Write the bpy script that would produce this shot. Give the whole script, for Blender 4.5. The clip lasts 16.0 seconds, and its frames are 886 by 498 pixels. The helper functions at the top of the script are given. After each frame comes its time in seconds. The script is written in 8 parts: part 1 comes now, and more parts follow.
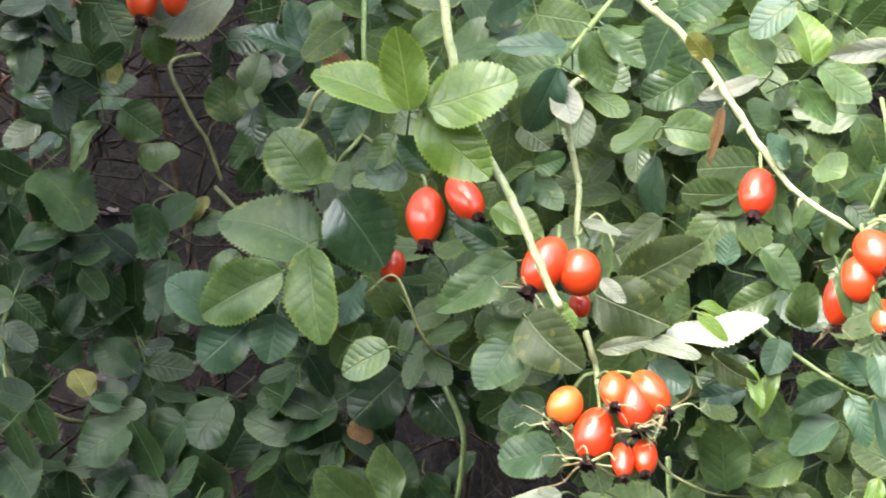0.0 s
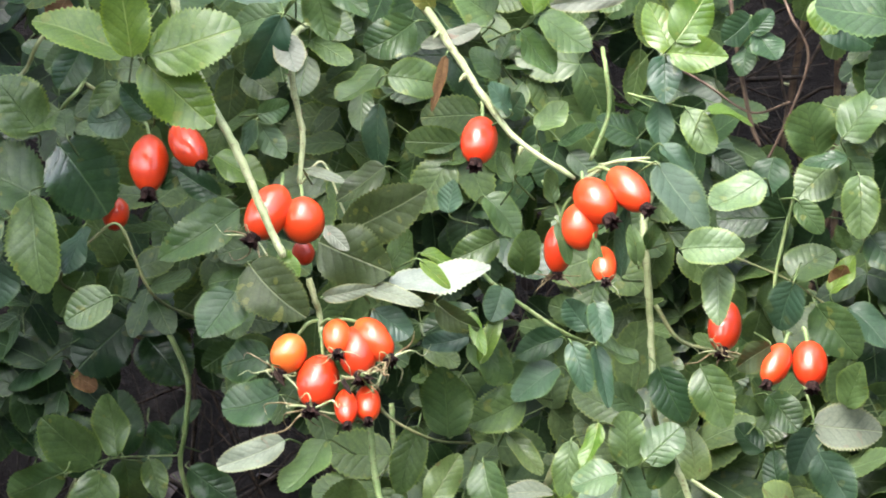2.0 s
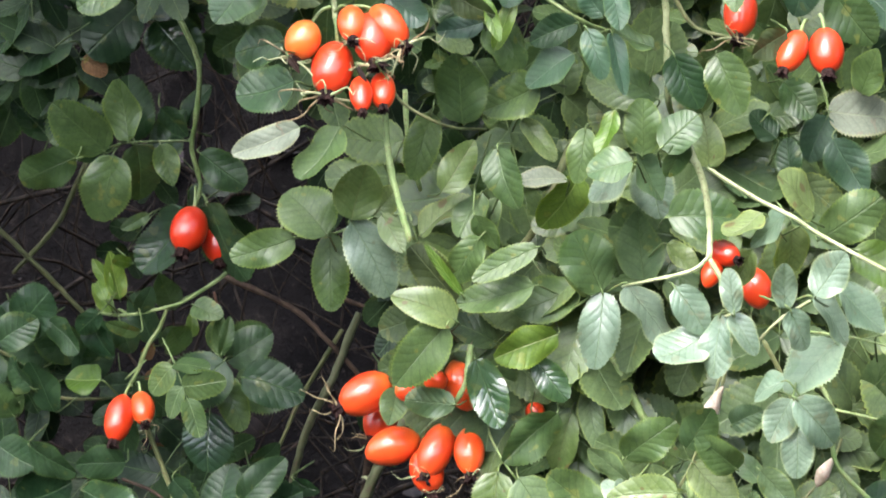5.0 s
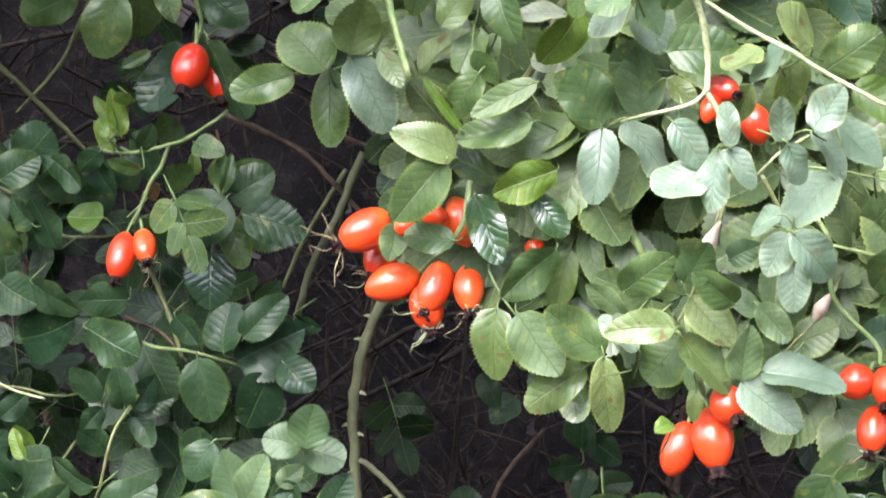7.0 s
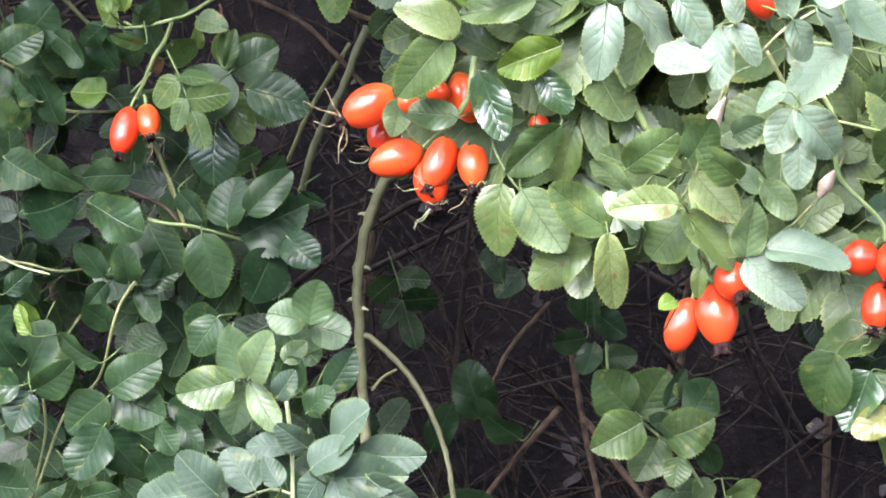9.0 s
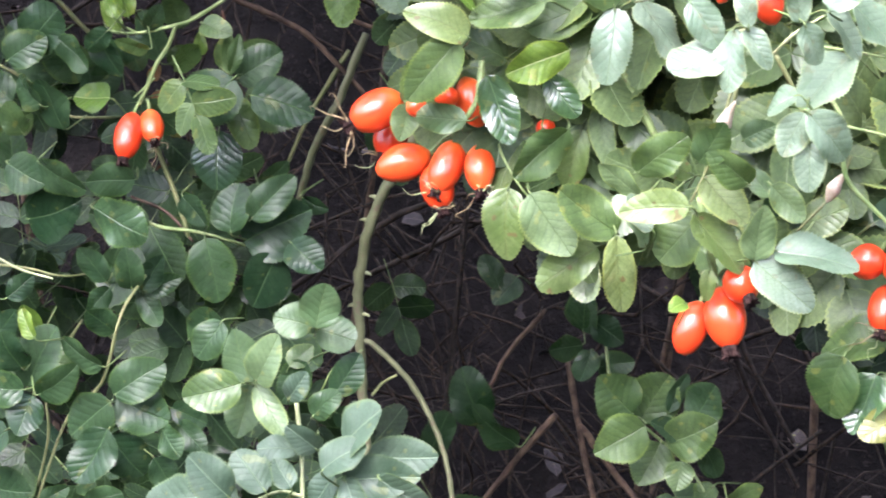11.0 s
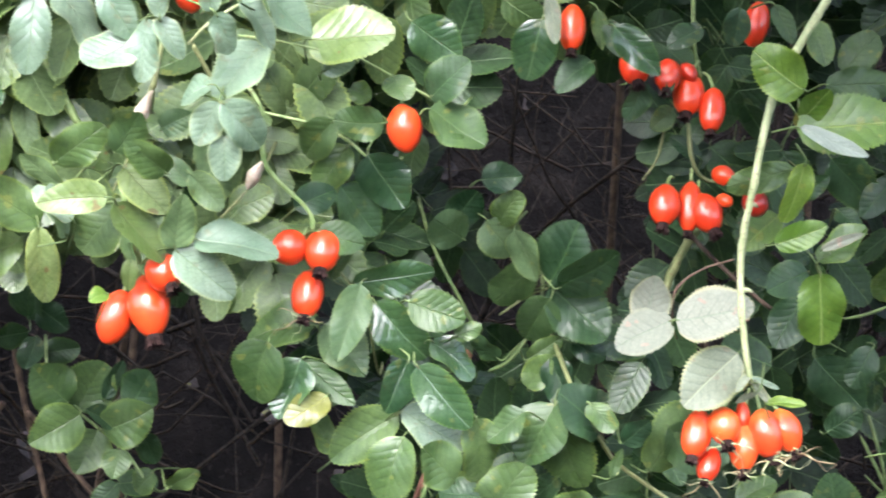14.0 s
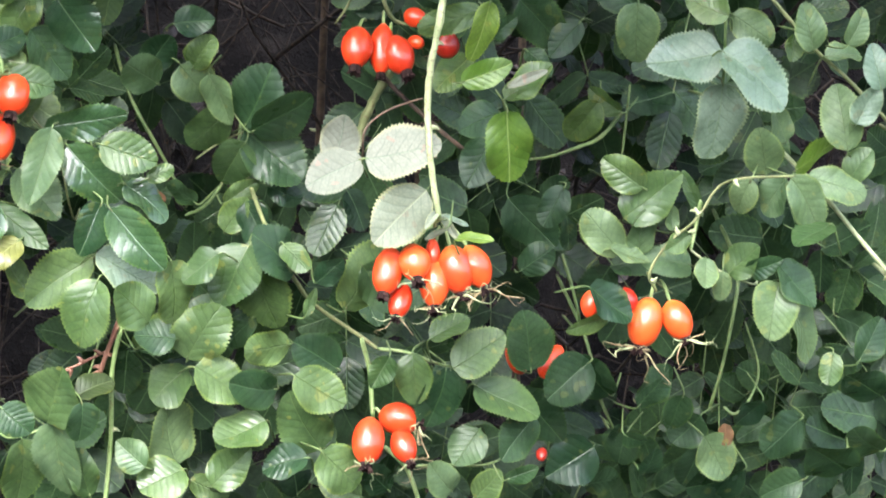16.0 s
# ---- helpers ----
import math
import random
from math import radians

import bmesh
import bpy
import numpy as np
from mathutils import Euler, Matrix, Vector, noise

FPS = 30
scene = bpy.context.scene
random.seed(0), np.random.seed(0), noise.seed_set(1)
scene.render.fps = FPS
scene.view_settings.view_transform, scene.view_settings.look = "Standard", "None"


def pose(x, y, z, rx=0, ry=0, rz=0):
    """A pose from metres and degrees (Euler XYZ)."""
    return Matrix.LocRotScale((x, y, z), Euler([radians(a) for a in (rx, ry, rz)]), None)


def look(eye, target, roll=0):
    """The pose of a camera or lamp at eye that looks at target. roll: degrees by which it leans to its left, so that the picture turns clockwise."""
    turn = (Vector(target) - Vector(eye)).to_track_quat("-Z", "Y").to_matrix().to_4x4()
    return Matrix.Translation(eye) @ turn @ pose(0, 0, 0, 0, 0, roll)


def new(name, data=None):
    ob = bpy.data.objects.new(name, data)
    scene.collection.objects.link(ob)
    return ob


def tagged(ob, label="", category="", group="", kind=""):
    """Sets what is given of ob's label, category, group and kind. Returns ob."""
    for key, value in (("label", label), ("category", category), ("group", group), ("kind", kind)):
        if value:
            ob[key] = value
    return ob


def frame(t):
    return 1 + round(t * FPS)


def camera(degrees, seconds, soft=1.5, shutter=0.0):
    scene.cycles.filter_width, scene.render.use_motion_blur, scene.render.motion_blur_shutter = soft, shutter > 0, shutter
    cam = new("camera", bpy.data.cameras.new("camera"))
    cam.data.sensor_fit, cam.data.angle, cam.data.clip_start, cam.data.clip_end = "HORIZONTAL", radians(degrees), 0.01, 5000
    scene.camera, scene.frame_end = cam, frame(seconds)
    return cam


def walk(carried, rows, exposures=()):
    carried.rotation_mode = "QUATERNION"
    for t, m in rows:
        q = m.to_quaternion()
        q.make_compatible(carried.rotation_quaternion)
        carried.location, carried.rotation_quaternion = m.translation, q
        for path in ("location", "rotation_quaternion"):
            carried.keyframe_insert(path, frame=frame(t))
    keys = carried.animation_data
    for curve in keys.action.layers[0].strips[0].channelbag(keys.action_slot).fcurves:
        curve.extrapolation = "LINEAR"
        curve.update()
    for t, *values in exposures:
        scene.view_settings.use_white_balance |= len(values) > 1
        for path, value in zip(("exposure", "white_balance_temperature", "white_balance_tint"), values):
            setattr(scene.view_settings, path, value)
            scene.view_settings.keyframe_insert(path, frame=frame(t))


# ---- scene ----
cam = camera(17, 16.0, soft=1.8, shutter=0.4)
PATH = [
    (0, -0.0056, 0.0043, 1.3539, 90.919, 0.271, 12.923),
    (0.5, -0.0116, -0.0025, 1.3464, 90.868, 0.361, 11.263),
    (1, -0.0145, -0.0058, 1.3410, 90.843, 0.336, 9.498),
    (1.5, -0.0074, 0.0030, 1.3518, 90.190, 0.576, 8.563),
    (2, -0.0008, 0.0035, 1.3527, 89.941, 0.371, 7.818),
    (2.5, -0.0049, 0.0029, 1.3501, 89.526, 0.426, 7.090),
    (3, -0.0136, 0.0023, 1.3435, 88.754, 0.556, 6.504),
    (3.5, -0.0116, 0.0039, 1.3431, 87.361, 0.592, 6.855),
    (4, -0.0292, 0.0082, 1.3462, 86.586, 0.762, 6.420),
    (4.2, -0.0145, 0.0043, 1.3573, 85.827, 0.620, 7.181),
    (6.3, -0.0090, 0.0062, 1.3537, 82.075, 0.264, 7.728),
    (6.5, -0.0106, 0.0072, 1.3514, 81.767, 0.355, 7.651),
    (7, -0.0009, 0.0060, 1.3485, 80.913, 0.294, 8.096),
    (7.5, -0.0077, 0.0066, 1.3476, 79.946, 0.364, 7.822),
    (8, 0.0010, 0.0092, 1.3513, 78.787, 0.419, 8.217),
    (8.2, 0.0015, 0.0092, 1.3534, 78.335, 0.419, 8.240),
    (10.3, -0.0199, -0.0002, 1.3505, 78.276, 0.179, 7.915),
    (10.5, -0.0237, -0.0027, 1.3505, 78.466, 0.136, 7.694),
    (11, -0.0195, -0.0007, 1.3471, 78.701, 0.101, 7.385),
    (11.5, -0.0099, 0.0009, 1.3522, 78.344, 0.124, 5.503),
    (12, -0.0173, 0.0034, 1.3452, 78.582, -0.217, 3.161),
    (12.5, 0.0130, -0.0001, 1.3578, 77.978, -0.071, 2.998),
    (13, 0.0112, -0.0007, 1.3534, 78.256, -0.263, 1.157),
    (13.5, 0.0042, 0.0010, 1.3517, 78.357, -0.603, -0.940),
    (14, 0.0168, 0.0020, 1.3550, 78.125, -0.707, -1.882),
    (14.5, 0.0275, -0.0024, 1.3535, 78.053, -0.804, -3.281),
    (15, 0.0331, -0.0044, 1.3493, 77.028, -0.973, -4.547),
    (15.5, 0.0365, -0.0114, 1.3459, 76.478, -1.105, -6.187),
    (16, 0.0393, -0.0122, 1.3422, 75.911, -1.023, -6.694),
]
SKY, SUN = 0.21, 0.5
EXPOSURES = [(0, 2.67, 6300, 10), (1.5, 2.32, 6150, 10), (4, 2.29, 6050, 11), (7, 2.46, 5950, 17), (10.4, 2.79, 5820, 22), (11, 2.78, 5820, 22), (11.5, 2.60, 5820, 20), (12.5, 2.62, 5850, 17), (14, 2.56, 5870, 12), (16, 2.64, 5950, 10)]
walk(cam, [(t, pose(*row)) for t, *row in PATH], EXPOSURES)

# ---------------------------------------------------------------- world and light
world = bpy.data.worlds.new("overcast_sky")
scene.world = world
world.use_nodes = True
wn, wl = world.node_tree.nodes, world.node_tree.links
sky = wn.new("ShaderNodeTexSky")
sky.sky_type = "NISHITA"
sky.sun_disc = False
sky.sun_elevation, sky.sun_rotation = radians(52), radians(200)
sky.air_density, sky.dust_density, sky.ozone_density = 1.0, 6.0, 1.0
pale = wn.new("ShaderNodeHueSaturation")
pale.inputs["Saturation"].default_value = 0.65
wl.new(sky.outputs["Color"], pale.inputs["Color"])
wl.new(pale.outputs["Color"], wn["Background"].inputs["Color"])
wn["Background"].inputs["Strength"].default_value = SKY
sun = new("sun", bpy.data.lights.new("sun", "SUN"))
sun.data.energy, sun.data.angle, sun.data.color = SUN, radians(50), (0.98, 0.99, 1.0)
sun.matrix_world = look((-0.5, -0.5, 4.2), (0, 1.1, 1.1))

# ---------------------------------------------------------------- materials


def mat(name):
    m = bpy.data.materials.new(name)
    m.use_nodes = True
    return m, m.node_tree.nodes, m.node_tree.links, m.node_tree.nodes["Principled BSDF"]


def put(nodes, kind, **values):
    n = nodes.new("ShaderNode" + kind)
    for key, v in values.items():
        n.inputs[key.replace("_", " ")].default_value = v
    return n


def calc(nodes, links, op, a, b=None):
    n = nodes.new("ShaderNodeMath")
    n.operation = op
    for i, v in enumerate((a, b)):
        if v is None:
            continue
        if isinstance(v, (int, float)):
            n.inputs[i].default_value = v
        else:
            links.new(v, n.inputs[i])
    return n.outputs[0]


def ramp(nodes, links, fac, stops):
    n = nodes.new("ShaderNodeValToRGB")
    while len(n.color_ramp.elements) < len(stops):
        n.color_ramp.elements.new(0.5)
    for e, (p, c) in zip(n.color_ramp.elements, stops):
        e.position, e.color = p, (*c, 1)
    links.new(fac, n.inputs[0])
    return n.outputs[0]


def mixed(nodes, links, fac, a, b, how="MIX"):
    n = nodes.new("ShaderNodeMix")
    n.data_type, n.blend_type = "RGBA", how
    for i, v in ((0, fac), (6, a), (7, b)):
        if isinstance(v, tuple):
            n.inputs[i].default_value = (*v, 1)
        elif isinstance(v, (int, float)):
            n.inputs[i].default_value = v
        else:
            links.new(v, n.inputs[i])
    return n.outputs[2]


def leaf_material(name, dark, light, rib, gloss, spots=0.5, island=False, glow=0.3, wet=0.4, shine=0.45, sheen_bloom=0.025, crease=0.75, fleck=(0.20, 0.20, 0.04)):
    """A leaf: midrib and side veins by its own u and v, mottling, spots, a wet gloss that comes and goes."""
    m, n, l, p = mat(name)
    chart, edge = n.new("ShaderNodeUVMap"), n.new("ShaderNodeUVMap")
    chart.uv_map, edge.uv_map = "uv", "rim"
    uv = chart.outputs[0]
    xyz = n.new("ShaderNodeSeparateXYZ")
    l.new(uv, xyz.inputs[0])
    u, v = xyz.outputs[0], xyz.outputs[1]
    away = calc(n, l, "ABSOLUTE", calc(n, l, "SUBTRACT", v, 0.5))
    rnd = n.new("ShaderNodeNewGeometry").outputs["Random Per Island"] if island else n.new("ShaderNodeObjectInfo").outputs["Random"]
    place = n.new("ShaderNodeTexCoord").outputs["Object"] if island else n.new("ShaderNodeNewGeometry").outputs["Position"]
    blotch = put(n, "TexNoise", Scale=75.0, Detail=4.0, Roughness=0.6)
    fine = put(n, "TexNoise", Scale=420.0, Detail=3.0)
    l.new(place, blotch.inputs["Vector"])
    l.new(place, fine.inputs["Vector"])
    # side veins run outwards and forwards, unevenly and fainter towards the rim
    warp = put(n, "TexNoise", Scale=130.0, Detail=2.0)
    l.new(place, warp.inputs["Vector"])
    run = calc(n, l, "SUBTRACT", u, calc(n, l, "MULTIPLY", calc(n, l, "POWER", away, 0.8), 0.7))
    run = calc(n, l, "ADD", calc(n, l, "MULTIPLY", run, 7.0), calc(n, l, "MULTIPLY", warp.outputs[0], 0.8))
    run = calc(n, l, "ADD", run, calc(n, l, "MULTIPLY", calc(n, l, "GREATER_THAN", v, 0.5), 0.37))
    wave = calc(n, l, "ABSOLUTE", calc(n, l, "SUBTRACT", calc(n, l, "FRACT", run), 0.5))
    side = calc(n, l, "SUBTRACT", 1.0, calc(n, l, "MINIMUM", calc(n, l, "MULTIPLY", wave, 7.0), 1.0))
    side = calc(n, l, "MULTIPLY", side, calc(n, l, "SUBTRACT", 1.0, calc(n, l, "MULTIPLY", away, 2.4)))
    mid = calc(n, l, "SUBTRACT", 1.0, calc(n, l, "MINIMUM", calc(n, l, "MULTIPLY", away, 70.0), 1.0))
    vein = calc(n, l, "MULTIPLY", mid, 1.2)
    net = put(n, "TexVoronoi", Scale=520.0)
    net.feature = "DISTANCE_TO_EDGE"
    l.new(place, net.inputs["Vector"])
    mesh = calc(n, l, "SUBTRACT", 1.0, calc(n, l, "MINIMUM", calc(n, l, "MULTIPLY", net.outputs["Distance"], 7.0), 1.0))
    grain = put(n, "TexNoise", Scale=230.0, Detail=3.0, Roughness=0.65)
    l.new(place, grain.inputs["Vector"])
    groove_shade = calc(n, l, "MULTIPLY", calc(n, l, "POWER", side, 2.0), crease)
    tone = calc(n, l, "ADD", calc(n, l, "SUBTRACT", calc(n, l, "MULTIPLY", rnd, 0.5), 0.12), calc(n, l, "ADD", calc(n, l, "MULTIPLY", blotch.outputs[0], 0.75), calc(n, l, "MULTIPLY", calc(n, l, "SUBTRACT", grain.outputs[0], 0.5), 0.7)))
    col = ramp(n, l, tone, [(0.2, dark), (0.9, light)])
    col = mixed(n, l, calc(n, l, "MULTIPLY", fine.outputs[0], 0.35), col, tuple(c * 0.6 for c in dark))
    # yellow and brown flecks
    spot = put(n, "TexNoise", Scale=170.0, Detail=1.0)
    l.new(place, spot.inputs["Vector"])
    hit = calc(n, l, "MULTIPLY", calc(n, l, "GREATER_THAN", spot.outputs[0], 0.69), spots)
    col = mixed(n, l, hit, col, fleck)
    col = mixed(n, l, calc(n, l, "MULTIPLY", mesh, 0.28), col, tuple(c * 0.6 for c in dark))
    col = mixed(n, l, groove_shade, col, tuple(c * 0.55 for c in dark))
    # dull whitish powdery film and sky sheen, painted in broad uneven patches
    film = put(n, "TexNoise", Scale=48.0, Detail=3.0, Roughness=0.65)
    l.new(place, film.inputs["Vector"])
    sheen_mask = n.new("ShaderNodeMapRange")
    sheen_mask.inputs[1].default_value, sheen_mask.inputs[2].default_value = 0.46, 0.70
    sheen_mask.inputs[3].default_value, sheen_mask.inputs[4].default_value = 0.0, sheen_bloom
    l.new(film.outputs[0], sheen_mask.inputs[0])
    col = mixed(n, l, sheen_mask.outputs[0], col, (0.42, 0.48, 0.42))
    col = mixed(n, l, calc(n, l, "MULTIPLY", vein, 0.55), col, rib)
    # a thin paler rim
    band = n.new("ShaderNodeMapRange")
    band.inputs[1].default_value, band.inputs[2].default_value = 0.86, 1.0
    band.inputs[3].default_value, band.inputs[4].default_value = 0.0, 0.9
    out = n.new("ShaderNodeSeparateXYZ")
    l.new(edge.outputs[0], out.inputs[0])
    l.new(out.outputs[0], band.inputs[0])
    col = mixed(n, l, calc(n, l, "MULTIPLY", band.outputs[0], rnd), col, (light[0] * 1.5, light[1] * 1.35, light[2] * 0.8))
    l.new(col, p.inputs["Base Color"])
    damp = put(n, "TexNoise", Scale=38.0, Detail=2.0)
    l.new(place, damp.inputs["Vector"])
    rough = n.new("ShaderNodeMapRange")
    rough.inputs[1].default_value, rough.inputs[2].default_value = 0.42, 0.62
    rough.inputs[3].default_value, rough.inputs[4].default_value = gloss, gloss * (1 - wet)
    l.new(damp.outputs[0], rough.inputs[0])
    l.new(rough.outputs[0], p.inputs["Roughness"])
    p.inputs["Specular IOR Level"].default_value = shine
    bump = n.new("ShaderNodeBump")
    bump.inputs["Strength"].default_value = 0.7
    bump.inputs["Distance"].default_value = 0.002
    bulge = calc(n, l, "SUBTRACT", 1.0, calc(n, l, "POWER", calc(n, l, "SUBTRACT", 1.0, calc(n, l, "MULTIPLY", wave, 2.0)), 2.0))
    quilt = calc(n, l, "ADD", calc(n, l, "MULTIPLY", blotch.outputs[0], 0.26), calc(n, l, "MULTIPLY", bulge, 0.085))
    quilt = calc(n, l, "SUBTRACT", quilt, calc(n, l, "MULTIPLY", mid, 0.16))
    quilt = calc(n, l, "ADD", quilt, calc(n, l, "MULTIPLY", calc(n, l, "MINIMUM", net.outputs["Distance"], 0.25), 0.05))
    l.new(calc(n, l, "ADD", quilt, calc(n, l, "MULTIPLY", fine.outputs[0], 0.04)), bump.inputs["Height"])
    l.new(bump.outputs[0], p.inputs["Normal"])
    thin = n.new("ShaderNodeBsdfTranslucent")
    l.new(mixed(n, l, 1.0, col, (1.0, 1.0, 0.45), "MULTIPLY"), thin.inputs["Color"])
    blend = n.new("ShaderNodeMixShader")
    blend.inputs[0].default_value = glow
    l.new(p.outputs[0], blend.inputs[1])
    l.new(thin.outputs[0], blend.inputs[2])
    l.new(blend.outputs[0], n["Material Output"].inputs["Surface"])
    return m


LEAF = {
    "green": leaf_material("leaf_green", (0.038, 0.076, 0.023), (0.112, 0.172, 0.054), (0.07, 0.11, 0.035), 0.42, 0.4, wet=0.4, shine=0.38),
    "dark": leaf_material("leaf_dark_shaded_green", (0.015, 0.039, 0.016), (0.047, 0.090, 0.035), (0.06, 0.11, 0.04), 0.42, 0.2, wet=0.5, shine=0.26),
    "wet": leaf_material("leaf_wet", (0.022, 0.056, 0.022), (0.056, 0.110, 0.040), (0.11, 0.18, 0.08), 0.24, 0.2, wet=0.5, shine=0.9, sheen_bloom=0.03),
    "sage": leaf_material("leaf_blue_green", (0.026, 0.064, 0.034), (0.064, 0.118, 0.062), (0.07, 0.12, 0.06), 0.46, 0.2, wet=0.35, shine=0.38, sheen_bloom=0.05),
    "pale": leaf_material("leaf_pale_green", (0.108, 0.172, 0.106), (0.250, 0.322, 0.232), (0.13, 0.19, 0.09), 0.38, 0.4, wet=0.35, shine=0.6, sheen_bloom=0.08, glow=0.34, fleck=(0.14, 0.13, 0.06)),
    "lime": leaf_material("leaf_yellow_green", (0.088, 0.140, 0.036), (0.228, 0.290, 0.112), (0.11, 0.13, 0.04), 0.38, 0.9, wet=0.4, shine=0.5, sheen_bloom=0.04, glow=0.34, fleck=(0.12, 0.09, 0.035)),
    "fresh": leaf_material("leaf_fresh_green", (0.062, 0.124, 0.014), (0.150, 0.228, 0.034), (0.26, 0.33, 0.11), 0.40, 0.4, wet=0.3, sheen_bloom=0.03),
    "light": leaf_material("leaf_light_lit_green", (0.060, 0.108, 0.044), (0.148, 0.212, 0.092), (0.08, 0.12, 0.045), 0.46, 0.3, wet=0.4, shine=0.36, sheen_bloom=0.04),
    "mist": leaf_material("leaf_grey_green", (0.034, 0.063, 0.037), (0.074, 0.117, 0.072), (0.16, 0.22, 0.14), 0.55, 0.2, wet=0.2, shine=0.3, sheen_bloom=0.06),
    "under": leaf_material("leaf_underside", (0.12, 0.145, 0.10), (0.205, 0.235, 0.165), (0.28, 0.31, 0.19), 0.65, 0.3, wet=0.1, shine=0.4, fleck=(0.2, 0.13, 0.09)),
    "white": leaf_material("leaf_white_underside", (0.150, 0.166, 0.122), (0.232, 0.246, 0.194), (0.14, 0.18, 0.12), 0.7, 0.6, wet=0.1, shine=0.4, fleck=(0.27, 0.17, 0.13), crease=0.8),
    "silver": leaf_material("leaf_silver_underside", (0.24, 0.28, 0.23), (0.36, 0.40, 0.33), (0.24, 0.29, 0.20), 0.6, 0.0, wet=0.1, shine=0.4, crease=0.3),
    "olive": leaf_material("leaf_shaded_olive", (0.024, 0.040, 0.012), (0.066, 0.088, 0.031), (0.13, 0.16, 0.07), 0.5, 0.3, wet=0.2, shine=0.3, sheen_bloom=0.03),
    "husk": leaf_material("leaf_husk", (0.012, 0.008, 0.007), (0.050, 0.030, 0.022), (0.06, 0.04, 0.03), 0.8, 0.0, wet=0.0, shine=0.15, sheen_bloom=0.0),
    "yellow": leaf_material("leaf_yellowing", (0.13, 0.14, 0.03), (0.25, 0.23, 0.05), (0.36, 0.34, 0.12), 0.5),
    "brown": leaf_material("leaf_withered", (0.10, 0.050, 0.022), (0.22, 0.13, 0.06), (0.22, 0.14, 0.07), 0.7, wet=0.0, shine=0.2, sheen_bloom=0.0),
    "half_lit_mass": leaf_material("leaf_mass_half_lit", (0.041, 0.080, 0.024), (0.124, 0.182, 0.058), (0.17, 0.24, 0.10), 0.42, 0.3, island=True, wet=0.35, shine=0.38),
    "lit_mass": leaf_material("leaf_mass_lit", (0.058, 0.100, 0.036), (0.160, 0.222, 0.086), (0.17, 0.24, 0.10), 0.40, 0.4, island=True, wet=0.35, shine=0.45),
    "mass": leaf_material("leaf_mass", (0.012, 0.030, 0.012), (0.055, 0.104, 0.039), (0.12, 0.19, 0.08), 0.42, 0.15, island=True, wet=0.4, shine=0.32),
}


def bark_material(name, low, high, rough, scale=160.0, speck=(0.1, 0.06, 0.03)):
    m, n, l, p = mat(name)
    place = n.new("ShaderNodeNewGeometry").outputs["Position"]
    a, b = put(n, "TexNoise", Scale=scale, Detail=4.0), put(n, "TexNoise", Scale=scale * 5, Detail=2.0)
    for x in (a, b):
        l.new(place, x.inputs["Vector"])
    col = ramp(n, l, a.outputs[0], [(0.32, low), (0.68, high)])
    col = mixed(n, l, calc(n, l, "MULTIPLY", calc(n, l, "GREATER_THAN", b.outputs[0], 0.62), 0.5), col, speck)
    l.new(col, p.inputs["Base Color"])
    p.inputs["Roughness"].default_value = rough
    p.inputs["Specular IOR Level"].default_value = max(0.05, 0.9 - rough)
    bump = n.new("ShaderNodeBump")
    bump.inputs["Strength"].default_value, bump.inputs["Distance"].default_value = 0.5, 0.0006
    l.new(b.outputs[0], bump.inputs["Height"])
    l.new(bump.outputs[0], p.inputs["Normal"])
    return m


STEM = {
    "green": bark_material("stem_green", (0.13, 0.20, 0.06), (0.24, 0.31, 0.12), 0.5),
    "stalk": bark_material("stem_leaf_stalk", (0.060, 0.095, 0.030), (0.125, 0.175, 0.060), 0.6),
    "cane": bark_material("stem_cane", (0.080, 0.090, 0.042), (0.17, 0.18, 0.095), 0.6, 60.0, (0.10, 0.07, 0.05)),
    "pale": bark_material("stem_pale", (0.21, 0.25, 0.11), (0.36, 0.385, 0.21), 0.55),
    "olive": bark_material("stem_olive", (0.10, 0.12, 0.045), (0.19, 0.20, 0.085), 0.6),
    "red": bark_material("stem_reddish", (0.13, 0.055, 0.035), (0.24, 0.12, 0.075), 0.55),
    "brown": bark_material("stem_brown", (0.040, 0.028, 0.022), (0.12, 0.085, 0.06), 0.8),
    "grey": bark_material("stem_dead_shaded_grey", (0.014, 0.012, 0.011), (0.048, 0.041, 0.036), 0.85),
}
PLASTER = bark_material("added_wall_plaster", (0.20, 0.20, 0.19), (0.30, 0.295, 0.28), 0.85, 4.0, (0.25, 0.24, 0.22))
TWIG = bark_material("twig_shaded", (0.011, 0.009, 0.0075), (0.044, 0.035, 0.029), 0.85)
WITHERED = bark_material("withered_sepal", (0.11, 0.075, 0.04), (0.32, 0.27, 0.15), 0.8, 300.0)
BUD = bark_material("bud_pink_white", (0.30, 0.24, 0.16), (0.55, 0.46, 0.38), 0.7, 220.0, (0.38, 0.16, 0.14))
CALYX = bark_material("calyx_black", (0.006, 0.004, 0.004), (0.030, 0.016, 0.014), 0.85, 400.0, (0.06, 0.04, 0.03))


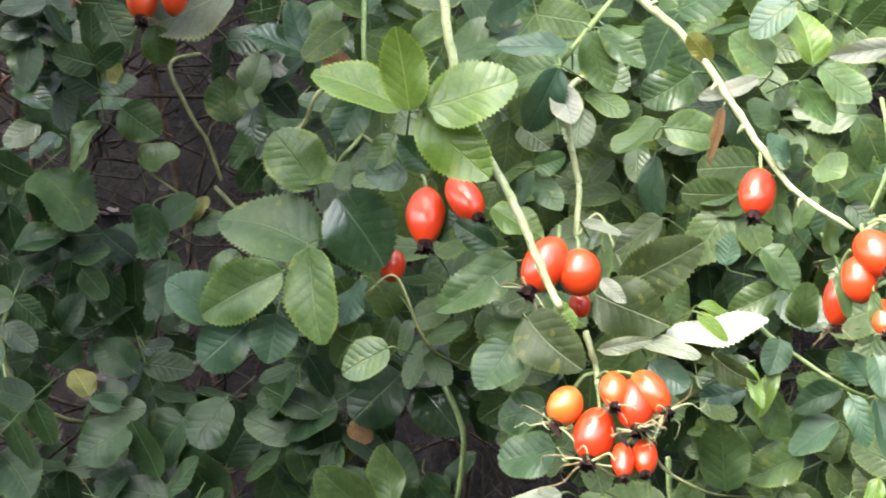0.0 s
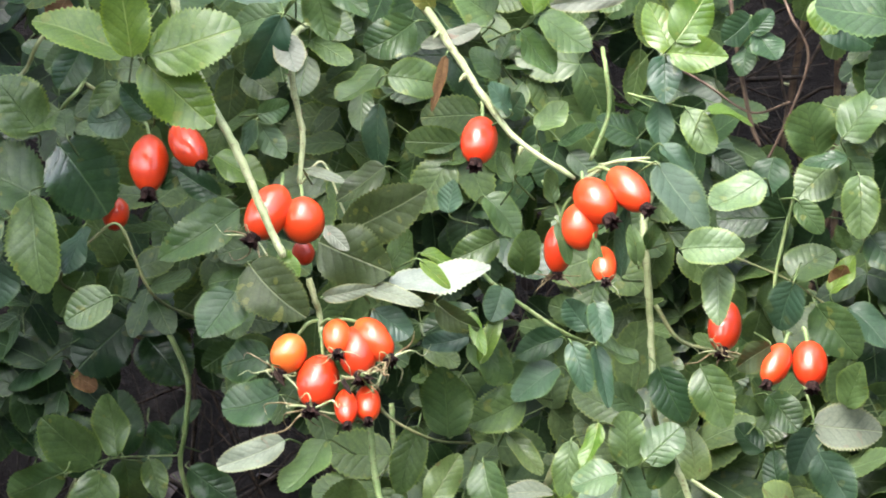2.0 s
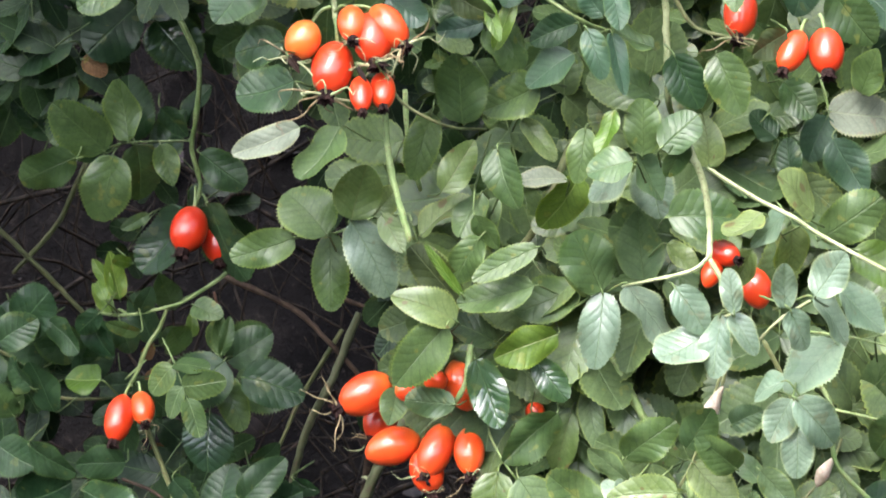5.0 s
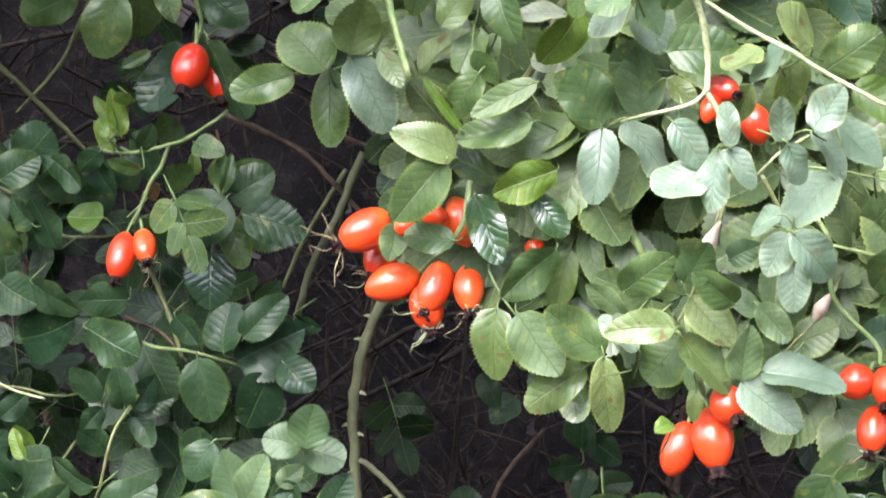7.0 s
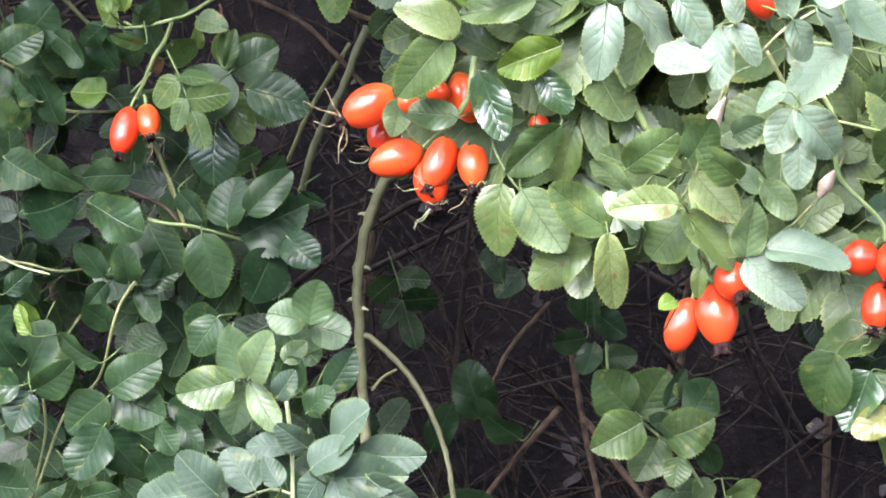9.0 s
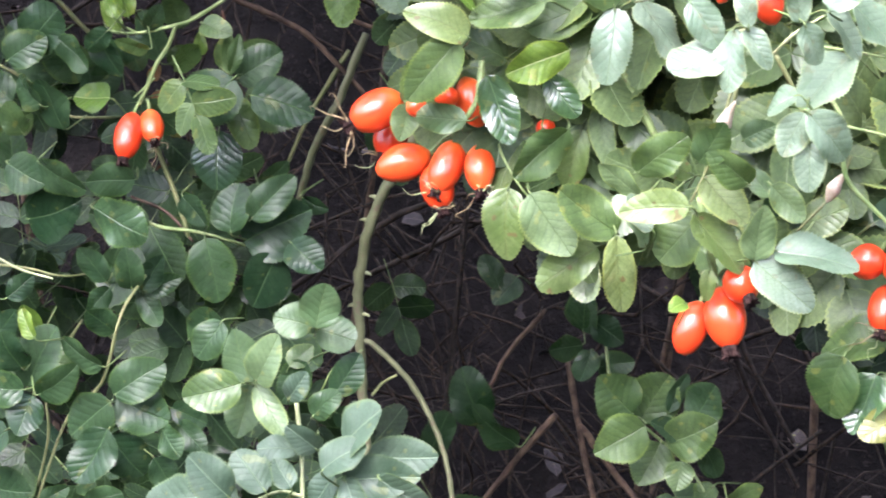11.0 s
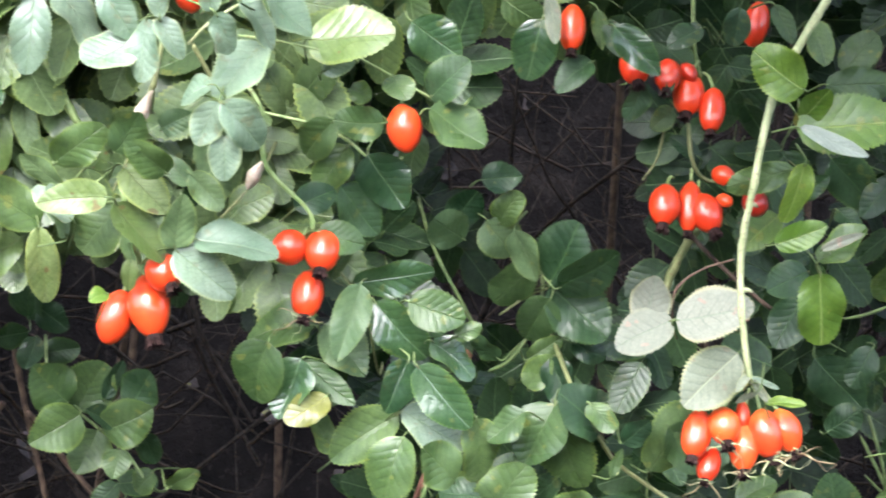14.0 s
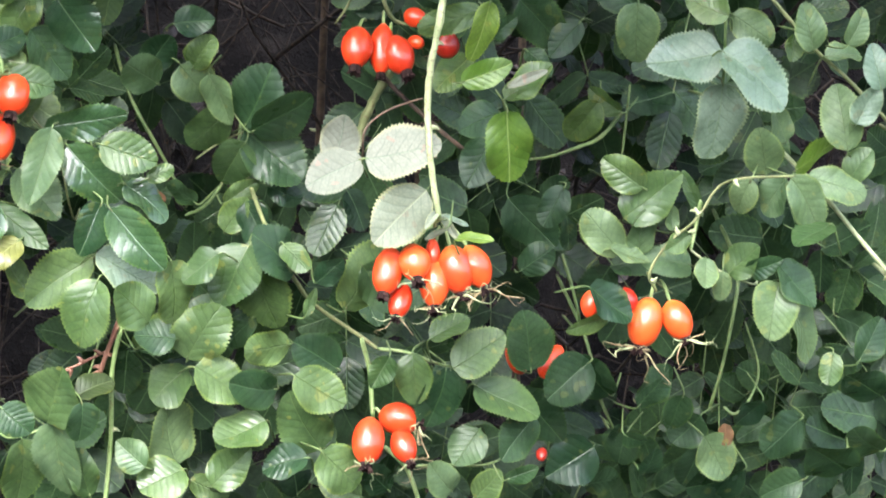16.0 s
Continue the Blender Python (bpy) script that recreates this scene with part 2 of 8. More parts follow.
def hip_material(name, low, high, tip):
    """Waxy rose hip skin: orange to red, paler towards the stalk, with small scars."""
    m, n, l, p = mat(name)
    own = n.new("ShaderNodeTexCoord").outputs["Object"]
    place = n.new("ShaderNodeNewGeometry").outputs["Position"]
    rnd = n.new("ShaderNodeObjectInfo").outputs["Random"]
    a, b = put(n, "TexNoise", Scale=75.0, Detail=2.0), put(n, "TexNoise", Scale=900.0, Detail=2.0)
    l.new(place, a.inputs["Vector"])
    l.new(place, b.inputs["Vector"])
    xyz = n.new("ShaderNodeSeparateXYZ")
    l.new(own, xyz.inputs[0])
    tone = calc(n, l, "ADD", calc(n, l, "MULTIPLY", rnd, 0.5), calc(n, l, "MULTIPLY", a.outputs[0], 0.7))
    col = ramp(n, l, tone, [(0.25, low), (0.85, high)])
    near = n.new("ShaderNodeMapRange")
    near.inputs[1].default_value, near.inputs[2].default_value = -0.3, 0.02
    near.inputs[3].default_value, near.inputs[4].default_value = 0.0, 0.6
    l.new(xyz.outputs[2], near.inputs[0])
    col = mixed(n, l, near.outputs[0], col, tip)
    col = mixed(n, l, calc(n, l, "MULTIPLY", calc(n, l, "GREATER_THAN", b.outputs[0], 0.70), 0.35), col, (0.25, 0.03, 0.01))
    l.new(col, p.inputs["Base Color"])
    p.inputs["Roughness"].default_value = 0.30
    p.inputs["Specular IOR Level"].default_value = 0.35
    p.inputs["Subsurface Weight"].default_value = 0.12
    p.inputs["Subsurface Radius"].default_value = (0.004, 0.001, 0.0005)
    p.inputs["Subsurface Scale"].default_value = 0.6
    p.inputs["Coat Weight"].default_value, p.inputs["Coat Roughness"].default_value = 0.55, 0.08
    bump = n.new("ShaderNodeBump")
    bump.inputs["Strength"].default_value, bump.inputs["Distance"].default_value = 0.12, 0.0003
    l.new(a.outputs[0], bump.inputs["Height"])
    l.new(bump.outputs[0], p.inputs["Normal"])
    return m


HIP = {
    "red": hip_material("hip_red", (0.43, 0.022, 0.006), (0.56, 0.046, 0.008), (0.50, 0.060, 0.011)),
    "orange": hip_material("hip_orange", (0.52, 0.036, 0.008), (0.63, 0.075, 0.012), (0.66, 0.19, 0.028)),
    "unripe": hip_material("hip_half_ripe", (0.60, 0.090, 0.013), (0.66, 0.16, 0.024), (0.55, 0.24, 0.05)),
    "deep": hip_material("hip_deep_red", (0.28, 0.012, 0.006), (0.40, 0.024, 0.008), (0.34, 0.030, 0.01)),
}


def soil_material():
    m, n, l, p = mat("soil")
    place = n.new("ShaderNodeNewGeometry").outputs["Position"]
    a, b = put(n, "TexNoise", Scale=22.0, Detail=8.0, Roughness=0.72), put(n, "TexNoise", Scale=150.0, Detail=5.0, Roughness=0.7)
    for x in (a, b):
        l.new(place, x.inputs["Vector"])
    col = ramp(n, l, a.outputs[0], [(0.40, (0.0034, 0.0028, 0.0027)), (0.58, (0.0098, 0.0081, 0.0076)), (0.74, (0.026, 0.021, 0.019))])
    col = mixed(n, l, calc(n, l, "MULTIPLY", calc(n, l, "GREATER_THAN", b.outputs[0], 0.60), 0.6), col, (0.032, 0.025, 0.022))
    l.new(col, p.inputs["Base Color"])
    p.inputs["Roughness"].default_value = 0.8
    p.inputs["Specular IOR Level"].default_value = 0.08
    bump = n.new("ShaderNodeBump")
    bump.inputs["Strength"].default_value, bump.inputs["Distance"].default_value = 0.9, 0.012
    l.new(calc(n, l, "ADD", a.outputs[0], calc(n, l, "MULTIPLY", b.outputs[0], 0.5)), bump.inputs["Height"])
    l.new(bump.outputs[0], p.inputs["Normal"])
    return m


SOIL = soil_material()

# ---------------------------------------------------------------- shapes


def linked(name, me, material, parent=None, label=""):
    ob = new(name, me)
    if material and not me.materials:
        me.materials.append(material)
    ob.parent = parent
    return tagged(ob, label) if label else ob


def part(name, bm, material, parent=None, label="", smooth=True):
    me = bpy.data.meshes.new(name)
    bm.to_mesh(me)
    bm.free()
    if smooth:
        me.shade_smooth()
    return linked(name, me, material, parent, label)


def leaflet_grid(rng, rows, cols, teeth, curl, fold, wave, tip=0.54, lean=0.0, foot=0.46):
    """A leaflet of length 1 along x, about 0.62 wide, with a finely toothed rim. Returns points, quads, (u, v) and how far out each point lies."""
    pts, uvs, quads, outs = [], [], [], []
    ph, ph2 = rng.uniform(0, 6.3), rng.uniform(0, 6.3)
    for i in range(rows + 1):
        s = i / rows
        top = foot / (foot + tip)
        half = 0.31 * (s / top) ** foot * (max(1 - s, 0.0) / (1 - top)) ** tip
        half = max(half * (1 + 0.03 * math.sin(5 * s + ph2)), 0.004)
        if teeth and 0.05 < s < 0.985:
            half *= (1.055 if i % 2 else 0.945) + rng.uniform(-0.012, 0.012)
        for j in range(-cols, cols + 1):
            y = half * j / cols
            back = 0.012 if (i % 2 and abs(j) == cols and teeth) else 0.0
            z = fold * abs(y) * (1 - 0.45 * abs(j) / cols) - curl * s * s + wave * math.sin(s * 7 + ph + 1.3 * (j > 0)) * y * y * 4 + 0.025 * math.sin(5 * s + ph)
            pts.append((s + back, y + lean * s * s * 0.2, z))
            uvs.append((s, 0.5 + y))
            outs.append((abs(j) / cols, s))
    w = 2 * cols + 1
    for i in range(rows):
        for j in range(2 * cols):
            a = i * w + j
            quads.append((a, a + w, a + w + 1, a + 1))
    return pts, quads, uvs, outs


def leaflet_mesh(name, grid):
    pts, quads, uvs, outs = grid
    me = bpy.data.meshes.new(name)
    me.from_pydata(pts, [], quads)
    for layer, values in (("uv", uvs), ("rim", outs)):
        uv = me.uv_layers.new(name=layer)
        for lp in me.loops:
            uv.data[lp.index].uv = values[lp.vertex_index]
    me.shade_smooth()
    return me


LEAFLETS = {}
_rng = random.Random(5)
SHAPES = [leaflet_grid(_rng, 40, 4, True, c, f, w, tip, ln, foot) for c, f, w, tip, ln, foot in (
    (0.04, 0.28, 0.10, 0.62, 0.3, 0.46), (0.10, 0.40, 0.16, 0.55, -0.4, 0.44), (-0.05, 0.20, 0.20, 0.68, 0.2, 0.50),
    (0.14, 0.44, 0.12, 0.58, 0.6, 0.42), (0.06, 0.50, 0.20, 0.72, -0.2, 0.46), (0.10, 0.16, 0.26, 0.50, -0.5, 0.44),
    (0.20, 0.54, 0.20, 0.60, 0.3, 0.52), (-0.10, 0.46, 0.22, 0.56, -0.3, 0.44), (0.02, -0.16, 0.26, 0.52, 0.1, 0.48))]


def facing(base, tip, tilt, spin):
    """The turn of a leaflet that runs from base to tip. Its face looks to the front; tilt leans it to the sky, spin rolls it about its midrib."""
    along = (Vector(tip) - Vector(base)).normalized()
    face = Vector((0, -1, 0)) * math.cos(radians(tilt)) + Vector((0, 0, 1)) * math.sin(radians(tilt))
    face = (face - along * face.dot(along)).normalized()
    face = Matrix.Rotation(radians(spin), 3, along) @ face
    return Matrix((along, face.cross(along), face)).transposed()


class Branch:
    """One branch of the rose bush with its stems, leaflets and hips as parts."""

    def __init__(self, base, label, name="rose_branch", group="branches of the rose bush", seed=1, lean=None):
        self.rng = random.Random(seed)
        self.root = tagged(new(name), label, "rose branch", group)
        self.at = Vector(base)
        self.root.location = base
        self.lean = lean

    def stem(self, r0, r1, *points, mat="green", name="stem", thorns=0, label="", bristle=0):
        bm = bmesh.new()
        tube(bm, [Vector(p) - self.at for p in points], r0, r1, self.rng)
        ob = part(name, bm, STEM[mat], self.root, label)
        line = smooth_line([Vector(p) - self.at for p in points], 40)
        for k in range(thorns):
            i = int((k + self.rng.uniform(0.2, 0.8)) / thorns * (len(line) - 2))
            self.thorn(line[i], (line[i + 1] - line[i]).normalized(), r0 * 1.05, mat)
        if bristle:
            bm = bmesh.new()
            for k in range(bristle):
                i = self.rng.randrange(len(line) - 1)
                d = Vector((self.rng.uniform(-1, 1), self.rng.uniform(-1, 0.3), self.rng.uniform(-1, 1))).normalized()
                tube(bm, [line[i], line[i] + d * (r0 + 0.0017)], 0.00016, 0.00005, self.rng, 3, 2)
            part("bristles", bm, STEM["red"], ob)
        return ob

    def thorn(self, at, along, r, mat):
        out = along.cross(Vector((0, -1, 0))).normalized() * self.rng.choice((-1, 1))
        out = Matrix.Rotation(self.rng.uniform(-0.7, 0.7), 3, along) @ out
        bm = bmesh.new()
        tube(bm, [at + out * r * 0.4, at + out * (r + 0.0011) + along * 0.0002, at + out * (r + 0.0026) + along * 0.0012], 0.0013, 0.00015, self.rng, 6, 4)
        part("thorn", bm, STEM["red" if mat == "red" else "pale"], self.root)

    def leaf(self, base, tip, wide=0.62, tone="green", tilt=None, spin=None, shape=None):
        """One leaflet; wide: its seen width over its length."""
        b, t = Vector(base), Vector(tip)
        k = self.rng.randrange(len(SHAPES)) if shape is None else shape
        key = (k, tone)
        if key not in LEAFLETS:
            LEAFLETS[key] = leaflet_mesh("leaflet", SHAPES[k])
            LEAFLETS[key].materials.append(LEAF[tone])
        tilt = self.rng.uniform(*(self.lean or ((26, 60) if tone == "pale" else (18, 54) if tone in ("fresh", "lime") else (2, 44)))) if tilt is None else tilt
        spin = self.rng.uniform(-30, 30) if spin is None else spin
        long = (t - b).length
        ob = linked("leaflet", LEAFLETS[key], None, self.root)
        turn = facing(b, t, tilt, spin)
        seen = max(abs(turn.col[2].y), 0.45)
        across = long * wide / 0.62 / (0.55 + 0.45 * seen)
        ob.matrix_local = Matrix.Translation(b - self.at) @ turn.to_4x4() @ Matrix.Diagonal((long, across, min(long, across * 1.1), 1))
        stalk = linked("petiole", PETIOLES[self.rng.randrange(4)], None, self.root)
        stalk.matrix_local = Matrix.Translation(b - self.at) @ turn.to_4x4()
        return ob

    def bud(self, base, tip, wide):
        """A pointed, withered bud with a swollen foot."""
        a, d = Vector(base) - self.at, Vector(tip) - Vector(base)
        bm = bmesh.new()
        side = d.cross(Vector((0.1, 1, 0.1))).normalized()
        rings = []
        for i in range(13):
            s = i / 12
            r = wide * 0.5 * ((s / 0.42) ** 0.6 if s < 0.42 else max(0.0, 1 - (s - 0.42) / 0.58) ** 0.8) + wide * 0.06
            up = d.cross(side).normalized()
            rings.append([bm.verts.new(a + d * s + (side * math.cos(0.6283 * j) + up * math.sin(0.6283 * j)) * r * (1 + 0.10 * (j % 2)) + side * 0.05 * d.length * math.sin(3 * s)) for j in range(10)])
        for p, q in zip(rings, rings[1:]):
            for j in range(10):
                bm.faces.new((p[j], p[(j + 1) % 10], q[(j + 1) % 10], q[j]))
        bm.faces.new(rings[0][::-1])
        bm.faces.new(rings[-1])
        bmesh.ops.recalc_face_normals(bm, faces=bm.faces)
        return part("bud", bm, BUD, self.root, "whitish pink pointed withered bud")

    def hip(self, top, bottom, wide, tone="red", calyx="dark", stalk=None):
        """One hip from its stalk end to its calyx end; wide: its thickness in metres. stalk: where the stalk comes from."""
        a, b = Vector(top), Vector(bottom)
        long = (b - a).length
        z = (a - b).normalized()
        x = z.cross(Vector((0.13, 1, 0.2))).normalized()
        turn = Matrix((x, z.cross(x), z)).transposed().to_4x4()
        ob = linked("rose_hip", HIPS[tone][self.rng.randrange(3)], None, self.root)
        local = Matrix.Translation(a - self.at) @ turn @ Matrix.Rotation(self.rng.uniform(0, 6.28), 4, "Z") @ Matrix.Diagonal((wide, wide, long, 1))
        ob.matrix_local = local
        root = Matrix.Translation(b - self.at) @ turn @ Matrix.Rotation(self.rng.uniform(0, 6.28), 4, "Z")
        inside = local.inverted()
        if calyx != "bare":
            c = linked("calyx", CALYX_MESH, None, ob)
            c.matrix_local = inside @ root @ Matrix.Scale(wide / 0.0188, 4)
        if calyx in ("wisps", "long"):
            for k in range(9 if calyx == "long" else 6):
                c = linked("sepal", SEPALS[self.rng.randrange(9)], None, ob)
                c.matrix_local = inside @ root @ Matrix.Rotation(k * (0.698 if calyx == "long" else 1.047) + self.rng.uniform(-0.4, 0.4), 4, "Z") @ Matrix.Scale(wide / 0.015 * (1.15 if calyx == "long" else 0.9), 4)
        if stalk is not None:
            s = Vector(stalk)
            m = s.lerp(a, 0.5) + Vector((0, 0, 0.0015))
            self.stem(0.0006, 0.0007, s, m, a - z * 0.0008, mat="green", name="hip_stalk")
        return ob


def smooth_line(pts, n):
    """A Catmull-Rom line through a few points."""
    p = [Vector(pts[0]) * 2 - Vector(pts[1]), *[Vector(q) for q in pts], Vector(pts[-1]) * 2 - Vector(pts[-2])]
    out = []
    for i in range(n + 1):
        f = i / n * (len(pts) - 1)
        k = min(int(f), len(pts) - 2)
        t = f - k
        a, b, c, d = p[k : k + 4]
        out.append(0.5 * (2 * b + (c - a) * t + (2 * a - 5 * b + 4 * c - d) * t * t + (3 * b - a - 3 * c + d) * t ** 3))
    return out


def tube_rows(pts, r0, r1, rng, sides, steps):
    line = smooth_line(pts, steps)
    rings, up = [], Vector((0.21, -0.4, 0.9))
    for i, p in enumerate(line):
        d = (line[min(i + 1, steps)] - line[max(i - 1, 0)]).normalized()
        x = d.cross(up).normalized()
        y = d.cross(x)
        r = (r0 + (r1 - r0) * i / steps) * rng.uniform(0.94, 1.06) * (0.8 if i in (0, steps) else 1.0)
        if r0 > 0.0011:
            r *= 1.16 if i % 7 == 3 else 1.0
            p = p + Vector((rng.uniform(-1, 1), 0, rng.uniform(-1, 1))) * r * 0.16
        rings.append([p + (x * math.cos(6.2832 * k / sides) + y * math.sin(6.2832 * k / sides)) * r for k in range(sides)])
    return rings


def tube(bm, pts, r0, r1, rng, sides=8, steps=None):
    steps = steps or max(6, 8 * (len(pts) - 1))
    rings = [[bm.verts.new(v) for v in ring] for ring in tube_rows(pts, r0, r1, rng, sides, steps)]
    for a, b in zip(rings, rings[1:]):
        for k in range(sides):
            bm.faces.new((a[k], a[(k + 1) % sides], b[(k + 1) % sides], b[k]))
    bm.faces.new(rings[0][::-1])
    bm.faces.new(rings[-1])


def hip_mesh(k):
    """A hip of length 1 down from the origin and thickness 1, in three shapes: oval, pear and round."""
    rng = random.Random(k)
    bm = bmesh.new()
    rings = []
    n, sides = 14, 20
    for i in range(n + 1):
        s = i / n
        e = min(max(s, 0.012), 0.988)
        r = (4 * e * (1 - e)) ** (0.47, 0.52, 0.45)[k]
        r *= (1.0, 0.965 + 0.035 * math.cos(6.28 * (s - 0.42)), 1.0)[k]
        neck = 0.16 if s > 0.9 else 0.0
        r = max(r * 0.5, neck * 0.5 if s > 0.5 else 0.05)
        rings.append([bm.verts.new((r * math.cos(6.2832 * j / sides) * (1 + 0.02 * math.sin(3 * j + k)), r * math.sin(6.2832 * j / sides), -s)) for j in range(sides)])
    for a, b in zip(rings, rings[1:]):
        for j in range(sides):
            bm.faces.new((a[j], b[j], b[(j + 1) % sides], a[(j + 1) % sides]))
    bm.faces.new(rings[0])
    bm.faces.new(rings[-1][::-1])
    bmesh.ops.recalc_face_normals(bm, faces=bm.faces)
    me = bpy.data.meshes.new("rose_hip")
    bm.to_mesh(me)
    bm.free()
    me.shade_smooth()
    return me


HIPS = {}
for _tone, _m in HIP.items():
    HIPS[_tone] = [hip_mesh(k) for k in range(3)]
    for _me in HIPS[_tone]:
        _me.materials.append(_m)


def calyx_mesh():
    """The dried calyx below a hip: a ragged dark cup."""
    rng = random.Random(20)
    bm = bmesh.new()
    rings = []
    for r, z, jag in ((0.0034, 0.0010, 0.0), (0.0036, -0.0006, 0.2), (0.0030, -0.0020, 0.5), (0.0036, -0.0036, 1.0), (0.0014, -0.0018, 0.3)):
        ring = []
        for j in range(14):
            k = 1 + jag * (0.35 if j % 2 else -0.25) + jag * rng.uniform(-0.15, 0.15)
            ring.append(bm.verts.new((r * k * math.cos(j * 0.4488), r * k * math.sin(j * 0.4488), z - jag * rng.uniform(0, 0.0016))))
        rings.append(ring)
    for a, b in zip(rings, rings[1:]):
        for j in range(14):
            bm.faces.new((a[j], a[(j + 1) % 14], b[(j + 1) % 14], b[j]))
    bm.faces.new(rings[0][::-1])
    bm.faces.new(rings[-1])
    me = bpy.data.meshes.new("calyx")
    bm.to_mesh(me)
    bm.free()
    me.materials.append(CALYX)
    return me


def sepal_mesh(k):
    """One withered, twisted sepal that runs outwards along x and hangs down."""
    rng = random.Random(30 + k)
    bm = bmesh.new()
    r, d = rng.uniform(0.005, 0.0105), rng.uniform(-0.001, 0.007)
    s = rng.uniform(-0.006, 0.006)
    tube(bm, [Vector((0.0015, 0, -0.001)), Vector((r * 0.5, s * 0.5, -d * 0.3 - 0.0005)), Vector((r, s, -d)), Vector((r * rng.uniform(0.8, 1.2), s * 2.2, -d * 1.3 - rng.uniform(-0.002, 0.003))), Vector((r * rng.uniform(0.5, 1.5), s * 2.2 + rng.uniform(-0.004, 0.004), -d * 1.6 - rng.uniform(-0.003, 0.003)))], 0.00052, 0.00006, rng, 5, 16)
    me = bpy.data.meshes.new("sepal")
    bm.to_mesh(me)
    bm.free()
    me.shade_smooth()
    me.materials.append((WITHERED, STEM["pale"], WITHERED, STEM["pale"])[k % 4])
    return me


def petiole_mesh(k):
    """The short stalk of a leaflet, which bends back into the bush."""
    rng = random.Random(60 + k)
    s, d = rng.uniform(0.8, 1.3), rng.uniform(-0.0015, 0.0015)
    bm = bmesh.new()
    tube(bm, [Vector((0.0015, 0, 0)), Vector((-0.001 * s, d * 0.2, -0.0008)), Vector((-0.002 * s, d * 0.6, -0.006)), Vector((-0.003 * s, d, -0.016))], 0.00032, 0.00042, rng, 5, 8)
    me = bpy.data.meshes.new("petiole")
    bm.to_mesh(me)
    bm.free()
    me.shade_smooth()
    me.materials.append(STEM["stalk"])
    return me


PETIOLES = [petiole_mesh(k) for k in range(4)]
CALYX_MESH = calyx_mesh()
SEPALS = [sepal_mesh(k) for k in range(9)]

# ---------------------------------------------------------------- ground, behind the bush a bank of bare earth


def ground_height(x, y):
    s = min(max((y - 1.55) / 1.4, 0.0), 1.0)
    h = 2.6 * s * s * (3 - 2 * s)
    return h + 0.05 * noise.noise((x * 3.1, y * 3.1, 2.0)) * min(s * 4 + 0.4, 1.0) + 0.02 * noise.noise((x * 13, y * 13, 5.0))


def ground():
    xs = [-2000, -200, -20, -5] + [-2.2 + 0.05 * i for i in range(89)] + [5, 20, 200, 2000]
    ys = [-2000, -200, -20, -3, -1, 0, 0.6] + [1.0 + 0.05 * i for i in range(46)] + [4, 6, 20, 200, 2000]
    pts = [(x, y, ground_height(x, y)) for y in ys for x in xs]
    w = len(xs)
    faces = [(j * w + i, j * w + i + 1, (j + 1) * w + i + 1, (j + 1) * w + i) for j in range(len(ys) - 1) for i in range(w - 1)]
    me = bpy.data.meshes.new("ground")
    me.from_pydata(pts, [], faces)
    me.shade_smooth()
    tagged(linked("ground", me, SOIL), "bare earth with litter under and behind the bush, shade-dark colour", "ground", kind="structure")


ground()


def added_back_wall():
    """A plain wall added unseen behind the camera: closes the place, blocks low sky, bounces light."""
    bm = bmesh.new()
    bmesh.ops.create_cube(bm, size=1.0, matrix=Matrix.Translation((0, -1.9, 0.95)) @ Matrix.Diagonal((14, 0.3, 2.1, 1)))
    bmesh.ops.bevel(bm, geom=bm.edges[:], offset=0.02, segments=2)
    tagged(part("wall_light_block", bm, PLASTER, None, smooth=False), "unseen plain grey wall added to block low sky, bounce light", "wall", kind="structure")


added_back_wall()

# ---------------------------------------------------------------- branches, one by one

b = Branch((-0.2525, 1.0790, 1.4729), "arching rose shoot with fresh green toothed leaflets and ripe hips", seed=1)
b.stem(0.0018, 0.0014, (-0.2525, 1.0790, 1.4729), (-0.2472, 1.0769, 1.4411), (-0.2377, 1.0794, 1.4115), (-0.2260, 1.0780, 1.3904), (-0.2145, 1.0798, 1.3631), (-0.2078, 1.0790, 1.3489), mat="pale")
b.stem(0.0007, 0.0004, (-0.2635, 1.1431, 1.4057), (-0.2625, 1.0940, 1.4136), (-0.2614, 1.0790, 1.4235), (-0.2602, 1.0800, 1.4330), (-0.2537, 1.0790, 1.4434), mat="green")
b.leaf((-0.2587, 1.0546, 1.4220), (-0.2604, 1.0448, 1.4521), 0.54, "fresh", tilt=25, spin=8, shape=2)
b.leaf((-0.2643, 1.0731, 1.4253), (-0.2985, 1.0672, 1.4389), 0.50, "fresh", tilt=45, spin=0, shape=0)
b.leaf((-0.2533, 1.0586, 1.4232), (-0.2201, 1.0646, 1.4312), 0.70, "fresh", tilt=25, spin=5, shape=0)
b.leaf((-0.2568, 1.0643, 1.4215), (-0.2328, 1.0677, 1.3959), 0.62, "fresh", spin=-10, shape=2, tilt=2)
b.hip((-0.2124, 1.1018, 1.3750), (-0.2215, 1.0908, 1.3565), 0.0160, "red", "wisps", stalk=(-0.2135, 1.1080, 1.3805))
b.hip((-0.2051, 1.1031, 1.3711), (-0.2036, 1.0971, 1.3543), 0.0164, "red", "bare", stalk=(-0.2070, 1.1080, 1.3761))
b.hip((-0.2094, 1.1210, 1.3545), (-0.2058, 1.1150, 1.3463), 0.0086, "red", "bare")
b.stem(0.0013, 0.0011, (-0.2123, 1.1787, 1.4437), (-0.2118, 1.1293, 1.4357), (-0.2111, 1.1140, 1.4258), (-0.2101, 1.1151, 1.4107), (-0.2075, 1.1169, 1.3956), (-0.2081, 1.1140, 1.3762), mat="pale", bristle=30)
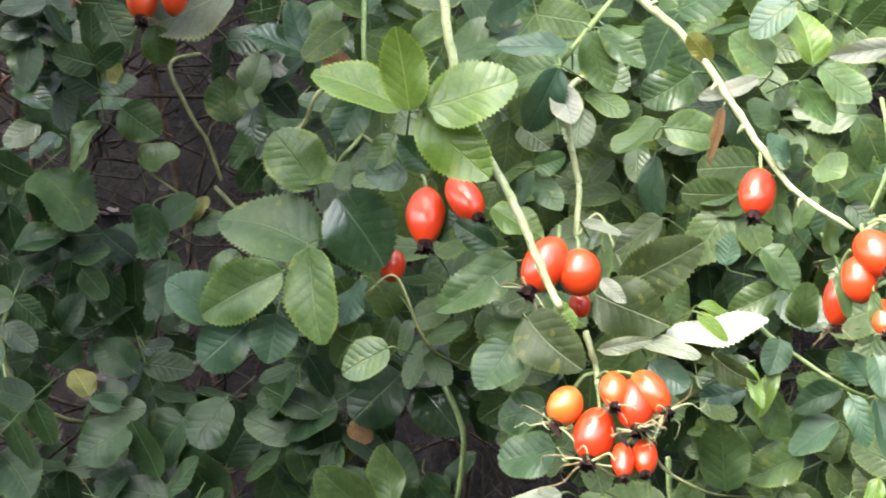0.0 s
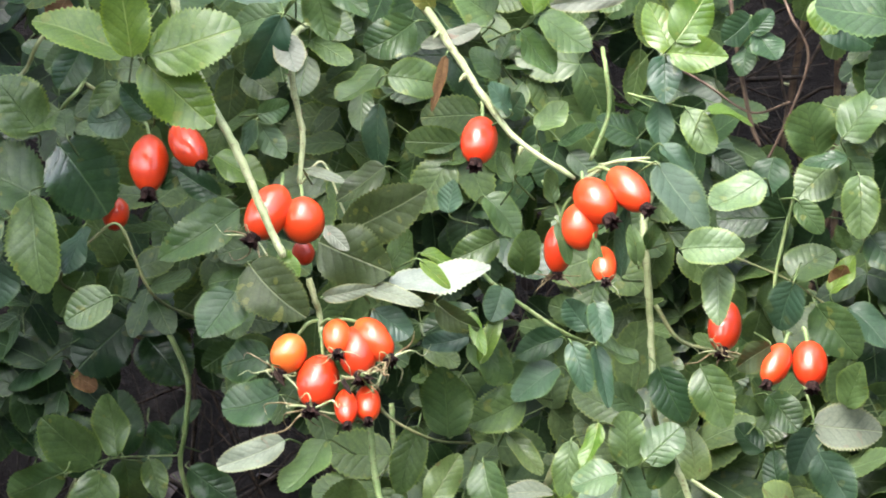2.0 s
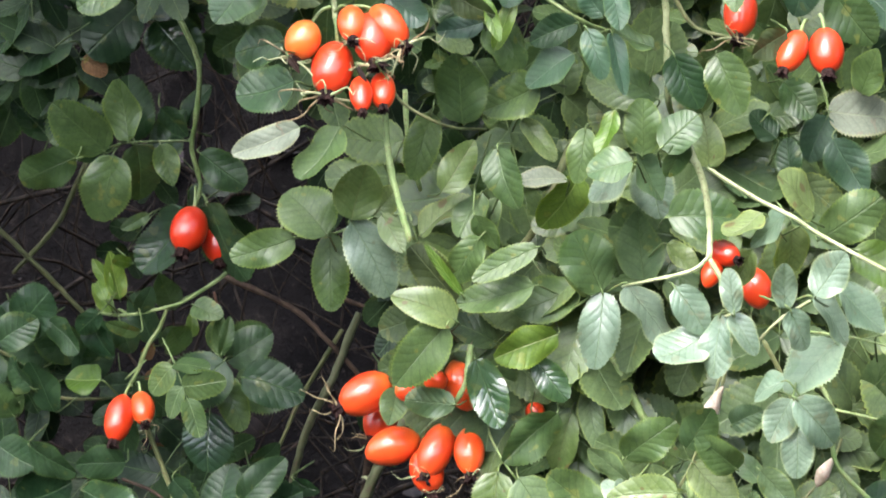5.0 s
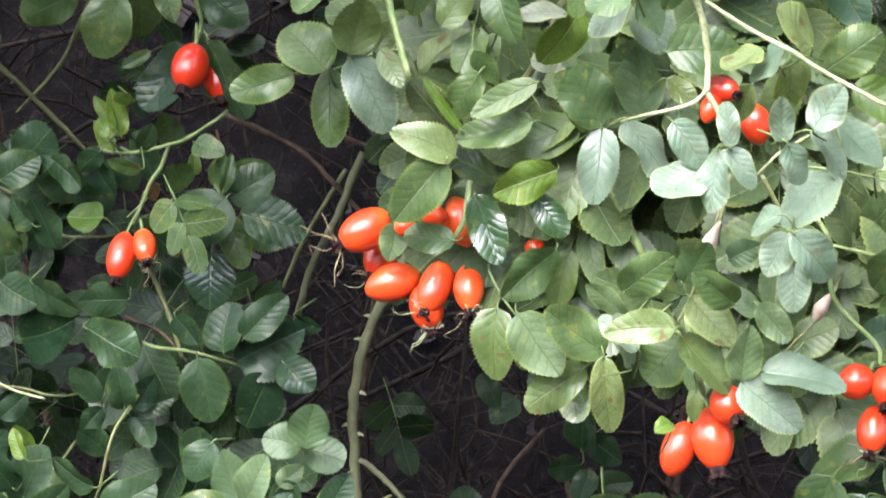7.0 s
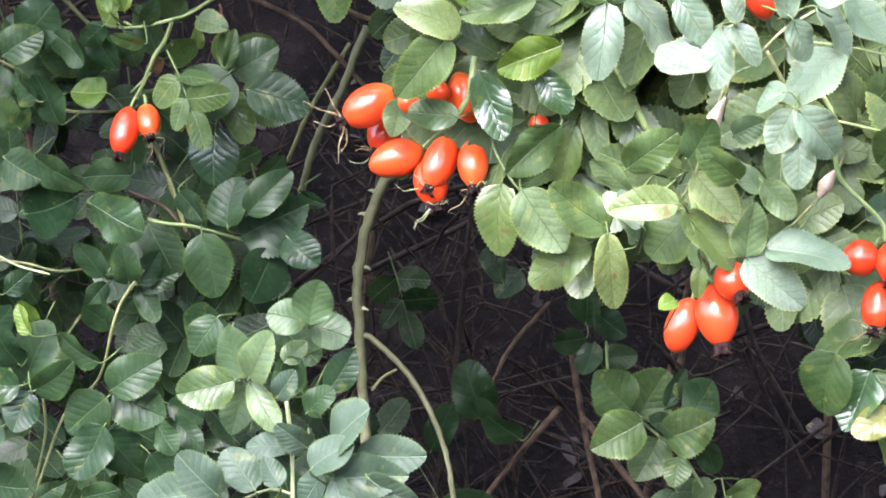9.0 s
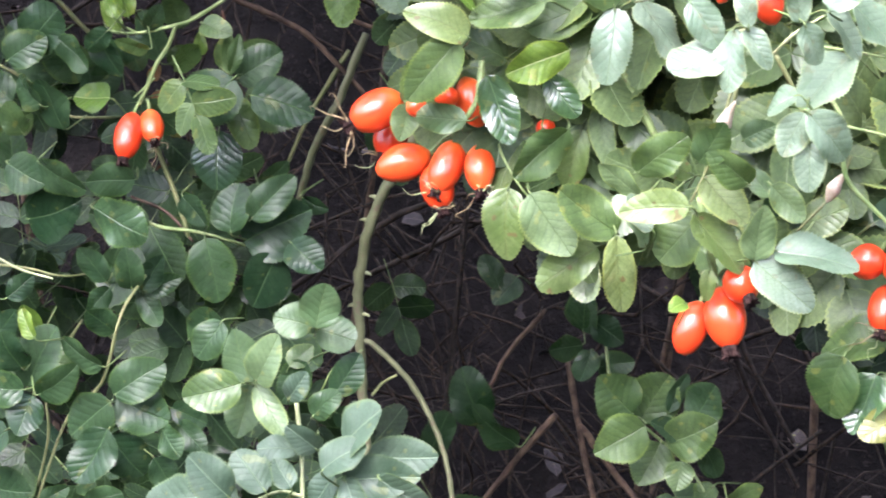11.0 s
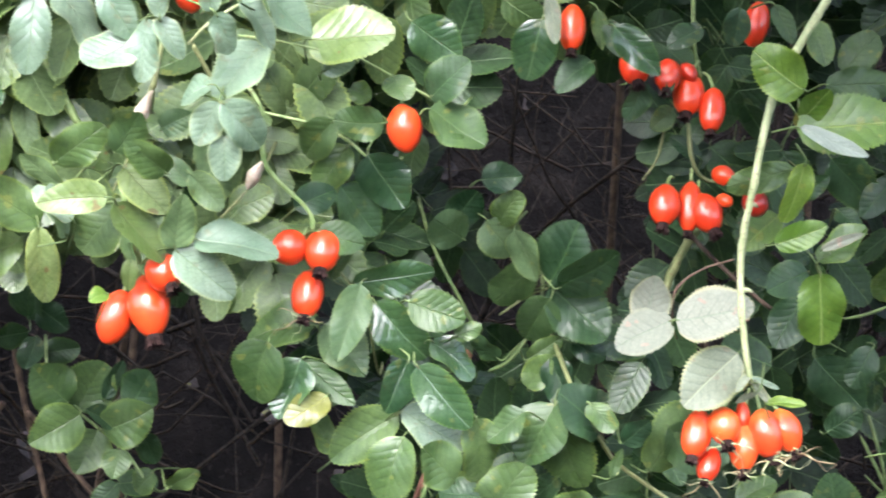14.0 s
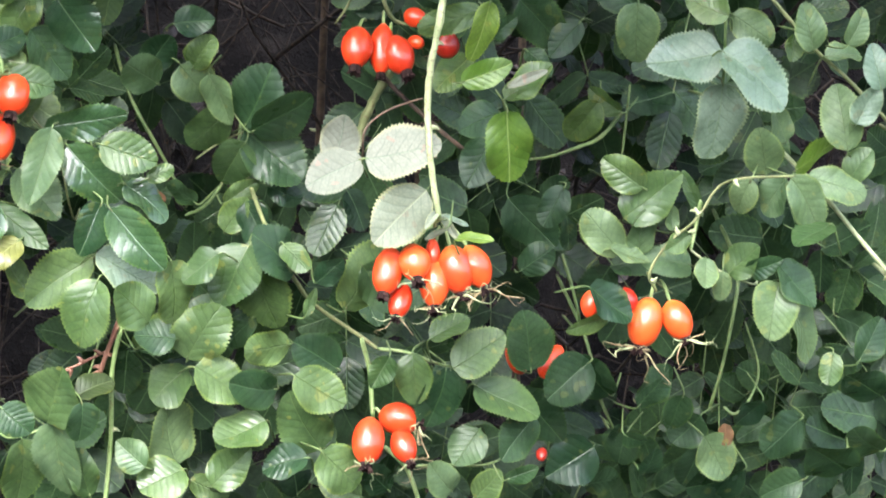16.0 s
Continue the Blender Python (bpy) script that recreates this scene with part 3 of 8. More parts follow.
b.leaf((-0.2284, 1.1006, 1.3672), (-0.2607, 1.1024, 1.3479), 0.50, "green")
b.leaf((-0.2114, 1.1041, 1.4326), (-0.2066, 1.0951, 1.4178), 0.62, "white", tilt=55, spin=0, shape=2)
b.leaf((-0.1739, 1.1062, 1.3826), (-0.1926, 1.1057, 1.3696), 0.50, "olive", tilt=5)
b.leaf((-0.1882, 1.0952, 1.3575), (-0.1549, 1.0857, 1.3716), 0.52, "olive", tilt=0, spin=10)
b.leaf((-0.2399, 1.1088, 1.3872), (-0.2186, 1.1063, 1.3773), 0.55, "fresh")
b.leaf((-0.2007, 1.1053, 1.4538), (-0.1961, 1.1093, 1.4305), 0.60, "green")
b.leaf((-0.1974, 1.1051, 1.4548), (-0.1810, 1.1099, 1.4399), 0.45, "green")
b.leaf((-0.2112, 1.0975, 1.4396), (-0.2249, 1.1003, 1.4156), 0.52, "sage")
b.leaf((-0.2125, 1.0987, 1.4408), (-0.2331, 1.1036, 1.4363), 0.55, "green")
b.leaf((-0.2101, 1.1091, 1.4480), (-0.2356, 1.1007, 1.4485), 0.38, "sage")
b.stem(0.0011, 0.0009, (-0.1902, 1.1140, 1.4704), (-0.2011, 1.1111, 1.4568), (-0.2154, 1.1140, 1.4399), (-0.2218, 1.1313, 1.4323), (-0.2269, 1.1823, 1.4262), mat="green")
b.leaf((-0.2203, 1.0932, 1.4024), (-0.2084, 1.0987, 1.4046), 0.65, "green")
b.leaf((-0.2213, 1.0985, 1.3999), (-0.2117, 1.0985, 1.3855), 0.60, "green")
b.leaf((-0.2213, 1.0952, 1.4004), (-0.2262, 1.0933, 1.3866), 0.50, "dark")
b.leaf((-0.2029, 1.0973, 1.3818), (-0.1872, 1.0929, 1.3778), 0.24, "under")
b.stem(0.0005, 0.0004, (-0.2081, 1.1140, 1.3762), (-0.1993, 1.1147, 1.3848), (-0.1908, 1.1140, 1.3654), (-0.1867, 1.1297, 1.3562), (-0.1835, 1.1794, 1.3489), mat="pale")

b = Branch((-0.2023, 1.0990, 1.3410), "hanging cluster of orange hips with withered sepals on a rose branch", seed=2)
b.stem(0.0013, 0.0010, (-0.2023, 1.0990, 1.3410), (-0.2002, 1.0997, 1.3336), (-0.1988, 1.1022, 1.3272), (-0.1975, 1.0990, 1.3188), mat="pale")
b.hip((-0.2048, 1.0885, 1.3197), (-0.2101, 1.0825, 1.3067), 0.0132, "unripe", "long", stalk=(-0.1977, 1.0930, 1.3253))
b.hip((-0.1952, 1.0904, 1.3117), (-0.1976, 1.0794, 1.2937), 0.0157, "red", "long", stalk=(-0.1969, 1.0930, 1.3211))
b.hip((-0.1817, 1.0899, 1.3250), (-0.1697, 1.0839, 1.3114), 0.0130, "orange", "long", stalk=(-0.1956, 1.0930, 1.3232))
b.hip((-0.1838, 1.0909, 1.3222), (-0.1795, 1.0799, 1.3054), 0.0148, "red", "long", stalk=(-0.1960, 1.0930, 1.3211))
b.hip((-0.1899, 1.0884, 1.3250), (-0.1875, 1.0774, 1.3137), 0.0110, "orange", "wisps", stalk=(-0.1969, 1.0930, 1.3232))
b.hip((-0.1862, 1.0843, 1.2995), (-0.1834, 1.0733, 1.2877), 0.0089, "red", "dark")
b.hip((-0.1787, 1.0899, 1.3003), (-0.1766, 1.0789, 1.2889), 0.0097, "red", "dark")
b.stem(0.0013, 0.0012, (-0.1826, 1.0990, 1.3083), (-0.1801, 1.1027, 1.2978), (-0.1782, 1.1022, 1.2673), (-0.1699, 1.0990, 1.2370), mat="green")
b.stem(0.0007, 0.0005, (-0.1780, 1.0990, 1.2967), (-0.1727, 1.0996, 1.2894), (-0.1643, 1.0990, 1.2842), (-0.1558, 1.1144, 1.2790), (-0.1490, 1.1640, 1.2748), mat="olive")
b.leaf((-0.1964, 1.0901, 1.3547), (-0.1686, 1.0835, 1.3417), 0.75, "olive", spin=0, tilt=-8)
b.leaf((-0.1852, 1.0930, 1.3530), (-0.1686, 1.0921, 1.3416), 0.32, "fresh")
b.leaf((-0.1924, 1.0798, 1.3599), (-0.1820, 1.0709, 1.3509), 0.35, "white")
b.leaf((-0.1716, 1.0935, 1.3374), (-0.1331, 1.0993, 1.3433), 0.36, "silver", spin=0, shape=2, tilt=50)
b.leaf((-0.1563, 1.0751, 1.3477), (-0.1460, 1.0779, 1.3368), 0.36, "fresh")
b.leaf((-0.2217, 1.0829, 1.3465), (-0.2038, 1.0753, 1.3245), 0.75, "olive", tilt=-8, spin=0)
b.leaf((-0.2095, 1.0801, 1.3464), (-0.2067, 1.0824, 1.3516), 0.90, "fresh")
b.leaf((-0.2110, 1.0939, 1.3489), (-0.2029, 1.0847, 1.3432), 0.40, "fresh")
b.leaf((-0.2281, 1.0877, 1.3359), (-0.2381, 1.0785, 1.3193), 0.85, "dark")
b.leaf((-0.1764, 1.0902, 1.3295), (-0.1621, 1.0855, 1.3193), 0.65, "sage")
b.leaf((-0.2166, 1.0941, 1.3125), (-0.2362, 1.0998, 1.3080), 0.75, "dark")
b.leaf((-0.2107, 1.0851, 1.2978), (-0.2323, 1.0911, 1.2894), 0.75, "dark")
b.leaf((-0.1938, 1.0804, 1.3339), (-0.1735, 1.0717, 1.3382), 0.26, "under")
b.leaf((-0.1801, 1.0874, 1.3379), (-0.1558, 1.0779, 1.3329), 0.25, "under")
b.leaf((-0.2075, 1.0777, 1.2813), (-0.2315, 1.0743, 1.2701), 0.42, "under")
b.leaf((-0.1940, 1.0877, 1.2807), (-0.2057, 1.0802, 1.2602), 0.70, "green")
b.leaf((-0.1527, 1.0900, 1.3313), (-0.1383, 1.0860, 1.3197), 0.55, "olive", tilt=-5)
b.leaf((-0.1400, 1.0900, 1.3283), (-0.1346, 1.0860, 1.3122), 0.30, "fresh", tilt=20)
b.leaf((-0.1715, 1.1000, 1.3375), (-0.1493, 1.0960, 1.3295), 0.35, "olive", tilt=-10)
b.leaf((-0.1854, 1.0720, 1.3049), (-0.1810, 1.0680, 1.2985), 0.20, "husk", tilt=10)
b.leaf((-0.1778, 1.0720, 1.3058), (-0.1726, 1.0680, 1.3043), 0.20, "husk", tilt=10)
b.leaf((-0.2110, 1.0720, 1.3087), (-0.2060, 1.0680, 1.3018), 0.20, "husk", tilt=10)

b = Branch((-0.2960, 1.1340, 1.4776), "rose branch with large toothed leaflets and two red hips", seed=3)
b.stem(0.0010, 0.0008, (-0.2960, 1.1340, 1.4776), (-0.2954, 1.1303, 1.4486), (-0.2945, 1.1369, 1.4375), (-0.2974, 1.1325, 1.4175), (-0.3055, 1.1340, 1.4087), (-0.3122, 1.1512, 1.4014), (-0.3176, 1.2022, 1.3956), mat="green")
b.stem(0.0009, 0.0008, (-0.3071, 1.1945, 1.4482), (-0.3109, 1.1470, 1.4417), (-0.3158, 1.1340, 1.4334), (-0.3216, 1.1377, 1.4235), (-0.3263, 1.1340, 1.4180), (-0.3320, 1.1455, 1.4112), (-0.3366, 1.1918, 1.4057), mat="olive")
b.hip((-0.2691, 1.1252, 1.3961), (-0.2673, 1.1142, 1.3742), 0.0157, "red", "dark", stalk=(-0.2720, 1.1280, 1.4013))
b.hip((-0.2580, 1.1210, 1.3991), (-0.2457, 1.1100, 1.3841), 0.0130, "red", "dark", stalk=(-0.2664, 1.1280, 1.4034))
b.stem(0.0010, 0.0008, (-0.2974, 1.1340, 1.4175), (-0.2837, 1.1337, 1.4084), (-0.2734, 1.1340, 1.4016), mat="olive")
b.hip((-0.3016, 1.1500, 1.3762), (-0.2999, 1.1500, 1.3647), 0.0105, "red", "bare")
b.hip((-0.2853, 1.1400, 1.3725), (-0.2877, 1.1400, 1.3597), 0.0105, "red", "bare")
b.leaf((-0.3128, 1.1223, 1.3729), (-0.3481, 1.1212, 1.3921), 0.71, "green")
b.leaf((-0.3049, 1.1229, 1.3932), (-0.2842, 1.1279, 1.3679), 0.87, "wet", tilt=8, spin=0)
b.leaf((-0.3121, 1.1202, 1.3972), (-0.3276, 1.1171, 1.4189), 0.87, "green")
b.leaf((-0.3048, 1.1253, 1.4061), (-0.3175, 1.1191, 1.3983), 0.83, "green")
b.leaf((-0.2994, 1.1152, 1.3957), (-0.3031, 1.1209, 1.4070), 0.61, "green")
b.leaf((-0.2754, 1.1205, 1.4033), (-0.2914, 1.1193, 1.3991), 0.89, "sage")
b.leaf((-0.3226, 1.1083, 1.3641), (-0.3570, 1.1049, 1.3493), 0.61, "green")
b.leaf((-0.3524, 1.1219, 1.3472), (-0.3697, 1.1122, 1.3622), 0.80, "sage")
b.leaf((-0.3557, 1.1228, 1.3599), (-0.3441, 1.1229, 1.3714), 0.80, "green")
b.leaf((-0.3127, 1.1094, 1.3732), (-0.3094, 1.1095, 1.3352), 0.62, "green")
b.leaf((-0.3400, 1.1192, 1.3437), (-0.3603, 1.1201, 1.3277), 0.80, "sage")
b.leaf((-0.3273, 1.1165, 1.3476), (-0.3305, 1.1178, 1.3278), 0.92, "sage")
b.leaf((-0.2955, 1.1257, 1.3618), (-0.3010, 1.1161, 1.3432), 0.56, "sage")
b.leaf((-0.2806, 1.1095, 1.3345), (-0.3000, 1.1103, 1.3258), 0.75, "green")
b.leaf((-0.3061, 1.1311, 1.3508), (-0.2909, 1.1251, 1.3464), 0.56, "dark")
b.stem(0.0007, 0.0006, (-0.3176, 1.2005, 1.3339), (-0.3118, 1.1503, 1.3394), (-0.3046, 1.1340, 1.3463), (-0.2954, 1.1337, 1.3552), (-0.2839, 1.1347, 1.3618), (-0.2737, 1.1340, 1.3396), (-0.2696, 1.1497, 1.3305), (-0.2663, 1.1995, 1.3232), mat="olive")
b.leaf((-0.2657, 1.1157, 1.4029), (-0.2781, 1.1115, 1.4138), 0.67, "dark")
b.leaf((-0.2925, 1.1155, 1.4318), (-0.3006, 1.1114, 1.4131), 0.67, "dark")
b.leaf((-0.2808, 1.1223, 1.4166), (-0.2886, 1.1171, 1.4033), 0.67, "green")
b.leaf((-0.2461, 1.1171, 1.3875), (-0.2645, 1.1194, 1.3769), 0.56, "dark")
b.leaf((-0.2377, 1.1086, 1.3721), (-0.2551, 1.1078, 1.3809), 0.56, "dark")
b.leaf((-0.2735, 1.1256, 1.4519), (-0.2599, 1.1206, 1.4643), 0.61, "green")
b.leaf((-0.2583, 1.1133, 1.4462), (-0.2289, 1.1162, 1.4576), 0.61, "green")
b.leaf((-0.2428, 1.1137, 1.4589), (-0.2237, 1.1067, 1.4663), 0.67, "dark")

b = Branch((-0.4046, 1.2840, 1.4041), "rose branch with leaflets coloured dull dark green as in shade", seed=4, lean=(5, 50))
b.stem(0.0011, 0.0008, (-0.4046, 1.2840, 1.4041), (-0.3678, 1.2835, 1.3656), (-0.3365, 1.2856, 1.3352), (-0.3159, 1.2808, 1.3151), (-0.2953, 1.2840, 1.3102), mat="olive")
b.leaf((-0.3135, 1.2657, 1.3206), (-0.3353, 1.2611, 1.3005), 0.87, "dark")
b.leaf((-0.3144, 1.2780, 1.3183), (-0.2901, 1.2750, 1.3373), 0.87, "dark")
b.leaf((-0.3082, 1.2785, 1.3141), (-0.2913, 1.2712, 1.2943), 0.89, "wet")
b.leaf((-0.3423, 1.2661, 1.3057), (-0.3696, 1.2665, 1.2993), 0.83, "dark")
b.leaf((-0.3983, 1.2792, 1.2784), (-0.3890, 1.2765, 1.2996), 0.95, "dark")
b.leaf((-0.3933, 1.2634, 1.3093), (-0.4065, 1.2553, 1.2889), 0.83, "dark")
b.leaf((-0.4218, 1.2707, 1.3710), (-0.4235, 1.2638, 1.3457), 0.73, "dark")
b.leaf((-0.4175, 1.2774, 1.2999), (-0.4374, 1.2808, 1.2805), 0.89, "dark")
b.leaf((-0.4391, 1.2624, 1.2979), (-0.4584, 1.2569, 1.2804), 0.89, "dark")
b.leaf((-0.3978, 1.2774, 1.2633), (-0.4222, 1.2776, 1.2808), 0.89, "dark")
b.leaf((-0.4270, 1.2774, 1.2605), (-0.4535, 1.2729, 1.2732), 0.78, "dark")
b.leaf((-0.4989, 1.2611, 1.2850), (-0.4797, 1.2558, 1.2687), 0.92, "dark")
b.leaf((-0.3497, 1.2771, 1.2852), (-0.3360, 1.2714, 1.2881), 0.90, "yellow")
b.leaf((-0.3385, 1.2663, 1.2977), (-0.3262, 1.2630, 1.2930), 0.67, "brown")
b.leaf((-0.4526, 1.2681, 1.4334), (-0.4697, 1.2646, 1.4150), 0.90, "green")
b.leaf((-0.4773, 1.2801, 1.4281), (-0.4881, 1.2726, 1.4176), 0.92, "wet")
b.leaf((-0.4398, 1.2581, 1.4389), (-0.4244, 1.2632, 1.4251), 0.90, "green")
b.leaf((-0.4378, 1.2791, 1.4133), (-0.4249, 1.2849, 1.4249), 0.92, "green")
b.leaf((-0.4284, 1.2684, 1.3958), (-0.4339, 1.2736, 1.3731), 0.89, "dark")
b.leaf((-0.4275, 1.2803, 1.3864), (-0.4126, 1.2738, 1.4001), 0.89, "dark")
b.leaf((-0.4114, 1.2759, 1.3882), (-0.4096, 1.2793, 1.4002), 0.92, "yellow")
b.leaf((-0.3963, 1.2739, 1.3898), (-0.4111, 1.2722, 1.3830), 0.67, "dark")
b.leaf((-0.4811, 1.2649, 1.4121), (-0.4527, 1.2604, 1.3888), 0.78, "green")
b.leaf((-0.4941, 1.2635, 1.3765), (-0.4693, 1.2545, 1.3837), 0.67, "dark")
b.leaf((-0.4975, 1.2721, 1.3613), (-0.4779, 1.2667, 1.3701), 0.67, "dark")
b.leaf((-0.4765, 1.2774, 1.3381), (-0.4636, 1.2682, 1.3534), 0.67, "dark")
b.leaf((-0.4828, 1.2797, 1.3406), (-0.4914, 1.2808, 1.3510), 0.78, "dark")
b.leaf((-0.4680, 1.2802, 1.3355), (-0.4833, 1.2845, 1.3225), 0.78, "dark")
b.leaf((-0.4409, 1.2796, 1.3201), (-0.4581, 1.2788, 1.3355), 0.78, "dark")
b.leaf((-0.4549, 1.2583, 1.3106), (-0.4649, 1.2602, 1.3219), 0.78, "yellow")
b.leaf((-0.4416, 1.2621, 1.3055), (-0.4544, 1.2569, 1.3094), 0.56, "sage")
b.leaf((-0.3948, 1.2739, 1.4320), (-0.3963, 1.2723, 1.4529), 0.92, "green")
b.leaf((-0.3837, 1.2679, 1.4435), (-0.3784, 1.2730, 1.4634), 0.75, "green")
b.leaf((-0.3826, 1.2727, 1.4400), (-0.3805, 1.2682, 1.4213), 0.83, "wet")
b.leaf((-0.3813, 1.2641, 1.4369), (-0.3876, 1.2678, 1.4486), 0.67, "green")
b.leaf((-0.4276, 1.2695, 1.4762), (-0.4267, 1.2720, 1.4581), 0.83, "green")
b.leaf((-0.3572, 1.2664, 1.4624), (-0.3824, 1.2596, 1.4724), 0.56, "wet")
b.leaf((-0.3571, 1.2708, 1.4632), (-0.3683, 1.2739, 1.4844), 0.61, "sage")
b.leaf((-0.3508, 1.2621, 1.4624), (-0.3407, 1.2648, 1.4835), 0.69, "green")
b.leaf((-0.3589, 1.2801, 1.4627), (-0.3808, 1.2830, 1.4475), 0.40, "sage")
b.leaf((-0.3551, 1.2778, 1.4625), (-0.3357, 1.2679, 1.4550), 0.61, "sage")
b.leaf((-0.3904, 1.2731, 1.4907), (-0.4333, 1.2769, 1.4777), 0.69, "under")
b.leaf((-0.3372, 1.2592, 1.4618), (-0.3434, 1.2535, 1.4516), 0.90, "brown")
b.stem(0.0012, 0.0008, (-0.4690, 1.2840, 1.4979), (-0.4750, 1.2821, 1.4773), (-0.4813, 1.2842, 1.4671), (-0.5033, 1.2840, 1.4555), (-0.5121, 1.2999, 1.4508), (-0.5192, 1.3498, 1.4470), mat="red", thorns=5)
b.stem(0.0009, 0.0005, (-0.4717, 1.2840, 1.4824), (-0.4609, 1.2834, 1.4667), (-0.4520, 1.2840, 1.4464), (-0.4480, 1.3003, 1.4372), (-0.4448, 1.3505, 1.4299), mat="red", thorns=4)
b.stem(0.0016, 0.0011, (-0.4763, 1.3502, 1.5094), (-0.4815, 1.3001, 1.5033), (-0.4881, 1.2840, 1.4958), (-0.4991, 1.2838, 1.4831), (-0.5101, 1.2840, 1.4782), (-0.5193, 1.3002, 1.4741), (-0.5266, 1.3503, 1.4709), mat="green")
b.hip((-0.4342, 1.2742, 1.5022), (-0.4322, 1.2632, 1.4788), 0.0155, "orange", "wisps")
b.hip((-0.4173, 1.2680, 1.4998), (-0.4167, 1.2620, 1.4795), 0.0133, "orange", "bare")
b.stem(0.0008, 0.0005, (-0.4451, 1.3586, 1.4959), (-0.4437, 1.3048, 1.4890), (-0.4419, 1.2840, 1.4804), (-0.4406, 1.2804, 1.4739), (-0.4447, 1.2840, 1.4637), mat="olive")
b.stem(0.0011, 0.0008, (-0.4331, 1.3524, 1.4699), (-0.4293, 1.3013, 1.4630), (-0.4245, 1.2840, 1.4543), (-0.4139, 1.2810, 1.4349), (-0.4072, 1.2810, 1.4246), (-0.4014, 1.2840, 1.4066), mat="olive")
b.stem(0.0007, 0.0005, (-0.4503, 1.3500, 1.4210), (-0.4437, 1.3000, 1.4165), (-0.4354, 1.2840, 1.4109), (-0.4180, 1.2840, 1.3992), (-0.4097, 1.3000, 1.3936), (-0.4031, 1.3500, 1.3891), mat="olive")
b.hip((-0.4990, 1.2685, 1.3157), (-0.4978, 1.2625, 1.3032), 0.0098, "red", "bare", stalk=(-0.5040, 1.2780, 1.3252))
b.stem(0.0012, 0.0010, (-0.5063, 1.3463, 1.3583), (-0.5063, 1.2979, 1.3504), (-0.5063, 1.2840, 1.3406), (-0.5064, 1.2878, 1.3225), (-0.4941, 1.2868, 1.3070), (-0.4804, 1.2840, 1.3006), (-0.4715, 1.2982, 1.2965), (-0.4644, 1.3467, 1.2931), mat="olive")
b.leaf((-0.3269, 1.2601, 1.2554), (-0.3479, 1.2581, 1.2800), 0.78, "dark")
b.leaf((-0.3155, 1.2656, 1.2613), (-0.3190, 1.2606, 1.2900), 0.69, "dark")
b.leaf((-0.3068, 1.2664, 1.2515), (-0.2941, 1.2668, 1.2763), 0.67, "dark")
b.leaf((-0.2941, 1.2721, 1.2685), (-0.2842, 1.2679, 1.2861), 0.56, "dark")
b.leaf((-0.4909, 1.2626, 1.4504), (-0.4757, 1.2578, 1.4396), 0.67, "wet")
b.leaf((-0.4447, 1.2610, 1.4594), (-0.4577, 1.2599, 1.4444), 0.67, "green")
b.leaf((-0.4632, 1.2752, 1.4378), (-0.4404, 1.2713, 1.4423), 0.56, "sage")
b.leaf((-0.4391, 1.2599, 1.4516), (-0.4445, 1.2528, 1.4563), 0.78, "yellow")
b.leaf((-0.4953, 1.2670, 1.4661), (-0.4843, 1.2666, 1.4531), 0.67, "green")
b.leaf((-0.4881, 1.2768, 1.4745), (-0.4704, 1.2729, 1.4814), 0.67, "green")

b = Branch((-0.1796, 1.0630, 1.4650), "long pale rose stem with a cluster of red hips", seed=5)
b.stem(0.0017, 0.0009, (-0.1796, 1.0630, 1.4650), (-0.1581, 1.0654, 1.4461), (-0.1409, 1.0640, 1.4213), (-0.1309, 1.0625, 1.4059), (-0.1188, 1.0620, 1.3906), (-0.0985, 1.0630, 1.3767), mat="pale", thorns=5)
b.hip((-0.1332, 1.0770, 1.3989), (-0.1346, 1.0660, 1.3828), 0.0135, "red", "dark", stalk=(-0.1343, 1.0830, 1.4059))
b.stem(0.0005, 0.0004, (-0.1350, 1.0890, 1.4062), (-0.1298, 1.0906, 1.3999), (-0.1237, 1.0890, 1.3936), mat="olive")
b.leaf((-0.1135, 1.0731, 1.4363), (-0.1168, 1.0742, 1.4577), 0.65, "fresh")
b.leaf((-0.1289, 1.0741, 1.4357), (-0.1434, 1.0680, 1.4470), 0.88, "green")
b.leaf((-0.1118, 1.0759, 1.4362), (-0.0942, 1.0770, 1.4225), 0.66, "green")
b.leaf((-0.0787, 1.0647, 1.4427), (-0.1067, 1.0615, 1.4383), 0.28, "white")
b.leaf((-0.1187, 1.0732, 1.4307), (-0.1076, 1.0773, 1.4150), 0.65, "green")
b.leaf((-0.1283, 1.0855, 1.4146), (-0.1381, 1.0815, 1.4245), 0.80, "green")
b.leaf((-0.1275, 1.0845, 1.4207), (-0.1232, 1.0872, 1.4328), 0.55, "green")
b.leaf((-0.1201, 1.0693, 1.4599), (-0.1361, 1.0667, 1.4479), 0.70, "sage")
b.leaf((-0.1321, 1.0660, 1.4315), (-0.1540, 1.0690, 1.4240), 0.30, "white")
b.leaf((-0.1134, 1.0789, 1.3948), (-0.1025, 1.0831, 1.4044), 0.75, "green")
b.leaf((-0.1230, 1.0820, 1.3759), (-0.1296, 1.0827, 1.3861), 0.62, "green")
b.leaf((-0.1218, 1.0806, 1.3789), (-0.1125, 1.0796, 1.3886), 0.65, "green")
b.leaf((-0.1446, 1.0655, 1.3646), (-0.1431, 1.0649, 1.3768), 0.85, "sage")
b.leaf((-0.1208, 1.0631, 1.4007), (-0.1279, 1.0554, 1.4096), 0.60, "sage")
b.leaf((-0.1249, 1.0816, 1.3995), (-0.1177, 1.0723, 1.4072), 0.60, "sage")
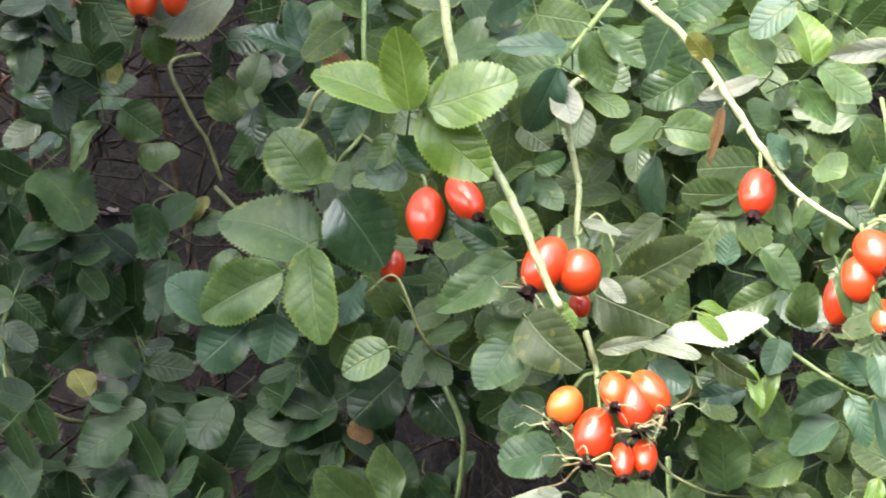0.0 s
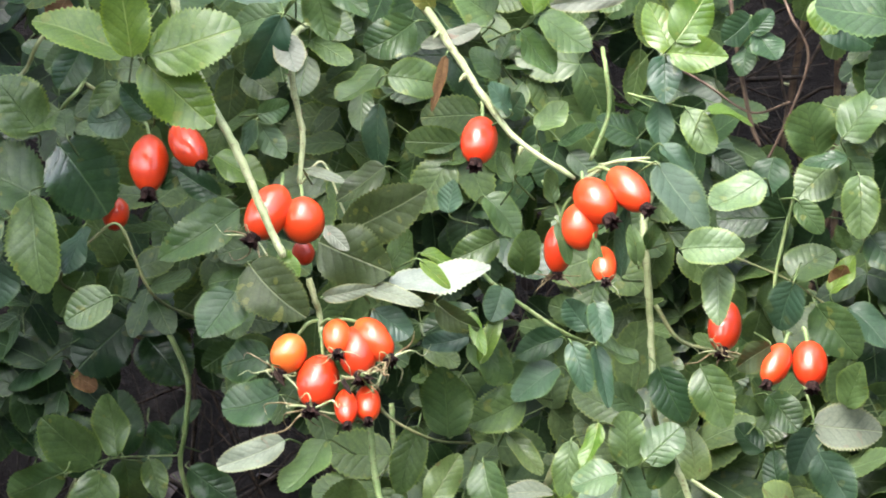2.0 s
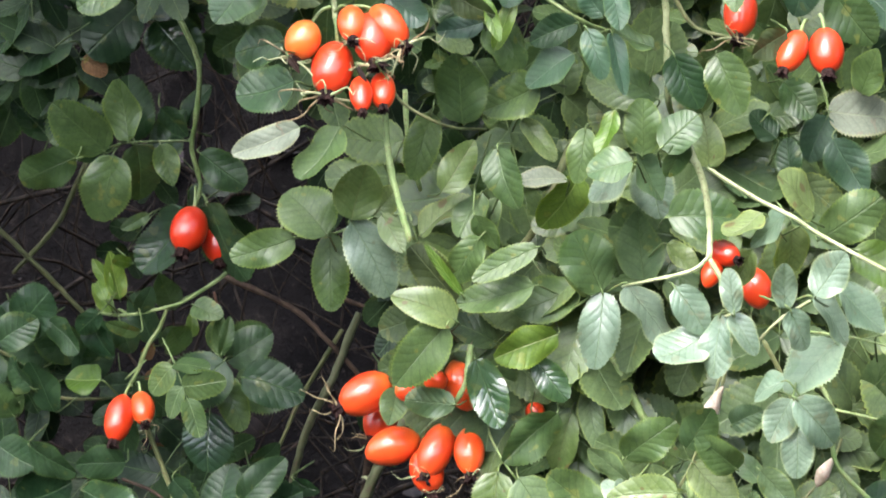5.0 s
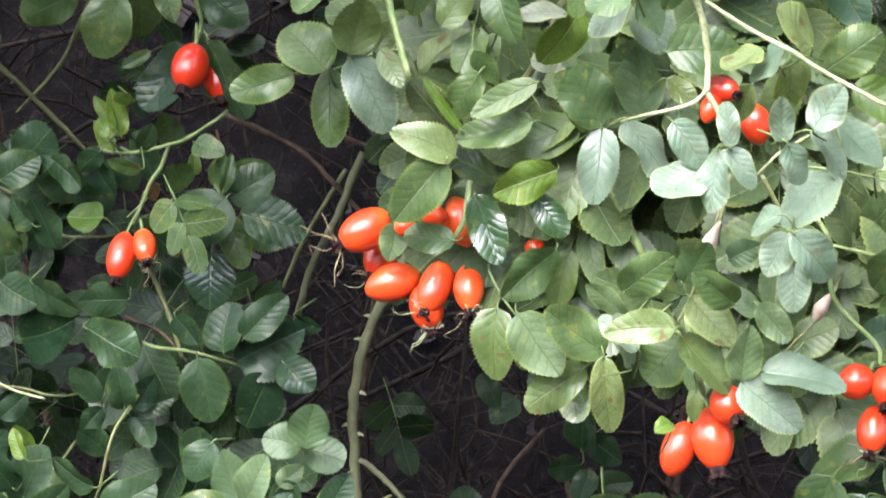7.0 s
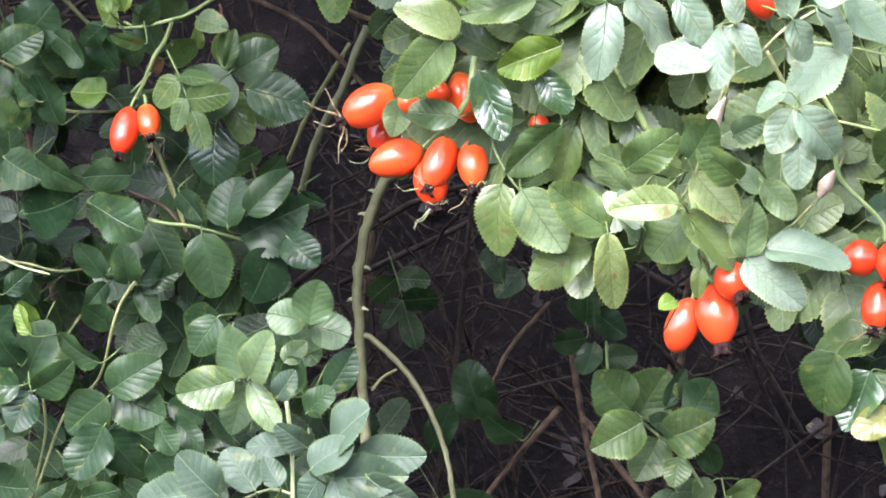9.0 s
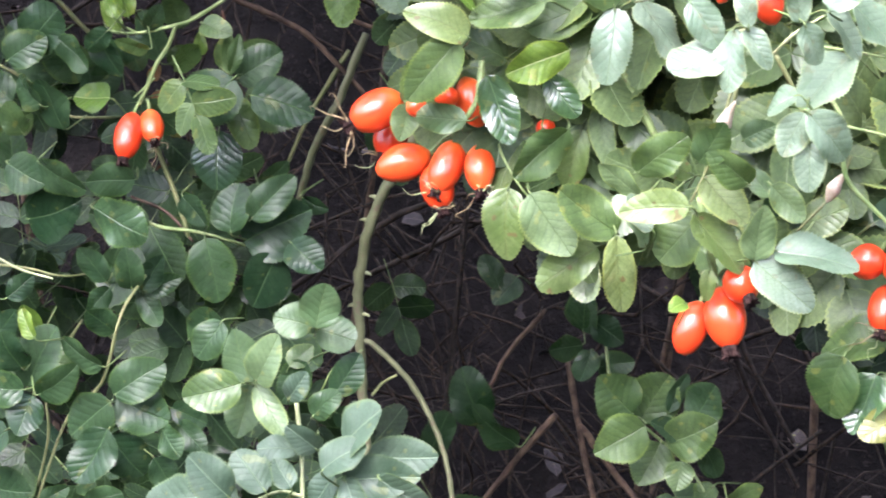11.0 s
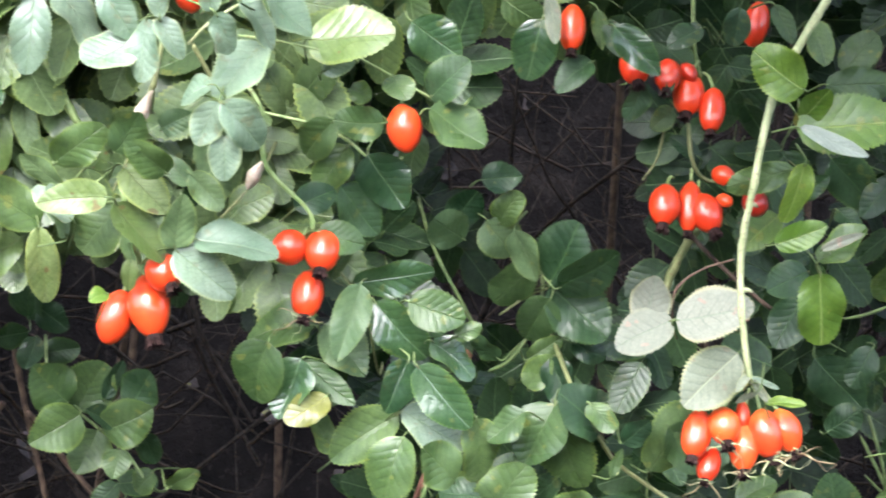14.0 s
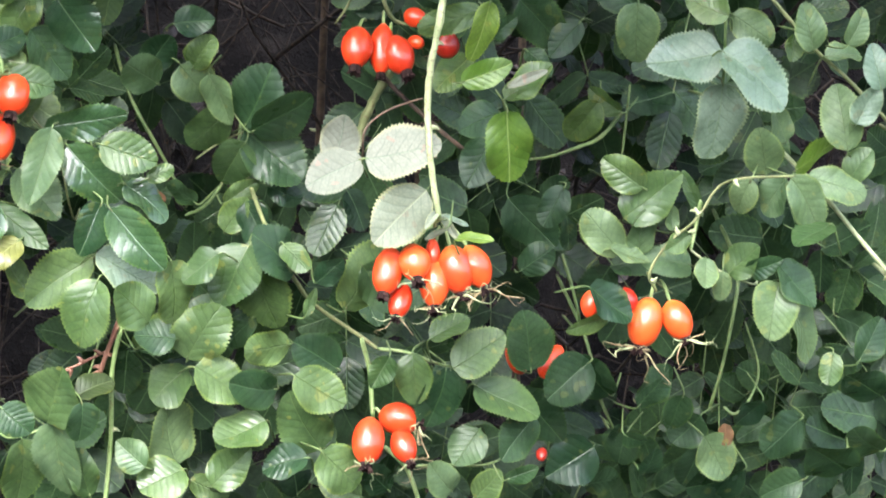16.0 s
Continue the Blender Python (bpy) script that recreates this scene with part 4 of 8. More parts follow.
b.leaf((-0.1493, 1.0652, 1.4379), (-0.1562, 1.0568, 1.4475), 0.50, "yellow")
b.leaf((-0.1803, 1.1391, 1.4219), (-0.1940, 1.1320, 1.4069), 0.75, "green")
b.leaf((-0.1749, 1.1186, 1.4179), (-0.1535, 1.1220, 1.4140), 0.72, "green")
b.leaf((-0.1644, 1.1209, 1.4382), (-0.1823, 1.1244, 1.4259), 0.78, "green")
b.leaf((-0.1807, 1.1342, 1.4079), (-0.1835, 1.1375, 1.3826), 0.42, "sage")
b.leaf((-0.1350, 1.1409, 1.3555), (-0.1539, 1.1401, 1.3462), 0.62, "green")
b.leaf((-0.1250, 1.1372, 1.3410), (-0.1239, 1.1278, 1.3580), 0.62, "green")
b.leaf((-0.1398, 1.1364, 1.3717), (-0.1252, 1.1346, 1.3582), 0.66, "green")
b.leaf((-0.1334, 1.1352, 1.3372), (-0.1347, 1.1269, 1.3240), 0.70, "sage")
b.stem(0.0009, 0.0008, (-0.1499, 1.2076, 1.3465), (-0.1435, 1.1587, 1.3418), (-0.1355, 1.1440, 1.3360), (-0.1236, 1.1460, 1.3273), (-0.1125, 1.1440, 1.3201), (-0.1041, 1.1585, 1.3148), (-0.0974, 1.2073, 1.3106), mat="green")
b.leaf((-0.1772, 1.1404, 1.3454), (-0.1670, 1.1314, 1.3572), 0.80, "green")
b.leaf((-0.1634, 1.1258, 1.3502), (-0.1493, 1.1248, 1.3448), 0.55, "fresh")
b.leaf((-0.1446, 1.1379, 1.3285), (-0.1634, 1.1317, 1.3195), 0.62, "dark")
b.leaf((-0.1449, 1.1223, 1.3182), (-0.1617, 1.1163, 1.3136), 0.50, "sage")
b.leaf((-0.1440, 1.1328, 1.3178), (-0.1310, 1.1348, 1.3002), 0.78, "green")
b.leaf((-0.1092, 1.1274, 1.3181), (-0.1273, 1.1233, 1.3126), 0.60, "dark")
b.leaf((-0.1110, 1.1275, 1.3064), (-0.1281, 1.1231, 1.2943), 0.70, "sage")
b.leaf((-0.1534, 1.1280, 1.2797), (-0.1531, 1.1194, 1.3072), 0.70, "green")
b.leaf((-0.1235, 1.1300, 1.2944), (-0.1472, 1.1356, 1.2828), 0.66, "green")
b.leaf((-0.1413, 1.1279, 1.3073), (-0.1329, 1.1299, 1.3287), 0.30, "fresh")
b.leaf((-0.1527, 1.1219, 1.4251), (-0.1584, 1.1229, 1.4038), 0.20, "brown")
b.hip((-0.0982, 1.0890, 1.3753), (-0.0874, 1.0780, 1.3623), 0.0149, "red", "dark", stalk=(-0.0985, 1.0930, 1.3796))
b.hip((-0.0871, 1.0884, 1.3798), (-0.0742, 1.0774, 1.3661), 0.0128, "red", "dark", stalk=(-0.0964, 1.0930, 1.3795))
b.hip((-0.0997, 1.0871, 1.3676), (-0.0976, 1.0811, 1.3511), 0.0137, "red", "bare", stalk=(-0.0975, 1.0930, 1.3764))
b.hip((-0.1077, 1.1000, 1.3607), (-0.1086, 1.1000, 1.3423), 0.0108, "red", "wisps", stalk=(-0.1027, 1.0930, 1.3702))
b.hip((-0.0910, 1.0881, 1.3514), (-0.0887, 1.0771, 1.3397), 0.0095, "orange", "wisps")
b.stem(0.0009, 0.0006, (-0.0980, 1.0990, 1.3770), (-0.0917, 1.1022, 1.3815), (-0.0843, 1.0962, 1.3838), (-0.0739, 1.0990, 1.3847), mat="pale")
b.stem(0.0006, 0.0004, (-0.0927, 1.0990, 1.3824), (-0.0801, 1.0958, 1.3837), (-0.0693, 1.0990, 1.3821), mat="pale")
b.stem(0.0009, 0.0008, (-0.0970, 1.1700, 1.4304), (-0.0919, 1.1150, 1.4227), (-0.0900, 1.0990, 1.4183), (-0.0892, 1.1010, 1.4016), (-0.0959, 1.0990, 1.3839), mat="green")
b.stem(0.0007, 0.0005, (-0.1138, 1.0990, 1.3767), (-0.1086, 1.1023, 1.3662), (-0.1055, 1.0990, 1.3557), mat="green")
b.leaf((-0.0699, 1.0854, 1.3822), (-0.0539, 1.0825, 1.3569), 0.56, "mist")
b.leaf((-0.0321, 1.0903, 1.3762), (-0.0498, 1.0832, 1.3639), 0.66, "light", tilt=18)
b.leaf((-0.0615, 1.0794, 1.3512), (-0.0399, 1.0726, 1.3515), 0.62, "light", tilt=15)
b.leaf((-0.0486, 1.0871, 1.3454), (-0.0477, 1.0821, 1.3233), 0.56, "light", tilt=12)
b.leaf((-0.0932, 1.0786, 1.3556), (-0.0914, 1.0796, 1.3391), 0.35, "green")
b.leaf((-0.1067, 1.0820, 1.3614), (-0.1012, 1.0820, 1.3461), 0.35, "green")
b.leaf((-0.0839, 1.0899, 1.3410), (-0.0814, 1.0865, 1.3669), 0.28, "sage")
b.leaf((-0.0968, 1.0935, 1.3219), (-0.1055, 1.0928, 1.3323), 0.78, "sage")
b.leaf((-0.0930, 1.0794, 1.3319), (-0.0877, 1.0729, 1.3183), 0.58, "sage")
b.leaf((-0.1013, 1.0736, 1.3177), (-0.0934, 1.0712, 1.3004), 0.50, "sage")
b.leaf((-0.0928, 1.0822, 1.3164), (-0.0882, 1.0749, 1.2941), 0.30, "sage")
b.leaf((-0.0771, 1.0817, 1.3452), (-0.0787, 1.0768, 1.3595), 0.40, "green")
b.leaf((-0.0757, 1.0916, 1.3513), (-0.0699, 1.0839, 1.3595), 0.40, "green")
b.leaf((-0.1094, 1.0968, 1.3683), (-0.1122, 1.0945, 1.3808), 0.50, "green")
b.leaf((-0.0821, 1.0874, 1.2707), (-0.0814, 1.0849, 1.2919), 0.66, "green")
b.leaf((-0.0724, 1.0364, 1.2775), (-0.0593, 1.0396, 1.2888), 0.80, "green")
b.leaf((-0.0842, 1.0664, 1.2706), (-0.1003, 1.0641, 1.2659), 0.78, "light")
b.leaf((-0.0844, 1.0903, 1.2709), (-0.0740, 1.0940, 1.2546), 0.72, "light")
b.leaf((-0.0646, 1.0392, 1.2803), (-0.0688, 1.0409, 1.2663), 0.60, "green")
b.leaf((-0.1036, 1.0960, 1.2804), (-0.1056, 1.0935, 1.2597), 0.50, "green", tilt=10)
b.leaf((-0.0916, 1.0785, 1.2878), (-0.0953, 1.0723, 1.2718), 0.45, "fresh")
b.stem(0.0016, 0.0011, (-0.0799, 1.1986, 1.3735), (-0.0793, 1.1492, 1.3655), (-0.0786, 1.1340, 1.3556), (-0.0770, 1.1357, 1.3340), (-0.0762, 1.1354, 1.3125), (-0.0755, 1.1340, 1.2926), (-0.0751, 1.1493, 1.2827), (-0.0748, 1.1987, 1.2747), mat="pale")
b.hip((-0.0468, 1.1257, 1.3308), (-0.0484, 1.1147, 1.3131), 0.0127, "red", "long")
b.leaf((-0.0301, 1.0911, 1.3156), (-0.0426, 1.0850, 1.3070), 0.62, "olive", tilt=-5)
b.leaf((-0.0563, 1.1126, 1.3069), (-0.0453, 1.1067, 1.2861), 0.66, "green")
b.leaf((-0.0721, 1.1125, 1.3069), (-0.0635, 1.1138, 1.2857), 0.66, "dark")
b.leaf((-0.0670, 1.1286, 1.4251), (-0.0758, 1.1330, 1.4449), 0.62, "fresh")
b.leaf((-0.0651, 1.1141, 1.4284), (-0.0521, 1.1180, 1.4468), 0.72, "fresh")
b.leaf((-0.0673, 1.1155, 1.4243), (-0.0453, 1.1123, 1.4235), 0.62, "fresh")
b.leaf((-0.0701, 1.1255, 1.4239), (-0.0686, 1.1169, 1.4059), 0.62, "sage")
b.leaf((-0.0535, 1.1102, 1.4027), (-0.0354, 1.1136, 1.3982), 0.62, "fresh")
b.leaf((-0.0611, 1.1150, 1.4036), (-0.0521, 1.1107, 1.3867), 0.60, "green")
b.leaf((-0.0721, 1.1219, 1.4066), (-0.0712, 1.1227, 1.3896), 0.62, "sage")
b.stem(0.0005, 0.0004, (-0.0847, 1.1340, 1.4106), (-0.0718, 1.1301, 1.4068), (-0.0546, 1.1340, 1.4031), mat="green")
b.leaf((-0.0707, 1.1160, 1.3904), (-0.0580, 1.1130, 1.3765), 0.50, "sage")
b.stem(0.0009, 0.0006, (-0.0744, 1.1340, 1.3297), (-0.0659, 1.1339, 1.3167), (-0.0530, 1.1340, 1.3124), (-0.0436, 1.1501, 1.3092), (-0.0360, 1.2001, 1.3067), mat="olive")
b.leaf((-0.0795, 1.1130, 1.3090), (-0.0964, 1.1124, 1.3154), 0.50, "green")
b.leaf((-0.0788, 1.1309, 1.2889), (-0.0956, 1.1272, 1.2998), 0.55, "green")

b = Branch((-0.0178, 1.2246, 1.3880), "rose branch with two red hips among dull leaflets", seed=6)
b.stem(0.0009, 0.0006, (-0.0178, 1.2246, 1.3880), (-0.0197, 1.1748, 1.3802), (-0.0222, 1.1590, 1.3705), (-0.0267, 1.1594, 1.3531), (-0.0300, 1.1560, 1.3334), (-0.0258, 1.1590, 1.3159), mat="green")
b.stem(0.0005, 0.0004, (-0.0617, 1.2264, 1.3548), (-0.0544, 1.1758, 1.3516), (-0.0452, 1.1590, 1.3477), (-0.0246, 1.1572, 1.3388), (-0.0084, 1.1590, 1.3278), (-0.0001, 1.1759, 1.3222), (0.0065, 1.2266, 1.3178), mat="olive")
b.hip((-0.0163, 1.1033, 1.3160), (-0.0149, 1.0923, 1.3011), 0.0132, "red", "dark", stalk=(-0.0184, 1.1080, 1.3217))
b.hip((-0.0249, 1.0989, 1.3153), (-0.0309, 1.0879, 1.3021), 0.0107, "red", "dark", stalk=(-0.0226, 1.1080, 1.3196))
b.leaf((-0.0234, 1.1543, 1.3395), (-0.0095, 1.1588, 1.3525), 0.89, "green")
b.leaf((-0.0220, 1.1353, 1.3380), (-0.0292, 1.1404, 1.3203), 0.73, "sage")
b.leaf((-0.0136, 1.1420, 1.3293), (0.0008, 1.1443, 1.3081), 0.69, "green")
b.leaf((-0.0019, 1.1512, 1.3280), (0.0151, 1.1459, 1.3158), 0.61, "sage")
b.leaf((-0.0083, 1.1492, 1.3335), (0.0015, 1.1497, 1.3475), 0.56, "fresh")
b.leaf((-0.0072, 1.1523, 1.3356), (-0.0018, 1.1466, 1.3443), 0.67, "brown")
b.leaf((-0.0151, 1.1511, 1.2835), (0.0112, 1.1565, 1.2785), 0.69, "under")
b.leaf((-0.0150, 1.1491, 1.2815), (-0.0237, 1.1477, 1.2646), 0.73, "sage")
b.leaf((-0.0128, 1.1357, 1.2737), (-0.0013, 1.1336, 1.2526), 0.67, "sage")
b.leaf((-0.0343, 1.1415, 1.2733), (-0.0455, 1.1429, 1.2818), 0.78, "dark")
b.leaf((-0.0596, 1.1293, 1.2629), (-0.0594, 1.1283, 1.2827), 0.69, "lime")
b.leaf((-0.0319, 1.1374, 1.2951), (-0.0202, 1.1377, 1.2822), 0.78, "green")
b.leaf((-0.0021, 1.1481, 1.2902), (0.0023, 1.1410, 1.3078), 0.67, "green")
b.leaf((-0.0278, 1.1344, 1.2588), (-0.0319, 1.1348, 1.2737), 0.67, "dark")
b.stem(0.0006, 0.0005, (-0.0232, 1.2296, 1.3129), (-0.0210, 1.1776, 1.3054), (-0.0183, 1.1590, 1.2962), (-0.0151, 1.1560, 1.2852), (-0.0131, 1.1590, 1.2721), (-0.0115, 1.1772, 1.2625), (-0.0103, 1.2290, 1.2548), mat="green")
b.leaf((-0.0123, 1.1554, 1.3852), (-0.0168, 1.1476, 1.4065), 0.87, "green")
b.leaf((-0.0036, 1.1410, 1.3927), (0.0114, 1.1425, 1.4097), 0.83, "green")
b.leaf((-0.0069, 1.1473, 1.3832), (-0.0213, 1.1462, 1.3708), 0.91, "green")
b.leaf((-0.0058, 1.1485, 1.3897), (0.0080, 1.1459, 1.3744), 0.78, "green")
b.leaf((0.0027, 1.1405, 1.3786), (0.0051, 1.1333, 1.3554), 0.58, "green")
b.leaf((-0.0203, 1.1346, 1.3691), (-0.0119, 1.1361, 1.3560), 0.62, "green")
b.leaf((-0.0098, 1.1511, 1.4397), (0.0073, 1.1498, 1.4264), 0.78, "dark")
b.leaf((-0.0119, 1.1508, 1.4473), (-0.0051, 1.1465, 1.4337), 0.92, "fresh")
b.leaf((-0.0015, 1.1394, 1.3851), (-0.0185, 1.1355, 1.3830), 0.40, "dark")
b.leaf((-0.0296, 1.1539, 1.3858), (-0.0338, 1.1446, 1.3704), 0.78, "dark")
b.leaf((0.0068, 1.1451, 1.3550), (0.0194, 1.1391, 1.3421), 0.78, "dark")
b.leaf((-0.0017, 1.1515, 1.3507), (-0.0060, 1.1471, 1.3594), 0.56, "green")
b.stem(0.0010, 0.0008, (-0.0492, 1.2258, 1.4698), (-0.0481, 1.1754, 1.4618), (-0.0467, 1.1590, 1.4519), (-0.0426, 1.1577, 1.4212), (-0.0383, 1.1582, 1.3992), (-0.0351, 1.1590, 1.3904), mat="brown")
b.stem(0.0006, 0.0005, (-0.0290, 1.2247, 1.4575), (-0.0263, 1.1748, 1.4500), (-0.0228, 1.1590, 1.4406), (-0.0164, 1.1593, 1.4230), (-0.0297, 1.1612, 1.3903), (-0.0363, 1.1590, 1.3816), mat="brown")
b.stem(0.0006, 0.0005, (-0.0709, 1.2260, 1.4245), (-0.0641, 1.1756, 1.4202), (-0.0557, 1.1590, 1.4148), (-0.0383, 1.1578, 1.4036), (-0.0231, 1.1590, 1.4077), mat="brown")
b.leaf((-0.0379, 1.1533, 1.4404), (-0.0463, 1.1451, 1.4291), 0.78, "dark")
b.leaf((-0.0354, 1.1395, 1.4328), (-0.0267, 1.1311, 1.4214), 0.67, "dark")
b.leaf((-0.0374, 1.1357, 1.4326), (-0.0288, 1.1382, 1.4412), 0.67, "dark")
b.leaf((-0.0400, 1.1505, 1.4293), (-0.0399, 1.1434, 1.4180), 0.67, "dark")

b = Branch((-0.2936, 1.2490, 1.3210), "drooping twig with two deep red hips and plain green leaflets", seed=7, lean=(-22, 16))
b.stem(0.0013, 0.0010, (-0.3146, 1.3100, 1.3320), (-0.2996, 1.2620, 1.3259), (-0.2936, 1.2490, 1.3210), (-0.2823, 1.2465, 1.2968), (-0.2842, 1.2483, 1.2727), (-0.2867, 1.2509, 1.2606), (-0.2833, 1.2515, 1.2437), (-0.2860, 1.2490, 1.2340), mat="green")
b.hip((-0.2829, 1.2390, 1.2354), (-0.2863, 1.2280, 1.2180), 0.0160, "red", "dark", stalk=(-0.2836, 1.2430, 1.2442))
b.hip((-0.2789, 1.2519, 1.2310), (-0.2732, 1.2409, 1.2123), 0.0138, "red", "dark", stalk=(-0.2843, 1.2572, 1.2406))
b.stem(0.0005, 0.0004, (-0.3549, 1.3173, 1.2491), (-0.3474, 1.2663, 1.2517), (-0.3380, 1.2490, 1.2549), (-0.3169, 1.2462, 1.2620), (-0.3021, 1.2482, 1.2631), (-0.2869, 1.2490, 1.2635), mat="green")
b.leaf((-0.3320, 1.2276, 1.2576), (-0.3561, 1.2261, 1.2478), 0.69, "green")
b.leaf((-0.3214, 1.2366, 1.2593), (-0.3407, 1.2299, 1.2819), 0.78, "green")
b.leaf((-0.3086, 1.2290, 1.2645), (-0.3140, 1.2315, 1.2906), 0.62, "green")
b.leaf((-0.3147, 1.2237, 1.2590), (-0.3197, 1.2266, 1.2295), 0.73, "green")
b.leaf((-0.3097, 1.2444, 1.2623), (-0.3062, 1.2496, 1.2379), 0.75, "green")
b.leaf((-0.2960, 1.2322, 1.2631), (-0.2898, 1.2310, 1.2457), 0.58, "green")
b.leaf((-0.2781, 1.2370, 1.2375), (-0.2617, 1.2371, 1.2038), 0.61, "dark")
b.leaf((-0.2874, 1.2464, 1.2343), (-0.3054, 1.2474, 1.2051), 0.67, "dark")
b.leaf((-0.2952, 1.2302, 1.2787), (-0.2842, 1.2339, 1.2665), 0.56, "dark")
b.leaf((-0.2796, 1.2346, 1.2592), (-0.2605, 1.2342, 1.2448), 0.67, "dark")
b.leaf((-0.3111, 1.2404, 1.2107), (-0.3172, 1.2305, 1.2142), 0.40, "fresh")
b.leaf((-0.3201, 1.2415, 1.1985), (-0.3286, 1.2421, 1.2130), 0.40, "fresh")
b.leaf((-0.3020, 1.2348, 1.2330), (-0.3140, 1.2332, 1.2259), 0.40, "green")
b.stem(0.0009, 0.0007, (-0.2605, 1.2490, 1.2172), (-0.2731, 1.2487, 1.2054), (-0.2806, 1.2465, 1.2000), (-0.2907, 1.2492, 1.1938), (-0.2982, 1.2453, 1.1915), (-0.3171, 1.2490, 1.1874), (-0.3333, 1.2490, 1.1892), mat="green")
b.stem(0.0009, 0.0009, (-0.2983, 1.2490, 1.1905), (-0.3023, 1.2502, 1.1814), (-0.3067, 1.2486, 1.1747), (-0.3120, 1.2495, 1.1628), (-0.3155, 1.2490, 1.1566), mat="green")
b.leaf((-0.3168, 1.2460, 1.1988), (-0.3218, 1.2503, 1.2104), 0.40, "fresh")
b.leaf((-0.3197, 1.2263, 1.1970), (-0.3241, 1.2289, 1.2044), 0.56, "fresh")
b.leaf((-0.2886, 1.2380, 1.1745), (-0.2936, 1.2288, 1.1842), 0.89, "green")
b.leaf((-0.2830, 1.2316, 1.1948), (-0.2707, 1.2254, 1.1897), 0.67, "green")
b.leaf((-0.2697, 1.2249, 1.1742), (-0.2642, 1.2235, 1.1901), 0.36, "green")
b.leaf((-0.3099, 1.2453, 1.1891), (-0.3022, 1.2405, 1.2008), 0.56, "dark")
b.leaf((-0.3183, 1.2439, 1.1868), (-0.3141, 1.2450, 1.1707), 0.67, "dark")
b.leaf((-0.3223, 1.2262, 1.1915), (-0.3335, 1.2300, 1.1824), 0.67, "dark")
b.stem(0.0005, 0.0004, (-0.3080, 1.2490, 1.1680), (-0.3175, 1.2490, 1.1592), mat="green")
b.hip((-0.3150, 1.2378, 1.1542), (-0.3174, 1.2268, 1.1358), 0.0125, "red", "dark", stalk=(-0.3127, 1.2430, 1.1577))
b.hip((-0.3086, 1.2404, 1.1549), (-0.3042, 1.2294, 1.1434), 0.0105, "orange", "wisps", stalk=(-0.3102, 1.2430, 1.1590))
b.stem(0.0011, 0.0010, (-0.3086, 1.2490, 1.1394), (-0.3000, 1.2507, 1.1158), (-0.2943, 1.2490, 1.0979), mat="olive")
b.stem(0.0011, 0.0006, (-0.3236, 1.2490, 1.1128), (-0.3104, 1.2509, 1.1026), (-0.2897, 1.2477, 1.1005), (-0.2671, 1.2490, 1.0945), mat="green")
b.leaf((-0.3261, 1.2424, 1.1598), (-0.3443, 1.2473, 1.1590), 0.73, "fresh")
b.leaf((-0.3178, 1.2437, 1.1952), (-0.3218, 1.2407, 1.2160), 0.42, "fresh")
b.leaf((-0.3210, 1.2412, 1.1898), (-0.3289, 1.2389, 1.2022), 0.45, "fresh")
b.leaf((-0.3049, 1.2256, 1.1835), (-0.3172, 1.2163, 1.1870), 0.40, "green")
b.leaf((-0.2681, 1.2249, 1.1720), (-0.2870, 1.2181, 1.1529), 0.91, "dark")
b.leaf((-0.2613, 1.2269, 1.1646), (-0.2337, 1.2248, 1.1600), 0.69, "dark")
b.leaf((-0.2702, 1.2398, 1.1694), (-0.2507, 1.2384, 1.1806), 0.78, "dark")
b.leaf((-0.2711, 1.2331, 1.1720), (-0.2734, 1.2335, 1.1878), 0.40, "green")
b.leaf((-0.2707, 1.2303, 1.1627), (-0.2589, 1.2277, 1.1426), 0.56, "green")
b.leaf((-0.2783, 1.2412, 1.1467), (-0.2809, 1.2376, 1.1213), 0.84, "wet")
b.leaf((-0.2710, 1.2273, 1.1046), (-0.2714, 1.2317, 1.1255), 0.92, "dark")
b.leaf((-0.2677, 1.2403, 1.0982), (-0.2388, 1.2361, 1.1157), 0.87, "dark")
b.leaf((-0.2833, 1.2319, 1.1010), (-0.2755, 1.2304, 1.0734), 0.73, "dark")
b.leaf((-0.2523, 1.2373, 1.0929), (-0.2642, 1.2309, 1.0723), 0.91, "dark")
b.leaf((-0.2809, 1.2231, 1.0525), (-0.2778, 1.2164, 1.0742), 0.92, "dark")
b.leaf((-0.3650, 1.2418, 1.1057), (-0.3389, 1.2341, 1.1103), 0.87, "dark")
b.leaf((-0.3709, 1.2340, 1.1320), (-0.3535, 1.2272, 1.1224), 0.89, "dark")
b.leaf((-0.3552, 1.2280, 1.1334), (-0.3343, 1.2208, 1.1227), 0.67, "dark")
b.leaf((-0.3139, 1.2327, 1.1260), (-0.3339, 1.2254, 1.1268), 0.73, "dark")
b.leaf((-0.3308, 1.2237, 1.1149), (-0.3053, 1.2154, 1.1035), 0.72, "wet")
b.leaf((-0.2917, 1.2270, 1.1200), (-0.2815, 1.2249, 1.1083), 0.78, "dark")
b.leaf((-0.2446, 1.2244, 1.1019), (-0.2319, 1.2148, 1.0919), 0.78, "dark")
b.leaf((-0.3695, 1.2338, 1.1766), (-0.3531, 1.2303, 1.1896), 0.78, "dark")
b.leaf((-0.3636, 1.2399, 1.1808), (-0.3454, 1.2307, 1.1994), 0.78, "dark")
b.leaf((-0.3463, 1.2327, 1.1869), (-0.3307, 1.2290, 1.1754), 0.67, "dark")
b.leaf((-0.3520, 1.2236, 1.1587), (-0.3658, 1.2291, 1.1700), 0.78, "dark")
